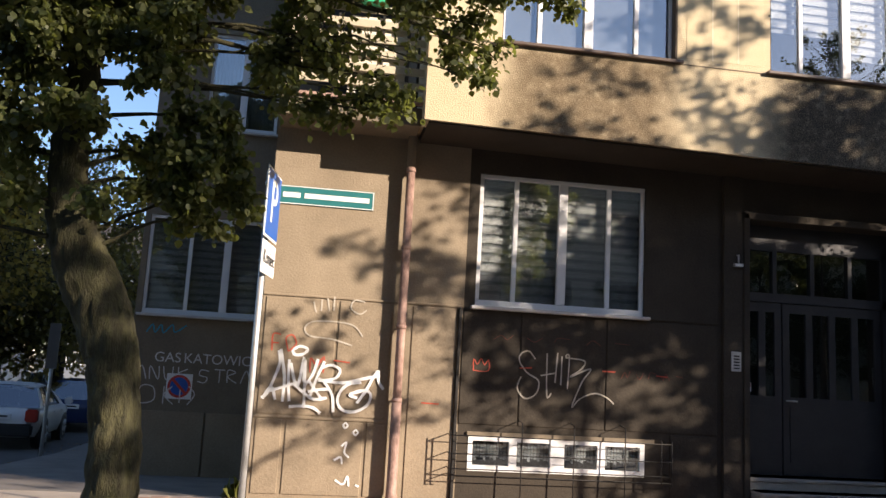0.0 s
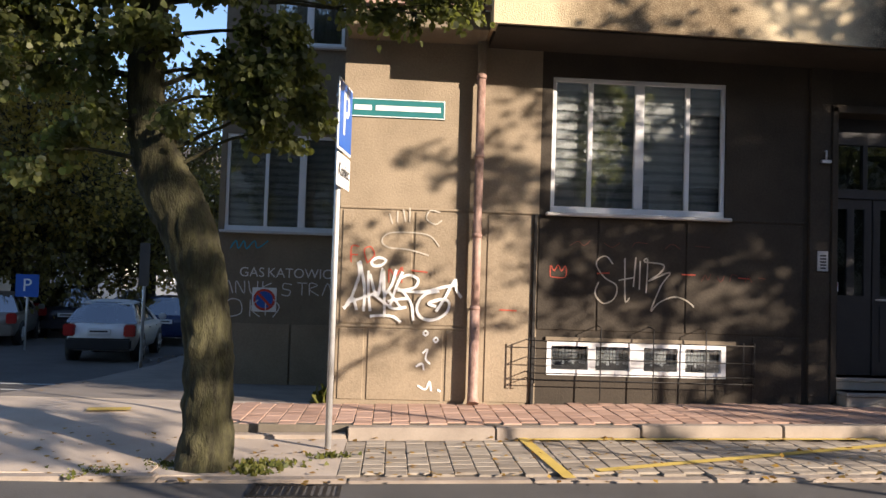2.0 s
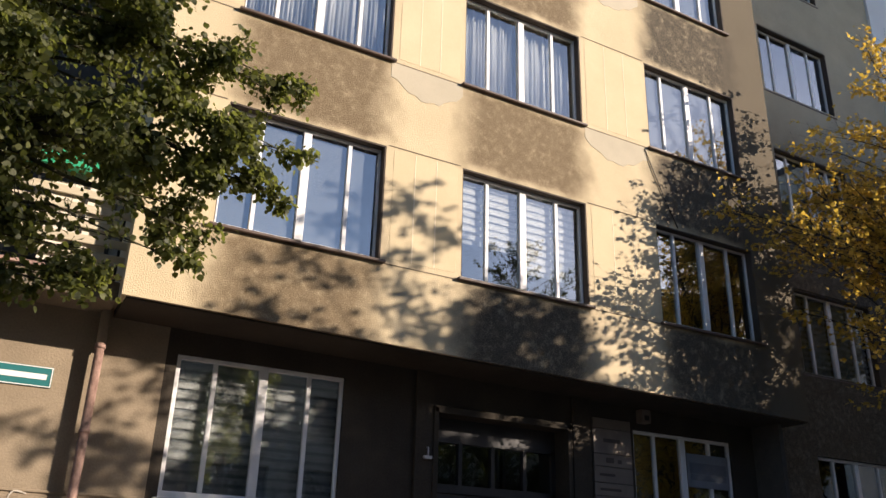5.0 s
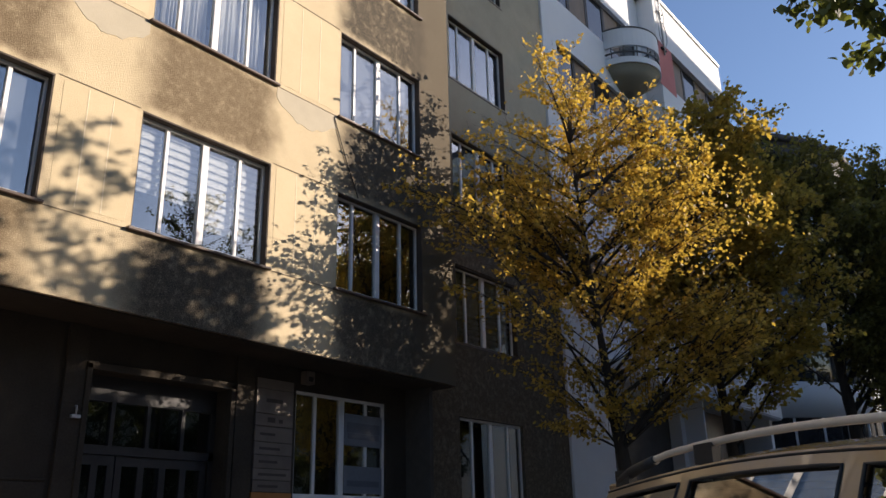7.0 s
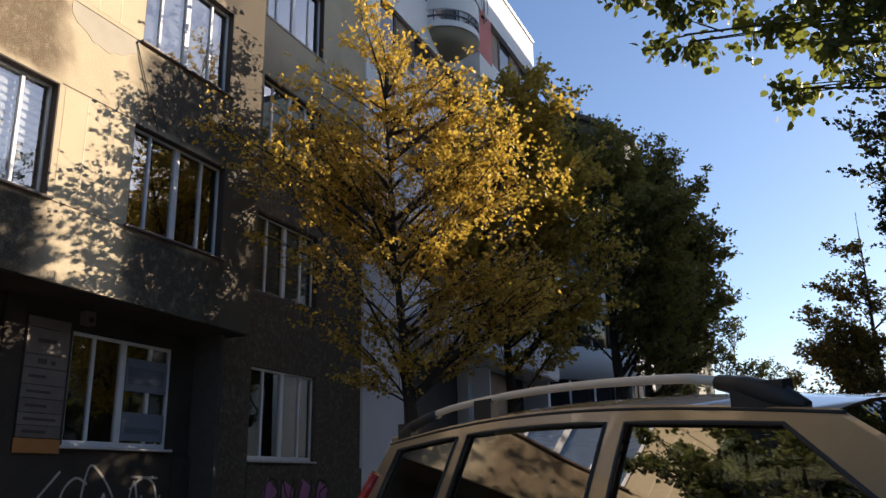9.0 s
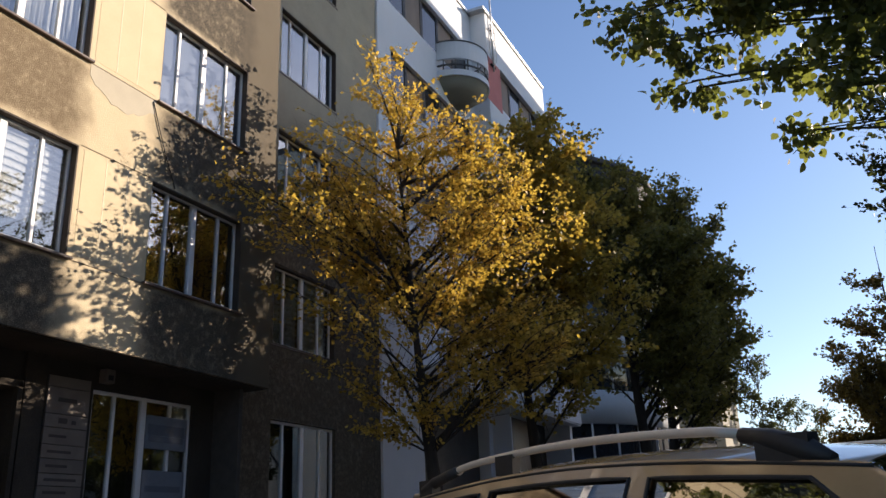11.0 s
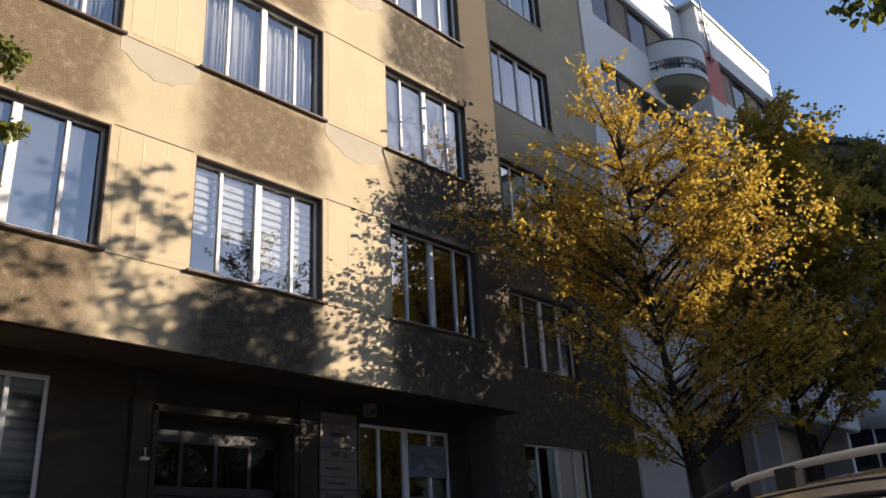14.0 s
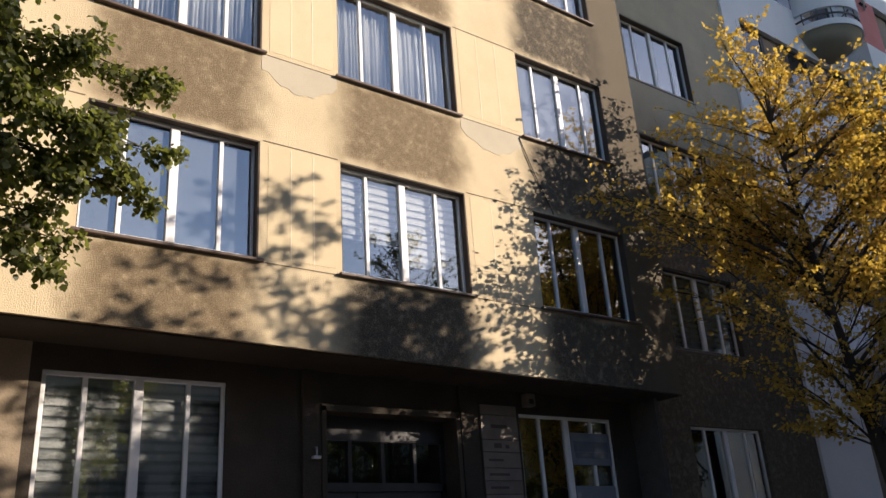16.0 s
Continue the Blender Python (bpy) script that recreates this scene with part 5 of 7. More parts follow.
car("parked_suv", "tan metallic estate car with silver roof rails", (5.25, -8.58, -0.01), 235.6, 4.85, 1.885, 1.86, 1.10, M_TAN, None, True)
HATCH = [("p", 0.20, 0.70), ("g", 0.55, 0.86), ("p", 1.25, 1.25), ("g", 1.36, 1.34), ("p", 2.45, 2.10), ("e", 2.95, 2.22)]
car("white_hatchback", "white hatchback with black bumper parked at the kerb", (-6.0, 9.3, slope(-5, 8.6) - 0.165), 96, 3.95, 1.42, 1.68, 0.92, M_CAR_W, HATCH, hood=0.75)
car("blue_hatchback", "dark blue car parked ahead of the white one", (-5.9, 14.3, slope(-5, 14) - 0.165), 93, 3.95, 1.45, 1.68, 0.92, M_CAR_B, HATCH, hood=0.75)
SHORT = [("p", 0.22, 0.55), ("g", 0.45, 0.68), ("p", 0.98, 1.1), ("g", 1.08, 1.2), ("p", 1.9, 1.9), ("g", 2.0, 2.0), ("p", 2.9, 2.5), ("e", 3.3, 2.66)]
car("dark_estate", "dark estate car parked across the side street", (-9.5, 16.5, slope(-9, 14) - 0.165), 104, 4.5, 1.62, 1.78, 1.0, M_CAR_D, SHORT, hood=0.85)
car("beige_estate", "grey-beige estate car parked across the side street", (-10.3, 12.8, slope(-9, 10) - 0.165), 104, 4.4, 1.46, 1.72, 0.93, M_CAR_G, SHORT, hood=0.8)
for i, (x, y, pm) in enumerate(((-5.6, 20.5, M_CAR_G), (-5.9, 27.0, M_CAR_D), (-9.5, 24.0, M_CAR_W), (-12.0, 22.0, M_CAR_D))):
    car("far_car", "car parked far down the side street", (x, y, slope(-5, 14) - 0.165), 95 + 6 * i, 4.1, 1.45, 1.7, 0.92, pm, HATCH, hood=0.78)


# ---- trees ----
def leaves_mesh(name, pos, axis, nrm, size, mat, near=False):
    """One mesh of many leaves: pointed ovals, folded a little, each with its own turn."""
    n = len(pos)
    axis /= np.linalg.norm(axis, axis=1)[:, None] + 1e-9
    side = np.cross(axis, nrm)
    side /= np.linalg.norm(side, axis=1)[:, None] + 1e-9
    nn = np.cross(side, axis)
    shape = [(0, 0, 0), (0.42, 0.28, 0.10), (0.40, 0.62, 0.08), (0, 1.0, -0.06), (-0.40, 0.62, 0.08), (-0.42, 0.28, 0.10)] if near else [(0, 0, 0), (0.40, 0.45, 0.08), (0, 1.0, -0.05), (-0.40, 0.45, 0.08)]
    k = len(shape)
    v = np.zeros((n, k, 3))
    for i, (a, b, c) in enumerate(shape):
        v[:, i] = pos + (side * a + axis * b + nn * c) * size[:, None]
    me = bpy.data.meshes.new(name)
    me.vertices.add(n * k)
    me.vertices.foreach_set("co", v.ravel())
    me.loops.add(n * k)
    me.loops.foreach_set("vertex_index", np.arange(n * k))
    me.polygons.add(n)
    me.polygons.foreach_set("loop_start", np.arange(n) * k)
    me.polygons.foreach_set("loop_total", np.full(n, k))
    me.update()
    me.materials.append(mat)
    return me


def tree(name, label, base, trunk, radius, blobs, leaf, bark, size, count, seed, near=False, droop=0.5, twigs=7, taper=0.62, split=False, flat=0.75, swell=0.0, knots=1, category="tree"):
    """A tapered trunk, limbs into each clump of the crown, twigs inside the clumps, and leaves along the twigs."""
    rng = np.random.default_rng(seed)
    random.seed(seed)
    e = thing(name, label, category, at=base)
    b0 = Vector(base)
    tp = [Vector(p) - b0 for p in trunk]
    # a rough, knotted trunk
    fine = []
    for i in range(len(tp) - 1):
        for q in range(8 * knots):
            fine.append(tp[i].lerp(tp[i + 1], q / (8 * knots)))
    fine.append(tp[-1])
    m = len(fine)
    rad = [radius * (1 + 0.3 * math.exp(-i / (1.6 * knots))) * (1 - taper * i / m) * (1 + swell * math.exp(-((fine[i].z - 2.35) / 0.75) ** 2)) for i in range(m)]
    bm = bmesh.new()
    tube(bm, fine, rad, 28 * knots)
    for v in bm.verts:
        d = noise.noise(v.co * 4.5) * (0.20 if knots == 1 else 0.09) * radius + noise.noise(Vector((v.co.x * 16, v.co.y * 16, v.co.z * 7))) * 0.12 * radius
        if knots > 1:
            d += noise.noise(Vector((v.co.x * 30, v.co.y * 30, v.co.z * 6))) * 0.06 * radius + max(0, noise.noise(v.co * 3.1 + Vector((5, 2, 9))) - 0.4) * 0.5 * radius
        v.co += Vector((v.co.x - tp[0].x, v.co.y - tp[0].y, 0)).normalized() * d
    part("trunk", bm, bark, e)
    segs = []
    hubs = {}
    if split:
        small = []
        for bl in blobs:
            small.append((*bl[:3], bl[3] * 0.55, 0.6 * (bl[4] if len(bl) > 4 else 1)))
            if bl[3] < 0.35:
                continue
            for _ in range(max(3, int(10 * bl[3] + 2))):
                d = Vector(rng.normal(size=3)).normalized() * bl[3] * random.uniform(0.45, 1.08)
                q = (bl[0] + d.x, bl[1] + d.y, bl[2] + d.z * flat, bl[3] * random.uniform(0.24, 0.40), (bl[4] if len(bl) > 4 else 1) * 1.4)
                hubs[len(small)] = Vector(bl[:3]) - b0
                small.append(q)
        blobs = small
    total = sum(b[3] ** 2.2 * (b[4] if len(b) > 4 else 1) for b in blobs)
    for number, bl in enumerate(blobs):
        c = Vector(bl[:3]) - b0
        r = bl[3]
        share = r ** 2.2 * (bl[4] if len(bl) > 4 else 1) / total
        start = min((p for p in fine[len(fine) // 4:]), key=lambda p: (p - c).length + max(0, p.z - c.z) * 1.5)
        start = hubs.get(number, start)
        far_ = (c - start).length
        mid = start.lerp(c, 0.5) + Vector((random.uniform(-0.12, 0.12) * far_, random.uniform(-0.12, 0.12) * far_, 0.12 * r + random.uniform(0.02, 0.2) * far_))
        w = max(0.014 if number in hubs else 0.02, radius * 0.34 * min(1, r))
        wood = bmesh.new()
        bow = [start.lerp(mid, q).lerp(mid.lerp(c, q), q) for q in [k / 7 for k in range(8)]]
        bow = [p + Vector(rng.normal(size=3)) * 0.012 * far_ if 0 < k < 7 else p for k, p in enumerate(bow)]
        tube(wood, bow, [w * (1 - 0.097 * k) for k in range(8)], 6)
        mid = bow[4]
        mine = []
        for _ in range(max(4, int(twigs * r * 1.6))):
            d = Vector(rng.normal(size=3))
            d.normalize()
            d = Vector((d.x, d.y, d.z * flat))
            tip = c + d * r * random.uniform(0.72, 1.08)
            knee = c + d * r * 0.45 + Vector((0, 0, 0.12 * r))
            root = mid.lerp(c, random.uniform(0.3, 1.0))
            tube(wood, [root, knee, tip], [w * 0.3, w * 0.18, 0.004], 4, False)
            mine.append((root, knee, tip))
            for _k in range(3):
                s0 = root.lerp(knee, random.random()) if random.random() < 0.3 else knee.lerp(tip, random.random())
                d2 = Vector(rng.normal(size=3))
                d2.normalize()
                t2 = s0 + (d * 0.5 + d2) * r * 0.42
                k2 = s0.lerp(t2, 0.5) + Vector((0, 0, 0.05 * r))
                tube(wood, [s0, k2, t2], [w * 0.14, w * 0.1, 0.003], 3, False)
                mine.append((s0, k2, t2))
        segs.append((mine, int(count * share), r))
        part("limb", wood, bark, e)
    pos, ax = [], []
    for mine, n, r in segs:
        A = np.array([[*a, *k, *t] for a, k, t in mine]).reshape(-1, 3, 3)
        pick = rng.integers(0, len(A), n)
        t = rng.random(n) ** 0.6
        a, k, tt = A[pick, 0], A[pick, 1], A[pick, 2]
        u = t[:, None]
        p = (1 - u) ** 2 * a + 2 * u * (1 - u) * k + u ** 2 * tt
        p += rng.normal(size=(n, 3)) * (0.055 * r + size * 0.5)
        out = tt - a
        out /= np.linalg.norm(out, axis=1)[:, None] + 1e-9
        pos.append(p)
        ax.append(out * 0.5 + rng.normal(size=(n, 3)) * 0.55 + np.array([0, 0, -droop]))
    pos, ax = np.concatenate(pos), np.concatenate(ax)
    n = len(pos)
    nrm = rng.normal(size=(n, 3)) * 0.75 + np.array([0.25, -0.2, 0.75])
    sz = size * (0.65 + 0.7 * rng.random(n))
    crown = new("crown", leaves_mesh("crown", pos, ax, nrm, sz, leaf, near))
    crown.parent = e
    return e


def spray_tree(name, label, base, trunk, radius, blobs, leaf, bark, size, count, seed, limbs=46, fork=0.28, reach=1.12, sub=1.0, droop=0.2, scatter=0.4, clumps=0.7, stout=1.0, category="tree"):
    """A vase-shaped tree: limbs fan out of the trunk to the rim of the crown, branch twice, and carry leaves in flat sprays."""
    rng = np.random.default_rng(seed)
    random.seed(seed)
    e = tagged(thing(name, label, category, at=base), group="street trees")
    b0 = Vector(base)
    tp = [Vector(p) - b0 for p in trunk]
    fine = []
    for i in range(len(tp) - 1):
        for q in range(8):
            fine.append(tp[i].lerp(tp[i + 1], q / 8))
    fine.append(tp[-1])
    m = len(fine)
    bm = bmesh.new()
    tube(bm, fine, [radius * (1 + 0.35 * math.exp(-i / 1.5)) * max(0.05, 1 - 0.98 * i / m) ** 1.2 for i in range(m)], 14)
    for v in bm.verts:
        d = noise.noise(v.co * 5) * 0.14 * radius
        v.co += Vector((v.co.x, v.co.y, 0)).normalized() * d
    part("trunk", bm, bark, e)
    weight = np.array([b[3] ** 2 * (b[4] if len(b) > 4 else 1) for b in blobs])
    weight /= weight.sum()
    sprays = []
    for lead in range(limbs):
        bl = blobs[rng.choice(len(blobs), p=weight)]
        d = Vector(rng.normal(size=3)).normalized()
        c = Vector(bl[:3]) - b0
        tip = c + Vector((d.x, d.y, abs(d.z) * 0.6 + d.z * 0.4)) * bl[3] * random.uniform(0.55, reach)
        wide = math.hypot(tip.x - tp[-1].x * 0.5, tip.y - tp[-1].y * 0.5)
        foot = max(tp[-1].z * fork, min(tp[-1].z * 0.95, tip.z - 0.3 - wide * random.uniform(0.28, 1.25)))
        start = min(fine, key=lambda p: abs(p.z - foot))
        run = (tip - start).length
        bend = start.lerp(tip, 0.45) + Vector((random.uniform(-0.1, 0.1), random.uniform(-0.1, 0.1), random.uniform(0.0, 0.1))) * run
        w = max(0.012, radius * 0.055 * min(4, run) * random.uniform(0.6, 1.4)) * (stout if lead < limbs // 9 else 1.0)
        wood = bmesh.new()
        line = [start.lerp(bend, q).lerp(bend.lerp(tip, q), q) for q in [k / 8 for k in range(9)]]
        tube(wood, line, [w * (1 - 0.11 * k) for k in range(9)], 5)
        for _b in range(int(5 + 5 * run * sub)):
            u = random.uniform(0.16, 1.0)
            k = min(7, int(u * 8))
            p = line[k].lerp(line[k + 1], u * 8 - k)
            t = (line[k + 1] - line[k]).normalized()
            r = Vector(rng.normal(size=3)).normalized()
            go = (Vector((t.x, t.y, t.z * 0.7)) * 0.9 + Vector((r.x, r.y, r.z * 0.3)) * 0.8 + Vector((0, 0, 0.06))).normalized()
            ln = (0.32 + 0.22 * run * (1.15 - u)) * random.uniform(0.6, 1.6)
            q = p + go * ln
            h = p.lerp(q, 0.5) + Vector((0, 0, 0.05 * ln))
            tube(wood, [p, h, q], [w * 0.2, w * 0.13, 0.002], 3, False)
            sprays.append((p, h, q, ln))
            for _t in range(4):
                s0 = h.lerp(q, random.random()) if random.random() < 0.7 else p.lerp(h, random.random())
                r = Vector(rng.normal(size=3)).normalized()
                f = (go * 0.8 + Vector((r.x, r.y, r.z * 0.25)) * 0.75).normalized() * ln * random.uniform(0.3, 0.6)
                tube(wood, [s0, s0 + f], [w * 0.07, 0.0015], 3, False)
                sprays.append((s0, s0 + f * 0.5, s0 + f, ln * 0.5))
        part("limb", wood, bark, e)
    A = np.array([[*a, *k, *t] for a, k, t, w in sprays]).reshape(-1, 3, 3)
    wt = np.array([x[3] for x in sprays]) * np.exp(rng.normal(size=len(sprays)) * clumps)
    pick = rng.choice(len(A), count, p=wt / wt.sum())
    u = (rng.random(count) ** 0.75)[:, None]
    a, k, tt = A[pick, 0], A[pick, 1], A[pick, 2]
    pos = (1 - u) ** 2 * a + 2 * u * (1 - u) * k + u ** 2 * tt + rng.normal(size=(count, 3)) * size * scatter
    out = tt - a
    out /= np.linalg.norm(out, axis=1)[:, None] + 1e-9
    ax = out * 0.7 + rng.normal(size=(count, 3)) * 0.5 + np.array([0, 0, -droop])
    nrm = rng.normal(size=(count, 3)) * 0.55 + np.array([0.35, -0.25, 0.75])
    crown = new("crown", leaves_mesh("crown", pos, ax, nrm, size * (0.65 + 0.7 * rng.random(count)), leaf))
    crown.parent = e
    return e


def ahead(r, f, z):
    """A place by metres to the right of, and ahead along, the street axis as seen from the standpoint."""
    return (0.67 + 0.906 * f + 0.423 * r, -10.56 + 0.423 * f - 0.906 * r, z)


def clump(r, f, z, s, d=1.0):
    return (*ahead(r, f, z), s, d)


# lime beside the parking sign
LB = (-0.81, -3.02, slope(-0.8) - 0.15)
tree("lime_tree", "leaning lime tree with green leaves at the street corner", LB,
     [LB, (-0.80, -3.05, 0.5), (-0.83, -3.05, 1.0), (-0.92, -3.05, 1.55), (-1.05, -3.05, 1.92), (-1.25, -3.05, 2.3), (-1.42, -3.05, 2.75), (-1.46, -3.1, 3.3), (-1.38, -3.1, 4.4), (-1.2, -3.1, 6.2), (-1.0, -3.1, 8.4)], 0.215,
     [(1.75, -3.1, 5.5, 0.75), (2.35, -3.1, 5.25, 0.45), (2.75, -3.1, 5.2, 0.28), (2.6, -3.1, 5.75, 0.38), (3.02, -3.1, 5.65, 0.24), (2.65, -3.1, 6.35, 0.28), (2.98, -3.1, 6.45, 0.2), (1.6, -3.2, 6.4, 0.7), (0.85, -3.2, 5.2, 0.9, 0.42)] + [(0.9, -3.1, 4.4, 0.5, 0.2),
      (1.3, -3.1, 4.2, 0.26, 0.3), (1.42, -3.1, 3.92, 0.22), (1.95, -3.1, 4.65, 0.48, 0.6), (2.0, -3.1, 4.3, 0.22), (0.35, -3.1, 4.3, 0.55, 0.9), (0.5, -3.1, 3.85, 0.24), (1.05, -3.1, 3.88, 0.3), (-0.1, -3.2, 5.3, 0.9, 0.42), (0.1, -3.3, 6.5, 1.1), (-0.5, -3.2, 4.65, 0.65, 1.7)] + [
      (-0.25, -3.3, 3.15, 0.34, 2.2), (-0.05, -3.2, 2.98, 0.24, 2), (-0.5, -3.3, 2.95, 0.32, 2), (-0.8, -3.3, 3.25, 0.35, 1.5), (-0.3, -3.3, 3.5, 0.34, 2), (-0.2, -3.3, 2.78, 0.2, 2), (-1.9, -3.3, 3.4, 0.45), (-2.4, -3.3, 3.2, 0.45), (-1.7, -3.3, 2.75, 0.3), (-2.2, -3.3, 2.5, 0.35)] + [
      (-1.2, -3.4, 6.3, 1.2), (-2.0, -3.2, 4.9, 0.9), (-2.7, -3.3, 5.6, 1.1), (-0.5, -3.3, 5.9, 0.9), (0.8, -3.4, 7.3, 1.1), (-0.6, -3.5, 7.8, 1.4), (-2.2, -3.5, 7.5, 1.4), (-0.5, -3.2, 9.2, 1.5), (0.9, -3.4, 8.4, 1.0), (-2.5, -3.3, 4.1, 0.5), (-1.0, -3.7, 2.75, 0.2), (-1.9, -3.6, 6.0, 1.0), (-2.9, -3.4, 6.8, 1.0), (-0.9, -3.6, 4.9, 0.5), (-3.2, -3.3, 4.8, 0.8), (0.4, -3.5, 5.8, 0.8, 0.42), (-1.5, -3.6, 4.5, 0.45), (-2.9, -3.3, 3.6, 0.5), (-1.6, -3.55, 3.95, 0.6), (-0.65, -3.55, 4.1, 0.5), (-1.2, -3.7, 4.7, 0.7), (-2.4, -3.5, 4.5, 0.7), (-1.3, -3.6, 3.4, 0.35)],
     M_LEAF_G, M_BARK, 0.063, 160000, 5, near=True, droop=0.7, taper=0.5, swell=0.42, knots=3)
# young yellow tree
def spray_clump(r, f, z, s, d=1.0):
    """A clump of the crown; those on the wall side come forward along their bearing, clear of the house."""
    k = 1.0 + 0.058 * min(0.0, r + 1.8)
    return (*ahead(r * k, f * k, 1.65 + (z - 1.65) * k), s * k, d)


YB = (14.95, -3.75, slope(14.9) - 0.14)
spray_tree("yellow_tree", "slender tree in golden autumn leaf before the houses", YB,
     [YB, (14.9, -3.7, 2.0), (14.8, -3.6, 3.2), (14.6, -3.5, 5.0), (14.3, -3.45, 7.5), (14.1, -3.4, 9.6)], 0.2,
     [spray_clump(*c) for c in (
         (-1.0, 15.7, 7.6, 1.5), (-2.2, 15.6, 7.4, 1.1), (-2.9, 15.6, 7.9, 0.7), (-2.3, 15.7, 8.9, 0.95), (-1.2, 15.7, 9.6, 1.1), (-1.1, 15.8, 10.8, 0.75, 1.3), (-0.2, 16, 9.0, 1.25), (0.7, 16, 8.2, 1.2),
         (0.6, 16.2, 9.9, 0.8), (1.3, 16.2, 9.3, 0.9), (-2.6, 15.5, 6.2, 0.6), (-1.4, 15.4, 5.6, 0.9), (0.2, 15.7, 6.4, 1.2), (1.2, 15.8, 6.6, 1.0), (-1.4, 15.8, 11.4, 0.4, 2), (-1.7, 15.4, 4.5, 0.5))] + [spray_clump(*c) for c in (
         (-3.5, 15.5, 9.3, 0.4, 1.1), (-3.9, 15.5, 8.3, 0.4, 2.0), (-3.1, 15.5, 6.4, 0.45, 1.6), (-2.6, 15.5, 4.8, 0.45, 1.5), (-0.3, 15.6, 5.6, 0.8), (0.8, 15.9, 5.4, 0.8), (1.6, 16, 7.6, 0.9), (-1.9, 15.5, 6.6, 0.8))] + [spray_clump(*c) for c in (
         (1.7, 16.2, 6.0, 0.8), (-0.4, 15.8, 8.4, 1.0), (-1.8, 15.7, 8.2, 0.9), (2.2, 16, 7.2, 0.8), (2.0, 16.2, 8.6, 0.8), (1.9, 16, 5.2, 0.7), (-0.9, 15.3, 4.4, 0.7, 1.4), (0.4, 15.4, 4.3, 0.7, 1.4), (-0.2, 15.4, 3.6, 0.6, 1.6), (-1.2, 15.4, 3.4, 0.4, 1.5), (1.2, 15.8, 4.2, 0.6, 1.4), (0.1, 16, 10.4, 0.6))],
     M_LEAF_Y, M_BARK_D, 0.080, 32000, 11, limbs=115, fork=0.31, reach=1.2, clumps=0.9, droop=0.25, stout=1.9)
B2 = (20.6, -3.65, slope(20) - 0.14)
spray_tree("olive_tree", "tree turning olive and yellow in the street row", B2, [B2, (20.6, -3.65, 3), (20.45, -3.5, 6), (20.3, -3.4, 9.5)], 0.23,
     [clump(1.6, 21, 10.2, 1.5), clump(2.6, 21, 11.3, 1.2), clump(3.2, 21, 10.0, 1.3), clump(2.2, 21, 8.4, 1.6), clump(3.6, 21, 8.2, 1.2), clump(1.0, 20.5, 7.2, 1.2), clump(3.0, 20.7, 6.4, 1.3), clump(4.2, 21, 9.4, 0.9), clump(1.9, 21, 12.0, 0.7), clump(3.5, 21, 11.6, 0.8),
      clump(2.0, 20.5, 5.4, 1.0), clump(3.6, 20.7, 5.2, 0.9), clump(4.6, 21, 10.6, 0.7), clump(4.9, 21, 8.6, 0.7), clump(4.6, 21, 6.8, 0.8), clump(2.9, 21, 12.2, 0.6, 1.5)],
     M_LEAF_O, M_BARK_D, 0.125, 30000, 12, limbs=75)
B3 = (29.8, -4.4, slope(25) - 0.14)
spray_tree("dark_green_tree", "tall dark green tree further along the street", B3, [B3, (29.8, -4.4, 4), (29.6, -4.2, 8), (29.4, -4.0, 13)], 0.32,
     [clump(5.4, 29, 14.0, 1.2), clump(6.8, 29, 14.0, 1.2), clump(4.6, 28.5, 12.8, 1.2), clump(6.6, 29, 12.8, 1.7), clump(8.0, 29, 12.4, 1.4), clump(6.0, 29, 12.0, 2.0), clump(7.6, 29, 10.6, 2.2), clump(8.8, 29, 10.8, 1.4), clump(6.2, 28.5, 9.0, 1.8), clump(8.2, 28.5, 7.8, 1.9), clump(9.2, 28.5, 7.4, 1.0), clump(5.0, 28.5, 7.8, 1.1), clump(9.4, 29, 8.6, 1.1), clump(6.6, 28, 7.2, 1.1)],
     M_LEAF_D, M_BARK_D, 0.15, 30000, 13, limbs=85, reach=0.95)
B4 = (37.3, -3.9, slope(25) - 0.14)
spray_tree("dark_green_tree", "tall dark green tree further along the street", B4, [B4, (37.3, -3.9, 4), (37.3, -4.1, 8), (37.3, -4.3, 14)], 0.36,
     [clump(10.4, 36, 15.8, 1.5), clump(11.8, 36, 14.4, 1.6), clump(10.0, 36, 13.4, 2.0), clump(12.4, 36, 12.2, 1.4), clump(11.2, 36, 11.4, 2.0), clump(12.9, 36, 10.0, 1.2), clump(11.8, 36, 9.0, 1.8), clump(10.4, 36, 8.4, 1.9), clump(11.6, 35.5, 7.6, 1.4), clump(12.8, 36, 7.2, 1.0), clump(13.6, 36, 9.0, 0.8, 1.5), clump(13.4, 36, 11.0, 0.7, 1.5)],
     M_LEAF_D, M_BARK_D, 0.17, 29000, 14, limbs=90, reach=0.95)
B5 = ahead(22.5, 41, slope(25) - 0.14)
tree5 = (B5[0], B5[1])
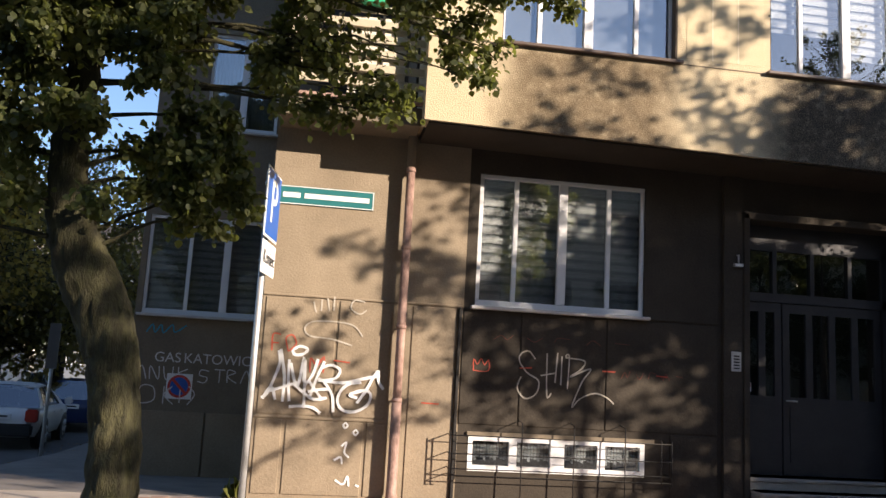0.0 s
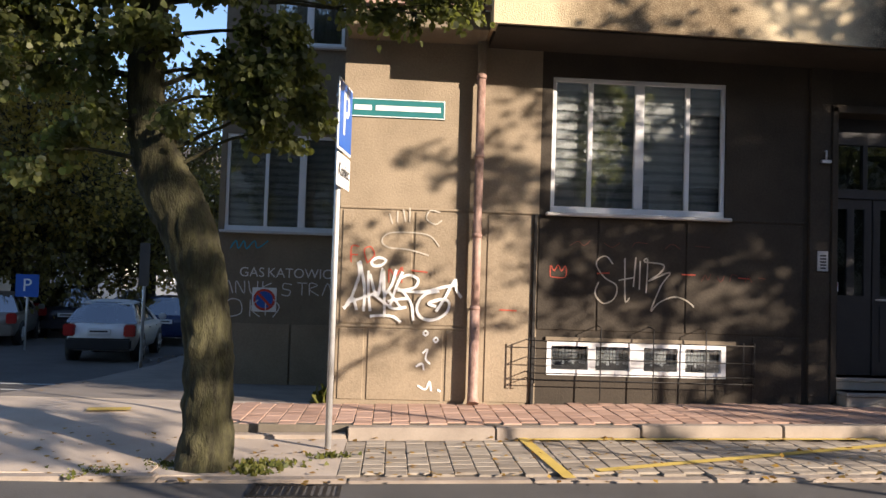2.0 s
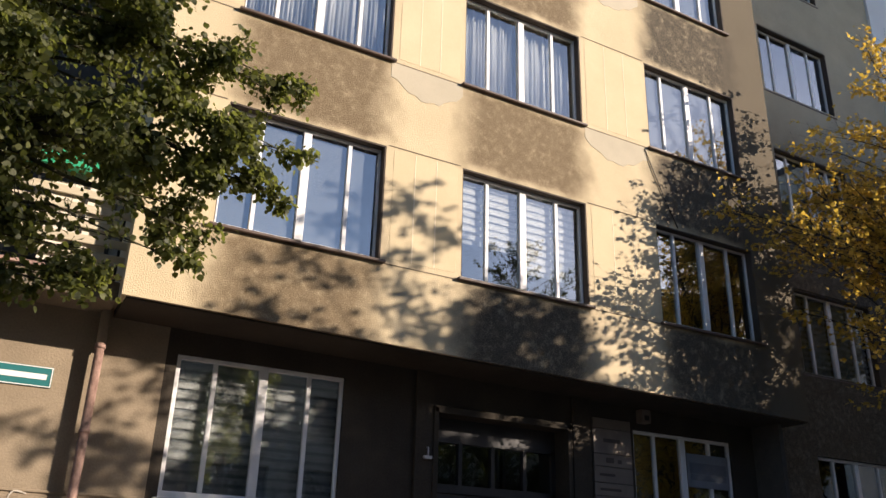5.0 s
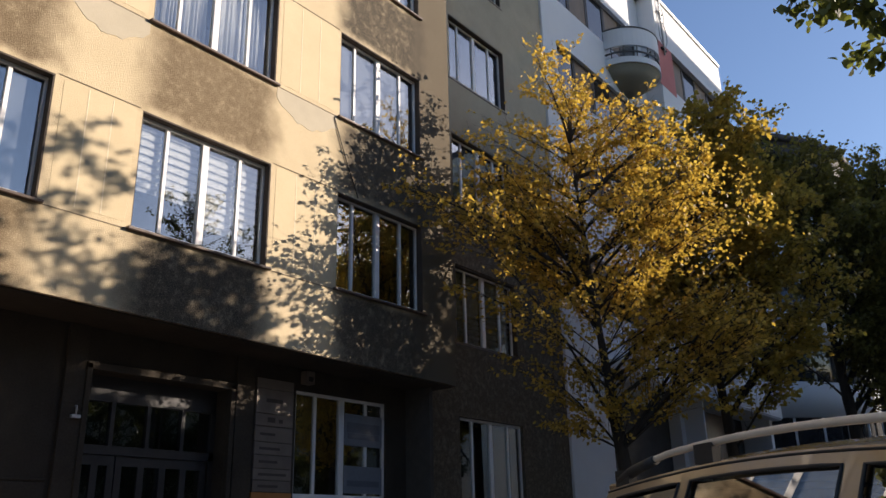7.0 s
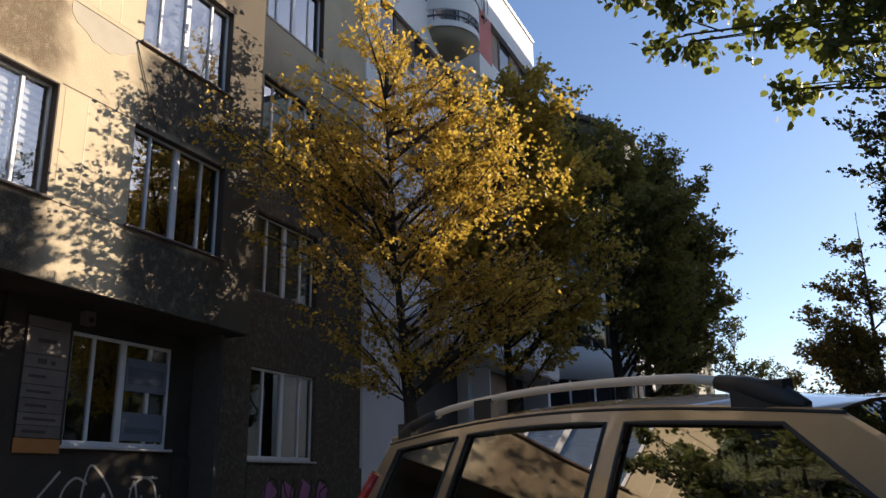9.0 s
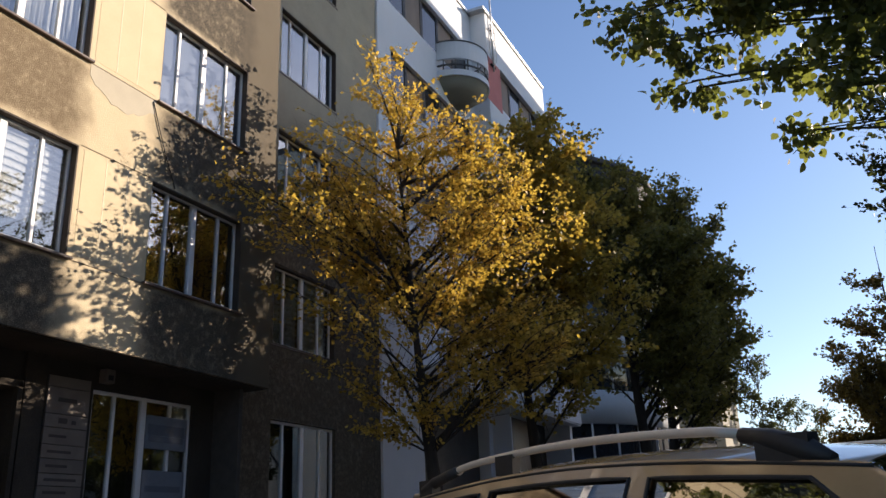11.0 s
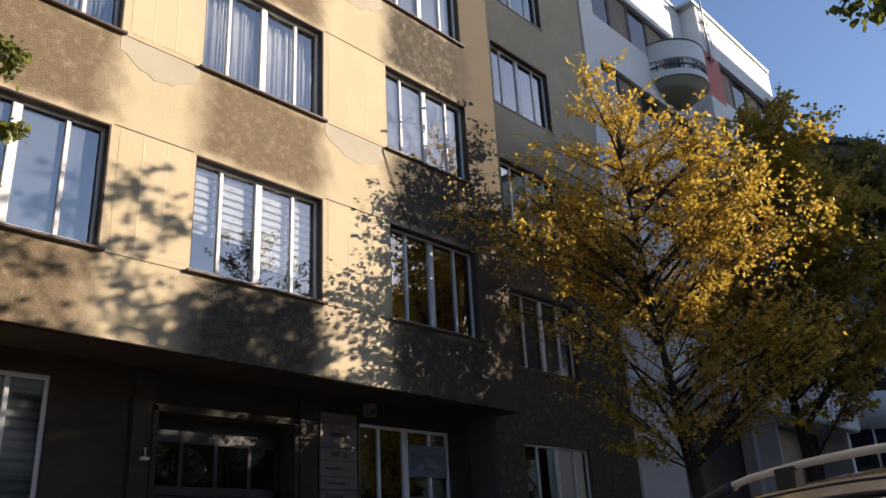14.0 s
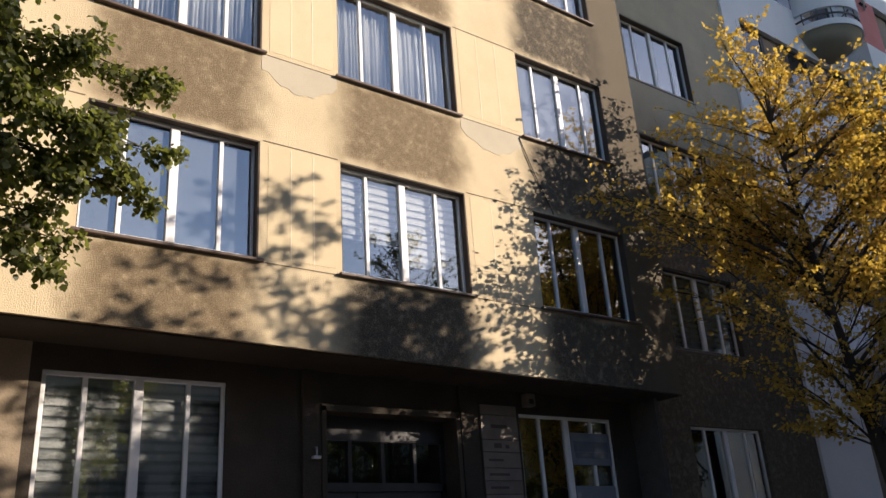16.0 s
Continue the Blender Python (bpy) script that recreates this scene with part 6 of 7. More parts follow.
spray_tree("rusty_tree", "tall dark tree with rusty leaves on the far side", B5, [B5, (*tree5, 5), (*tree5, 10), (*tree5, 15)], 0.26,
           [clump(r - 1.5, 41, z, q) for r, z, q in ((19.4, 3.6, 1.1), (19.9, 6.0, 1.0), (20.9, 9.2, 0.8), (20.7, 5.0, 1.6), (22.5, 5.0, 1.8), (21.0, 7.5, 1.4), (22.7, 8.0, 1.8), (21.9, 10.3, 1.2), (23.3, 11.0, 1.6), (22.9, 13.0, 1.1), (23.5, 14.6, 1.1), (24.2, 6.0, 2.0), (25.2, 10.0, 1.8))],
           M_LEAF_B, M_BARK_D, 0.16, 32000, 15, limbs=80, fork=0.15, reach=1.0)
for i, (r, f, h) in enumerate(((24.6, 66, 13.5), (28.6, 70, 10.0), (32.5, 74, 10.5))):
    p = ahead(r, f, slope(25) - 0.14)
    spray_tree("far_tree", "thin pale far tree closing the street", p, [p, (p[0], p[1], 3), (p[0], p[1], h * 0.95)], 0.2,
               [clump(r + dx, f, z, s_) for dx, z, s_ in ((0, h, 1.2), (-1.2, h * 0.82, 1.3), (1.3, h * 0.75, 1.4), (0, h * 0.6, 1.8), (-1.8, h * 0.45, 1.5), (1.8, h * 0.4, 1.7), (0, h * 0.25, 2.0))],
               M_LEAF_S, M_BARK_D, 0.17, 9000, 30 + i, limbs=50, sub=0.6)
# lime branches that hang into the view on the near side
NB = (6.9, -13.6, slope(7) - 0.05)
tree("lime_tree", "lime tree whose leafy branches hang over the street", NB, [NB, (6.9, -13.6, 2.2), (6.9, -13.5, 4.5), (6.8, -13.3, 7.5)], 0.2,
     [(5.35, -9.78, 4.68, 0.2), (5.45, -9.95, 4.5, 0.24), (5.6, -10.1, 4.27, 0.2), (5.5, -10.3, 4.58, 0.3), (5.6, -10.55, 4.62, 0.3), (5.7, -10.5, 4.28, 0.17), (5.75, -10.88, 4.08, 0.22), (5.8, -10.73, 3.86, 0.16), (5.75, -11.08, 4.22, 0.26), (5.7, -10.9, 4.65, 0.35),
      (5.8, -11.35, 4.6, 0.4), (5.6, -10.2, 5.1, 0.35), (6.0, -11.9, 5.0, 0.6), (6.4, -12.8, 5.6, 1.1), (6.9, -13.4, 7.0, 1.0)],
     M_LEAF_G, M_BARK, 0.052, 25000, 21, near=True, droop=0.8)
# trees out of view: they dapple the house front and stand in the panes
def street_tree(x, y, h, wide, low, n, limbs, seed, size=0.11):
    p = (x, y, slope(x) - 0.05)
    spray_tree("street_tree", "leafy street tree on the near side", p, [p, (x, y, 2.0), (x, y, h * 0.5), (x, y, h * 0.95)], 0.17,
               [(x + dx * wide, y + dy * wide, low + (h - low) * k, q * wide) for dx, dy, k, q in ((0, 0, 0.92, 0.55), (-0.5, 0.2, 0.78, 0.7), (0.5, 0.1, 0.76, 0.7), (0.1, -0.5, 0.62, 0.85), (-0.7, -0.1, 0.5, 0.8), (0.7, -0.2, 0.5, 0.8), (0, 0.4, 0.4, 0.8), (-0.5, 0, 0.22, 0.7), (0.5, 0, 0.22, 0.7))],
               M_LEAF_S, M_BARK_D, size, n, seed, limbs=limbs, fork=0.25, sub=0.5, clumps=0.8, droop=0.05)


for i, (x, y, h, wide, low, n, limbs) in enumerate((
        (20.9, -13.2, 12.9, 1.8, 6.2, 4700, 30), (24.9, -13.7, 11.0, 1.2, 6.2, 6000, 28), (16.8, -13.4, 9.0, 1.7, 6.8, 650, 10), (22.0, -22.0, 17.2, 2.4, 9.0, 9000, 40),
        (24.4, -14.6, 12.0, 1.1, 9.0, 12000, 34), (26.4, -14.6, 11.9, 1.5, 5.4, 24000, 44), (31.2, -15.3, 13.6, 1.3, 8.5, 14000, 30), (29.4, -15.2, 11.1, 2.0, 4.4, 28000, 42), (26.6, -17.2, 9.0, 2.7, 0.9, 26000, 36), (33.2, -15.8, 12.0, 2.4, 3.0, 34000, 44),
        (14.5, -20.0, 8.0, 2.2, 2.4, 9000, 22), (23.2, -24.8, 9.0, 2.5, 1.0, 15000, 36), (27.4, -25.4, 9.0, 2.5, 1.0, 15000, 36), (19.5, -22.0, 8.5, 2.3, 2.4, 9000, 22), (-5.0, -20.0, 9.0, 2.4, 2.6, 9000, 22), (2.0, -21.0, 9.5, 2.6, 2.6, 9000, 22), (9.0, -20.5, 9.0, 2.4, 2.4, 9000, 22))):
    street_tree(x, y, h, wide, low, n, limbs, 50 + i)
# dark trees across the side street
for i, (x, y, h, mt) in enumerate(((-11.5, 17.5, 8.5, M_LEAF_O), (-14.5, 13.5, 9.0, M_LEAF_D), (-8.8, 23.0, 8.0, M_LEAF_D), (-15.0, 21.0, 12.5, M_LEAF_Y), (-12.5, 22.0, 8.0, M_LEAF_D), (-12.6, 16.6, 4.8, M_LEAF_D), (-10.0, 20.0, 4.6, M_LEAF_D), (-7.4, 28.5, 5.2, M_LEAF_D))):
    p = (x, y, slope(x, y) - 0.165)
    tree("shade_tree", "dense shaded tree across the side street", p, [p, (x, y, 2.0), (x, y, 4.0), (x, y, h)], 0.22,
         [(x + dx * 1.25, y + dy, h * k, q * 1.3) for dx, dy, k, q in ((0, 0, 1.0, 1.7), (-1.9, 0.2, 0.85, 1.7), (1.8, 0, 0.82, 1.7), (0.2, -1.2, 0.66, 1.8), (-2.2, -0.5, 0.52, 1.6), (2.1, -0.6, 0.5, 1.6), (0.4, -1.6, 0.42, 1.5), (-1.0, 0.5, 0.36, 1.3), (1.4, -1.2, 0.33, 1.1))],
         mt, M_BARK_D, 0.17, 11000, 60 + i)


# ---- white modern building beyond ----
def block_window(parent, x0, x1, z0, z1, y, wood=True):
    bm = bmesh.new()
    for q in ((x0, x1, z0, z0 + 0.06), (x0, x1, z1 - 0.06, z1), (x0, x0 + 0.06, z0, z1), (x1 - 0.06, x1, z0, z1)):
        box(bm, q[0], q[1], y - 0.03, y + 0.03, q[2], q[3])
    wdw = part("window", bm, M_WB_D, parent)
    bm = bmesh.new()
    box(bm, x0 + 0.06, x1 - 0.06, y - 0.004, y + 0.004, z0 + 0.06, z1 - 0.06)
    part("pane", bm, M_WOODP if wood else M_DARKGLASS, wdw)


wb = thing("white_building", "white modern apartment house with dark window strips and round balcony", "building")
bm = bmesh.new()
wall_cells(bm, RIGHT, 26.5, -0.1, 0.3, -0.3, 20.9, [(19.97, 26.2, 17.45, 19.15), (20.0, 26.2, 14.2, 15.85), (20.0, 26.2, 10.9, 12.5), (20.0, 26.2, 7.6, 9.2), (21.5, 26.2, 0.1, 5.3)])
part("wall", bm, M_WB, wb)
bm = bmesh.new()
wall_cells(bm, 26.5, 33.3, -0.75, 0.3, -0.3, 20.9, [(27.8, 33.0, 17.2, 19.0), (26.6, 33.0, 13.9, 15.6), (26.6, 33.0, 10.6, 12.3), (26.6, 33.0, 7.4, 9.0), (26.6, 33.0, 0.1, 5.6)])
part("front_block", bm, M_WB, wb)
for y0, x0, x1, zz in ((0.05, 19.97, 26.2, ((17.45, 19.15), (14.2, 15.85), (10.9, 12.5), (7.6, 9.2))), (-0.55, 26.6, 33.0, ((17.2, 19.0), (13.9, 15.6), (10.6, 12.3), (7.4, 9.0)))):
    for z0, z1 in zz:
        n = 5
        for i in range(n):
            a = x0 + (x1 - x0) * i / n
            block_window(wb, a + 0.02, a + (x1 - x0) / n - 0.02, z0, z1, y0, i % 2 == 1)
bm = bmesh.new()
box(bm, RIGHT, 33.3, 0.32, 1.2, -0.2, 20.6)
part("core", bm, M_WB_D, wb)
bm = bmesh.new()
box(bm, 26.3, 27.8, -0.756, -0.75, 17.0, 18.95)
part("salmon_field", bm, M_PINK, wb, "salmon painted field")
bm = bmesh.new()
box(bm, 21.5, 33.6, -1.1, -0.1, 5.55, 6.2)
soften(bm, 0.05, 2)
part("parapet", bm, M_WB, wb)
bm = bmesh.new()
box(bm, 21.0, 26.5, -0.16, -0.1, 20.86, 20.98)
box(bm, 26.2, 33.25, -0.82, 0.3, 20.86, 20.98)
part("coping", bm, M_GALV, wb)
CX, CY, CR = 24.6, -0.1, 1.3


def half_round(z0, z1, r, thick, nm, mat, full=False):
    bm = bmesh.new()
    out, inn = [], []
    for q in range(25):
        a = math.pi + math.pi * q / 24
        out.append((CX + r * math.cos(a), CY + r * math.sin(a)))
        inn.append((CX + (r - thick) * math.cos(a), CY + (r - thick) * math.sin(a)))
    prof = out + (inn[::-1] if not full else [])
    extrude_profile(bm, prof, (lambda u, v: (u, v, z0), lambda u, v: (u, v, z1)))
    part(nm, bm, mat, wb)


half_round(16.5, 16.72, CR, 0.1, "balcony_slab", M_WB, True)
half_round(17.15, 17.82, CR, 0.1, "balcony_parapet", M_WB)
half_round(17.82, 17.87, CR + 0.02, 0.14, "balcony_cap", M_WB_D)
half_round(16.9, 16.95, CR - 0.02, 0.05, "balcony_rail", M_WB_D)
for q in range(9):
    a = math.pi + math.pi * (q + 0.5) / 9
    bm = bmesh.new()
    tube(bm, [(CX + (CR - 0.05) * math.cos(a), CY + (CR - 0.05) * math.sin(a), 16.7), (CX + (CR - 0.05) * math.cos(a), CY + (CR - 0.05) * math.sin(a), 17.2)], 0.02, 6)
    part("baluster", bm, M_WB_D, wb)
# the white bowl is coloured grey to hold the shade underneath
bm = bmesh.new()
tube(bm, [(CX, CY - 0.02, 15.95), (CX, CY - 0.02, 16.2), (CX, CY - 0.02, 16.5)], [0.3, 0.85, CR - 0.06], 32)
part("balcony_corbel", bm, M_TERRACE, wb, "bowl under the balcony, greyed for its underside shade")
ant = thing("roof_mast", "thin steel mast with cable loops on the parapet", "mast")
bm = bmesh.new()
tube(bm, [(26.9, -0.84, 18.4), (26.9, -0.84, 23.5)], 0.035, 6)
part("mast", bm, M_GALV, ant)
for z, r in ((20.1, 0.28), (19.3, 0.35)):
    bm = bmesh.new()
    tube(bm, [(26.9 + r * math.cos(a / 8 * math.pi), -0.86, z + r * 1.6 * math.sin(a / 8 * math.pi)) for a in range(17)], 0.018, 5, False)
    part("cable_loop", bm, M_GALV, ant)
for z in (18.6, 20.2):
    bm = bmesh.new()
    box(bm, 26.7, 27.1, -0.86, -0.78, z, z + 0.05)
    part("bracket", bm, M_IRON, ant)
lan = thing("wall_lantern", "small black wall lantern on the white house", "lamp")
bm = bmesh.new()
tube(bm, [(19.5, -0.1, 4.35), (19.5, -0.28, 4.42), (19.5, -0.28, 4.3)], 0.015, 6)
part("arm", bm, M_IRON, lan)
bm = bmesh.new()
tube(bm, [(19.5, -0.28, 4.32), (19.5, -0.28, 4.26), (19.5, -0.28, 3.98), (19.5, -0.28, 3.94)], [0.03, 0.11, 0.08, 0.03], 6)
part("shade", bm, M_IRON, lan)

# round corner building behind the trees
rb = thing("round_building", "white rounded corner house with window bands behind trees", "building")
RX, RY, RR = 45.0, 6.2, 9.0


def ring_band(z0, z1, r, nm, mat):
    bm = bmesh.new()
    tube(bm, [(RX, RY, z0), (RX, RY, z1)], r, 48)
    part(nm, bm, mat, rb)


ring_band(-0.3, 19.0, RR - 0.25, "core", M_DARKGLASS)
for k in range(6):
    ring_band(-0.3 if k == 0 else 1.2 + 3.3 * k - 1.55, 1.2 + 3.3 * k if k < 5 else 19.0, RR, "wall_band", M_WB)
ring_band(16.6, 19.6, RR + 0.1, "dark_attic", M_ROOF)
ring_band(19.6, 19.9, RR + 0.3, "roof_edge", M_ROOF)
for k in range(5):
    for q in range(20):
        a = math.pi * (0.9 + 0.95 * q / 19)
        bm = bmesh.new()
        x, y = RX + (RR - 0.1) * math.cos(a), RY + (RR - 0.1) * math.sin(a)
        tube(bm, [(x, y, 1.2 + 3.3 * k), (x, y, 2.95 + 3.3 * k)], 0.06, 4)
        part("mullion", bm, M_WHITE, rb)
gb = thing("brown_building", "narrow brown house end past the trees", "building")
bm = bmesh.new()
box(bm, 62, 72, -3.0, 8, -0.3, 16)
part("wall", bm, M_TERRACE, gb)
for k in range(4):
    bm = bmesh.new()
    box(bm, 61.96, 62.0, -2.4, -1.2, 2.2 + 3.3 * k, 3.9 + 3.3 * k)
    part("window", bm, M_DARKGLASS, gb)

# tall house across the street, whose shade falls on the far half of the front
ob_ = thing("opposite_house", "tall rendered house across the street", "building")
bm = bmesh.new()
box(bm, 49.8, 70.0, -29.0, -24.0, -0.3, 31.0)
part("wall", bm, M_FAR, ob_)
bm = bmesh.new()
box(bm, 49.7, 70.3, -29.2, -23.8, 31.0, 31.5)
part("roof", bm, M_ROOF, ob_)

# unseen row added behind the standpoint to block low sky and its reflections
tr_ = thing("terrace_house", "unseen rendered terrace added across the street behind trees", "building")
bm = bmesh.new()
wall_cells(bm, -32, 23.5, -27.0, -26.6, -0.5, 15.5, [(-30 + 3.4 * i, -28.4 + 3.4 * i, 1.2 + 3.4 * k, 2.9 + 3.4 * k) for i in range(16) for k in range(4)])
part("wall", bm, M_TERRACE, tr_)
bm = bmesh.new()
box(bm, -32, 23.5, -27.6, -27.3, -0.5, 15.5)
part("dark_rooms", bm, M_DARKGLASS, tr_)
bm = bmesh.new()
box(bm, -32.3, 23.8, -36.0, -26.3, 15.5, 15.9)
part("roof", bm, M_ROOF, tr_)

# unseen block added to darken what the door panes mirror
lo_ = thing("low_house", "unseen low dark house added across the street", "building")
bm = bmesh.new()
box(bm, 24.0, 48.5, -33.0, -27.0, -0.3, 8.6)
part("wall", bm, M_TERRACE, lo_)
bm = bmesh.new()
box(bm, 23.85, 48.7, -33.2, -26.7, 8.6, 8.9)
part("roof", bm, M_ROOF, lo_)

# houses of the side street
fb = thing("cream_house", "cream rendered house with pitched roof across the side street", "building")
bm = bmesh.new()
box(bm, -24, -15, 17, 40, -1, 10.5)
part("wall", bm, M_FAR, fb)
bm = bmesh.new()
extrude_profile(bm, [(-24.6, 10.5), (-14.5, 10.5), (-19.5, 14.5)], (lambda u, v: (u, 16.6, v), lambda u, v: (u, 40.4, v)))
part("roof", bm, M_ROOF, fb)
for k in range(3):
    for q in range(5):
        bm = bmesh.new()
        box(bm, -15.0, -14.95, 18.4 + q * 4, 19.7 + q * 4, 1.2 + 3.1 * k, 3.0 + 3.1 * k)
        part("window", bm, M_DARKGLASS, fb)
gh = thing("grey_house", "blue-grey house with white windows closing the side street", "building")
bm = bmesh.new()
box(bm, -16, 2.5, 46, 56, -1, 7.5)
part("wall", bm, M_FAR_G, gh)
bm = bmesh.new()
extrude_profile(bm, [(45.4, 7.5), (56.6, 7.5), (51, 11.0)], (lambda u, v: (-16.6, u, v), lambda u, v: (3.1, u, v)))
part("roof", bm, M_ROOF, gh)
for k in range(2):
    for q in range(8):
        bm = bmesh.new()
        x = -15 + q * 2.2
        box(bm, x, x + 1.2, 45.93, 46.0, 1.0 + 3.1 * k, 2.7 + 3.1 * k)
        wn_ = part("window_frame", bm, M_WHITE, gh)
        for a in (0.08, 0.64):
            for c in (0.08, 0.9):
                bm = bmesh.new()
                box(bm, x + a, x + a + 0.48, 45.915, 45.93, 1.0 + 3.1 * k + c, 1.0 + 3.1 * k + c + 0.7)
                part("pane", bm, M_DARKGLASS, wn_)
# small signs and post in the side street
for nm, lab, x, y, h, w in (("parking_sign", "blue parking sign on a post across the street", -8.9, 12.2, 2.0, 0.6), ("parking_sign", "small dark parking sign down the side street", -7.6, 24.0, 2.4, 0.6)):
    z = slope(-5, y) - 0.16
    s = thing(nm, lab, "road sign", at=(x, y, z))
    bm = bmesh.new()
    tube(bm, [(0, 0, 0), (0, 0, h)], 0.03, 8)
    part("post", bm, M_GALV, s)
    bm = bmesh.new()
    box(bm, -w / 2, w / 2, -0.05, -0.035, h - w, h)
    pn = part("sign_panel", bm, M_BLUE, s)
    o = new("letter", text_mesh("P", w * 0.8, M_SIGN_W, "letter"))
    o.parent = pn
    o.matrix_basis = pose(0, -0.054, h - w / 2, 90, 0, 0)
s = thing("signal_post", "grey post with an upright dark panel at the kerb", "post", at=(-4.4, 7.2, slope(-4, 7.2) - 0.165))
bm = bmesh.new()
tube(bm, [(0, 0, 0), (0, 0, 2.75)], 0.035, 10)
part("post", bm, M_GALV, s)
bm = bmesh.new()
box(bm, -0.105, 0.105, -0.06, -0.035, 1.85, 2.75)
part("panel", bm, M_WB_D, s)

# ---- road paint ----
def painted(name, label, pts, w, lift, mat):
    bm = bmesh.new()
    for (x0, y0), (x1, y1) in zip(pts, pts[1:]):
        n = max(2, int(math.hypot(x1 - x0, y1 - y0) / 0.4))
        d = Vector((x1 - x0, y1 - y0)).normalized()
        nx, ny = -d.y * w / 2, d.x * w / 2
        prev = None
        for i in range(n + 1):
            x, y = x0 + (x1 - x0) * i / n, y0 + (y1 - y0) * i / n
            a = bm.verts.new((x + nx, y + ny, slope(x, y) + lift))
            b = bm.verts.new((x - nx, y - ny, slope(x, y) + lift))
            if prev:
                bm.faces.new((prev[0], a, b, prev[1]))
            prev = (a, b)
    return tagged(part(name, bm, mat), label, "road marking", kind="structure")


painted("road_marking", "worn yellow bay line across the parking strip", [(2.18, -1.72), (2.30, -3.50)], 0.11, -0.118, M_YELLOW)
painted("road_marking", "worn yellow bay diagonal on the parking strip", [(2.6, -3.22), (6.2, -2.0), (9.5, -1.8)], 0.11, -0.1185, M_YELLOW)
painted("road_marking", "faint yellow line along the kerb", [(2.2, -1.78), (6.0, -1.78)], 0.09, -0.119, M_YELLOW)
painted("road_marking", "worn yellow patch on the corner paving", [(-2.6, -0.85), (-2.15, -0.75)], 0.22, 0.0, M_YELLOW)
for k in range(4):
    painted("road_marking", "pale dashed line across the side street", [(-10.5, 0.8 + 1.3 * k), (-4.6, 0.6 + 1.3 * k)], 0.1, -0.155, M_WPAINT)
painted("road_marking", "yellow line in the side street", [(-5.1, 0.6), (-6.4, 4.5)], 0.14, -0.154, M_YELLOW)

# drain grate in the road
dg = thing("drain_grate", "dark iron drain grate at the road edge", "drain", at=(0.05, -3.72, slope(0) - 0.16))
for k in range(11):
    bm = bmesh.new()
    box(bm, -0.32 + k * 0.06, -0.29 + k * 0.06, -0.16, 0.16, 0, 0.02)
    part("bar", bm, M_IRON, dg)
bm = bmesh.new()
for q in ((-0.36, 0.36, -0.2, -0.16), (-0.36, 0.36, 0.16, 0.2), (-0.36, -0.33, -0.16, 0.16), (0.33, 0.36, -0.16, 0.16)):
    box(bm, q[0], q[1], q[2], q[3], 0, 0.025)
part("frame", bm, M_IRON, dg)


# weeds and fallen leaves
def weeds(x, y, r, n, h, seed, z):
    rng = np.random.default_rng(seed)
    pos = np.stack([x + rng.normal(size=n) * r, y + rng.normal(size=n) * r * 0.6, np.full(n, z)], 1)
    ax = rng.normal(size=(n, 3)) * 0.5 + np.array([0, 0, 1.0])
    ob = new("weeds", leaves_mesh("weeds", pos, ax, rng.normal(size=(n, 3)), h * 0.55 * (0.5 + rng.random(n)), M_GRASS))
    tagged(ob, "tuft of green weeds in the paving", "weeds", kind="stuff")


for i, (x, y, r, n, h) in enumerate(((-1.15, -3.0, 0.12, 60, 0.08), (-0.25, -2.95, 0.18, 90, 0.09), (-1.6, -3.3, 0.14, 70, 0.07), (-0.35, -3.25, 0.08, 50, 0.09), (0.25, -2.6, 0.10, 40, 0.09))):
    weeds(x, y, r, n * 2, h, 70 + i, slope(x, y) - 0.14)
weeds(0.0, 0.2, 0.06, 60, 0.35, 80, slope(0, 0.2) - 0.02)
rng = np.random.default_rng(3)
n = 420
lx, ly = rng.uniform(-4, 8, n), rng.uniform(-3.7, -1.7, n)
extra = 260
lx = np.concatenate([lx, rng.uniform(-5.0, -4.0, extra)])
ly = np.concatenate([ly, rng.uniform(1.0, 12, extra)])
lz = np.array([slope(a, b) + (-0.02 - corner_fall(b) if a < -1.2 else -0.118) if a > -4.3 else slope(a, b) - 0.158 for a, b in zip(lx, ly)])
nn_ = len(lx)
tagged(new("fallen_leaves", leaves_mesh("fallen_leaves", np.stack([lx, ly, lz + 0.004], 1), np.stack([rng.normal(size=nn_), rng.normal(size=nn_), rng.normal(size=nn_) * 0.12], 1),
                                        np.stack([rng.normal(size=nn_) * 0.2, rng.normal(size=nn_) * 0.2, np.ones(nn_)], 1), 0.04 + 0.04 * rng.random(nn_), M_FALLEN)), "scattered dry leaves on the paving", "leaves", kind="stuff")


# ---- scored panels between the windows, one piece each ----
wall_bay = bpy.data.objects["wall_bay"]
for k in (1, 2, 3):
    z0, z1 = SILLS[k] + 0.0, TOPS[k] - 0.0
    for a, b in ((5.14, 6.20), (8.72, 10.04), (1.92, 2.66)):
        n = 3
        w = (b - a) / n
        for i in range(n):
            bm = bmesh.new()
            box(bm, a + i * w + 0.001, a + (i + 1) * w - 0.001, -0.9535, -0.95, z0 + 0.05, z1 - 0.03)
            soften(bm, 0.0015, 1)
            part("render_panel", bm, M_PIER, wall_bay)
            if i:
                bm = bmesh.new()
                box(bm, a + i * w - 0.008, a + i * w + 0.008, -0.9565, -0.9536, z0 + 0.05, z1 - 0.03)
                soften(bm, 0.001, 1)
                part("joint_bead", bm, M_BEAD, wall_bay, "pale raised joint between the panels")


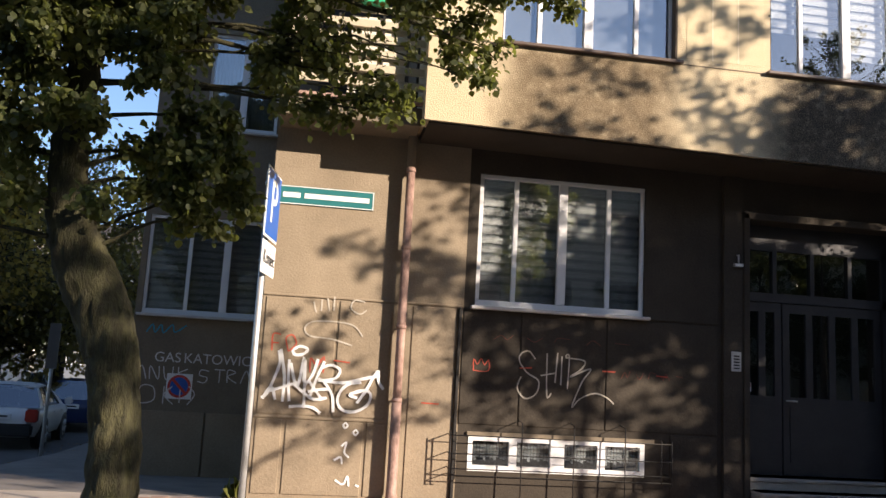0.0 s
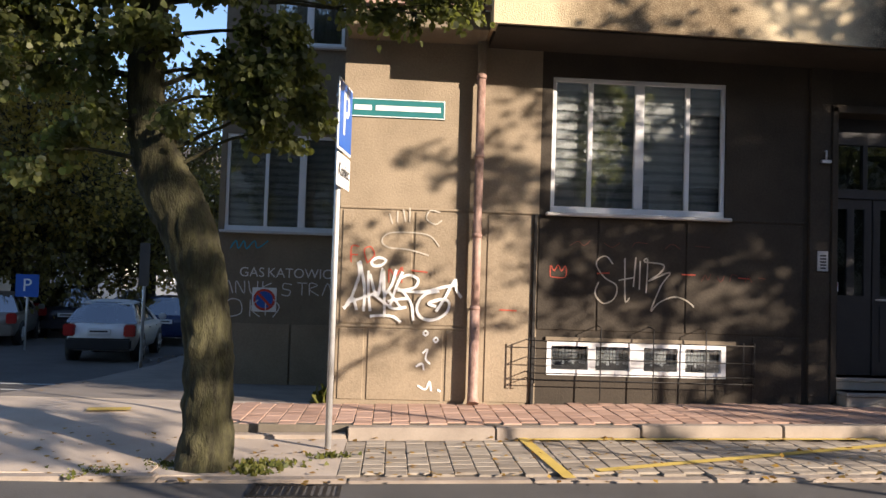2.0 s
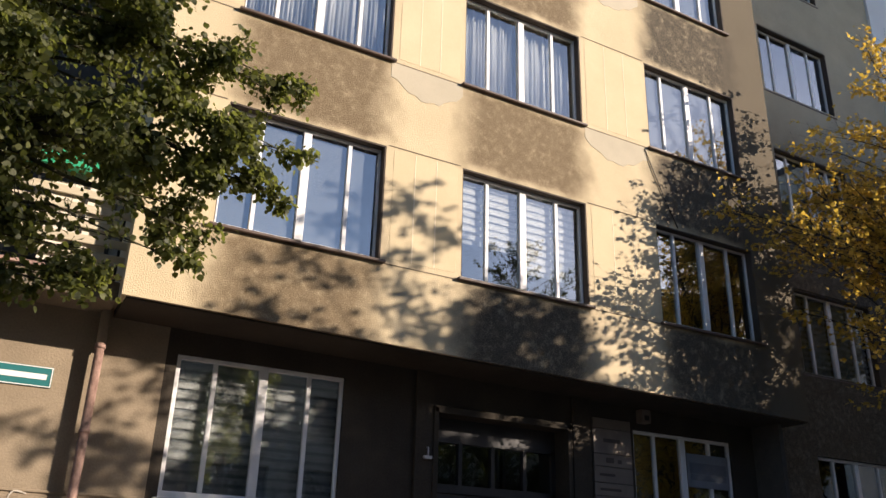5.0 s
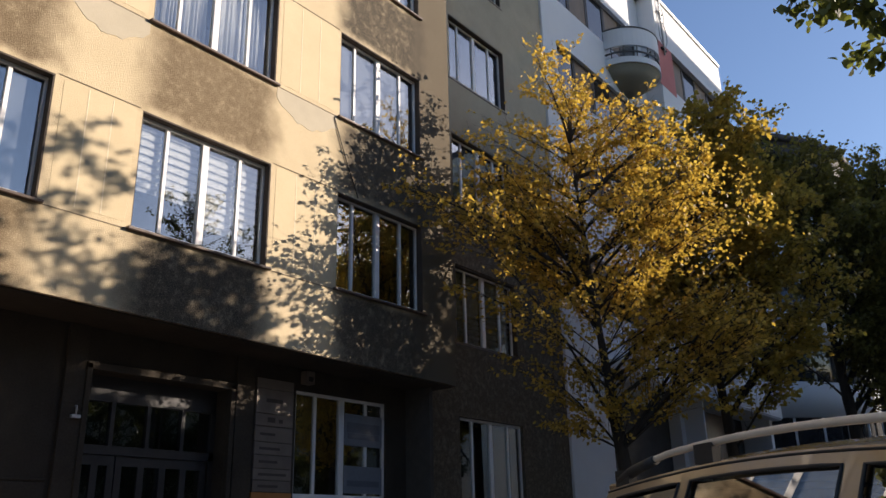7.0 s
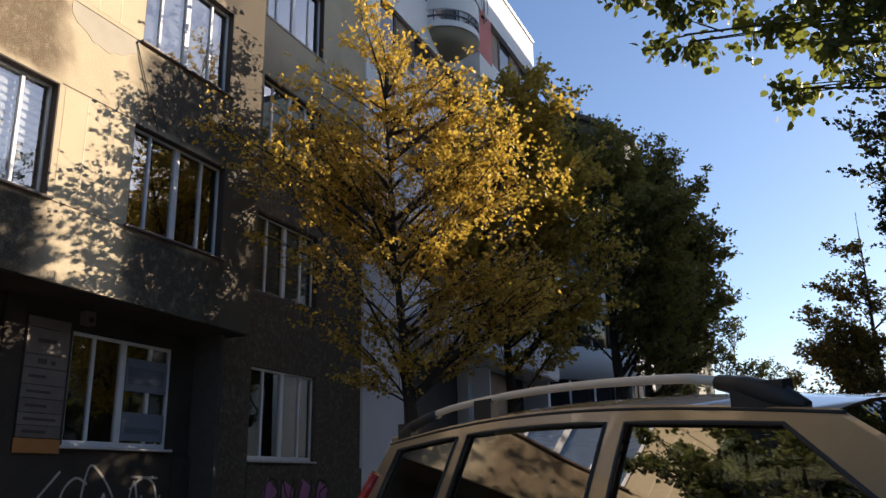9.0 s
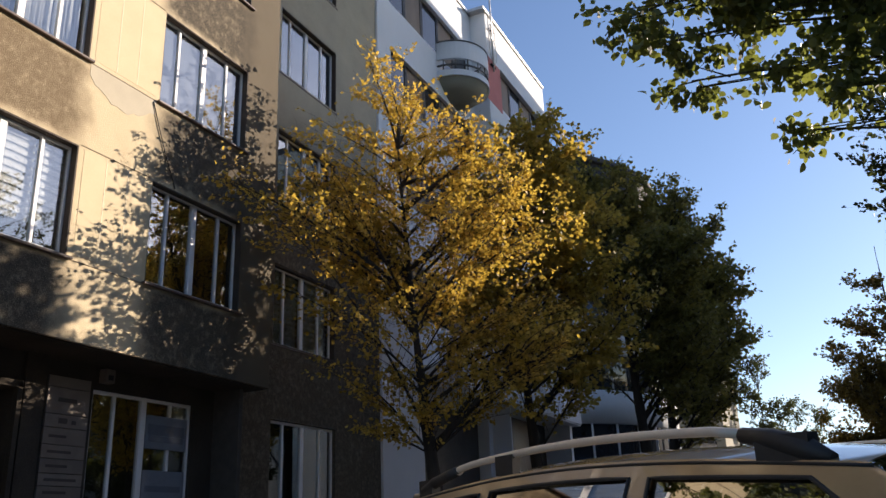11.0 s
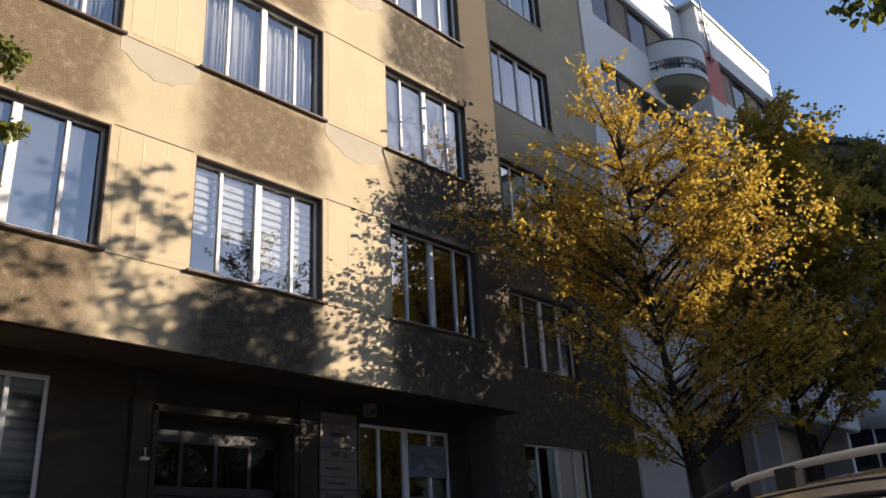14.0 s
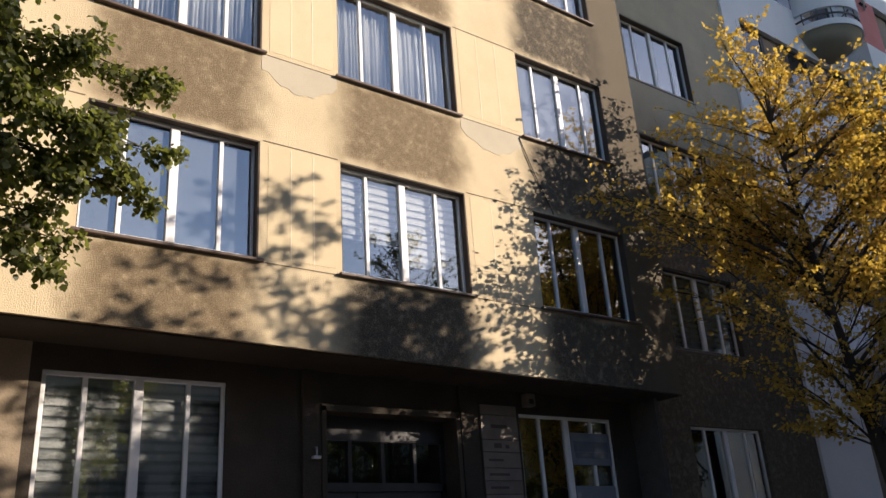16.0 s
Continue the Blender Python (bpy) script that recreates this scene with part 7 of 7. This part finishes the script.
# ---- paving stones ----
def stone(w, d, mat, name):
    bm = bmesh.new()
    box(bm, -w / 2 + 0.004, w / 2 - 0.004, -d / 2 + 0.004, d / 2 - 0.004, -0.03, 0)
    top = [e for e in bm.edges if all(v.co.z > -0.001 for v in e.verts)]
    bmesh.ops.bevel(bm, geom=top, offset=0.006, segments=1, affect="EDGES")
    return mesh_of(name, bm, mat)


def lay(parent, mesh, joined_mat, x0, x1, y0, y1, w, d, lift, near, skew=0.0, seed=1):
    """Rows of stones: those by the corner single, the rest joined."""
    random.seed(seed)
    src = [v.co.copy() for v in mesh.vertices]
    polys = [tuple(p.vertices) for p in mesh.polygons]
    verts, faces, singles = [], [], 0
    ny = int((y1 - y0) / d)
    i = 0
    x = x0
    while x < x1:
        for j in range(-1, ny):
            y = y0 + (j + 0.5 + (0.5 if i % 2 else 0)) * d
            if y - d / 2 < y0 - 0.02 or y + d / 2 > y1 + 0.02:
                continue
            px = x + skew * (y - y0)
            m = pose(px, y, slope(px, y) + lift + random.uniform(-0.003, 0.003), random.uniform(-0.6, 0.6), random.uniform(-0.6, 0.6) - 1.15, random.uniform(-1, 1))
            if near[0] < px < near[1] and singles < 300:
                ob = new(mesh.name, mesh)
                ob.parent = parent
                ob.matrix_basis = m
                singles += 1
            else:
                o = len(verts)
                verts += [tuple(m @ c) for c in src]
                faces += [tuple(o + q for q in p) for p in polys]
        x += w
        i += 1
    me = bpy.data.meshes.new("paving_stones")
    me.from_pydata(verts, [], faces)
    me.materials.append(joined_mat)
    ob = new("paving_stones", me)
    ob.parent = parent
    tagged(ob, kind="stuff")


lay(pavement, stone(0.20, 0.21, M_PAVER_R, "paving_stone"), M_PAVER_RI, -1.1, 18.0, -1.56, -0.0, 0.20, 0.21, 0.0, (0.1, 7.5), 0.0, 1)
lay(parking, stone(0.20, 0.165, M_PAVER_G, "paving_stone"), M_PAVER_GI, 0.45, 18.0, -3.34, -1.72, 0.20, 0.162, -0.128, (0.4, 6.5), 0.0, 2)
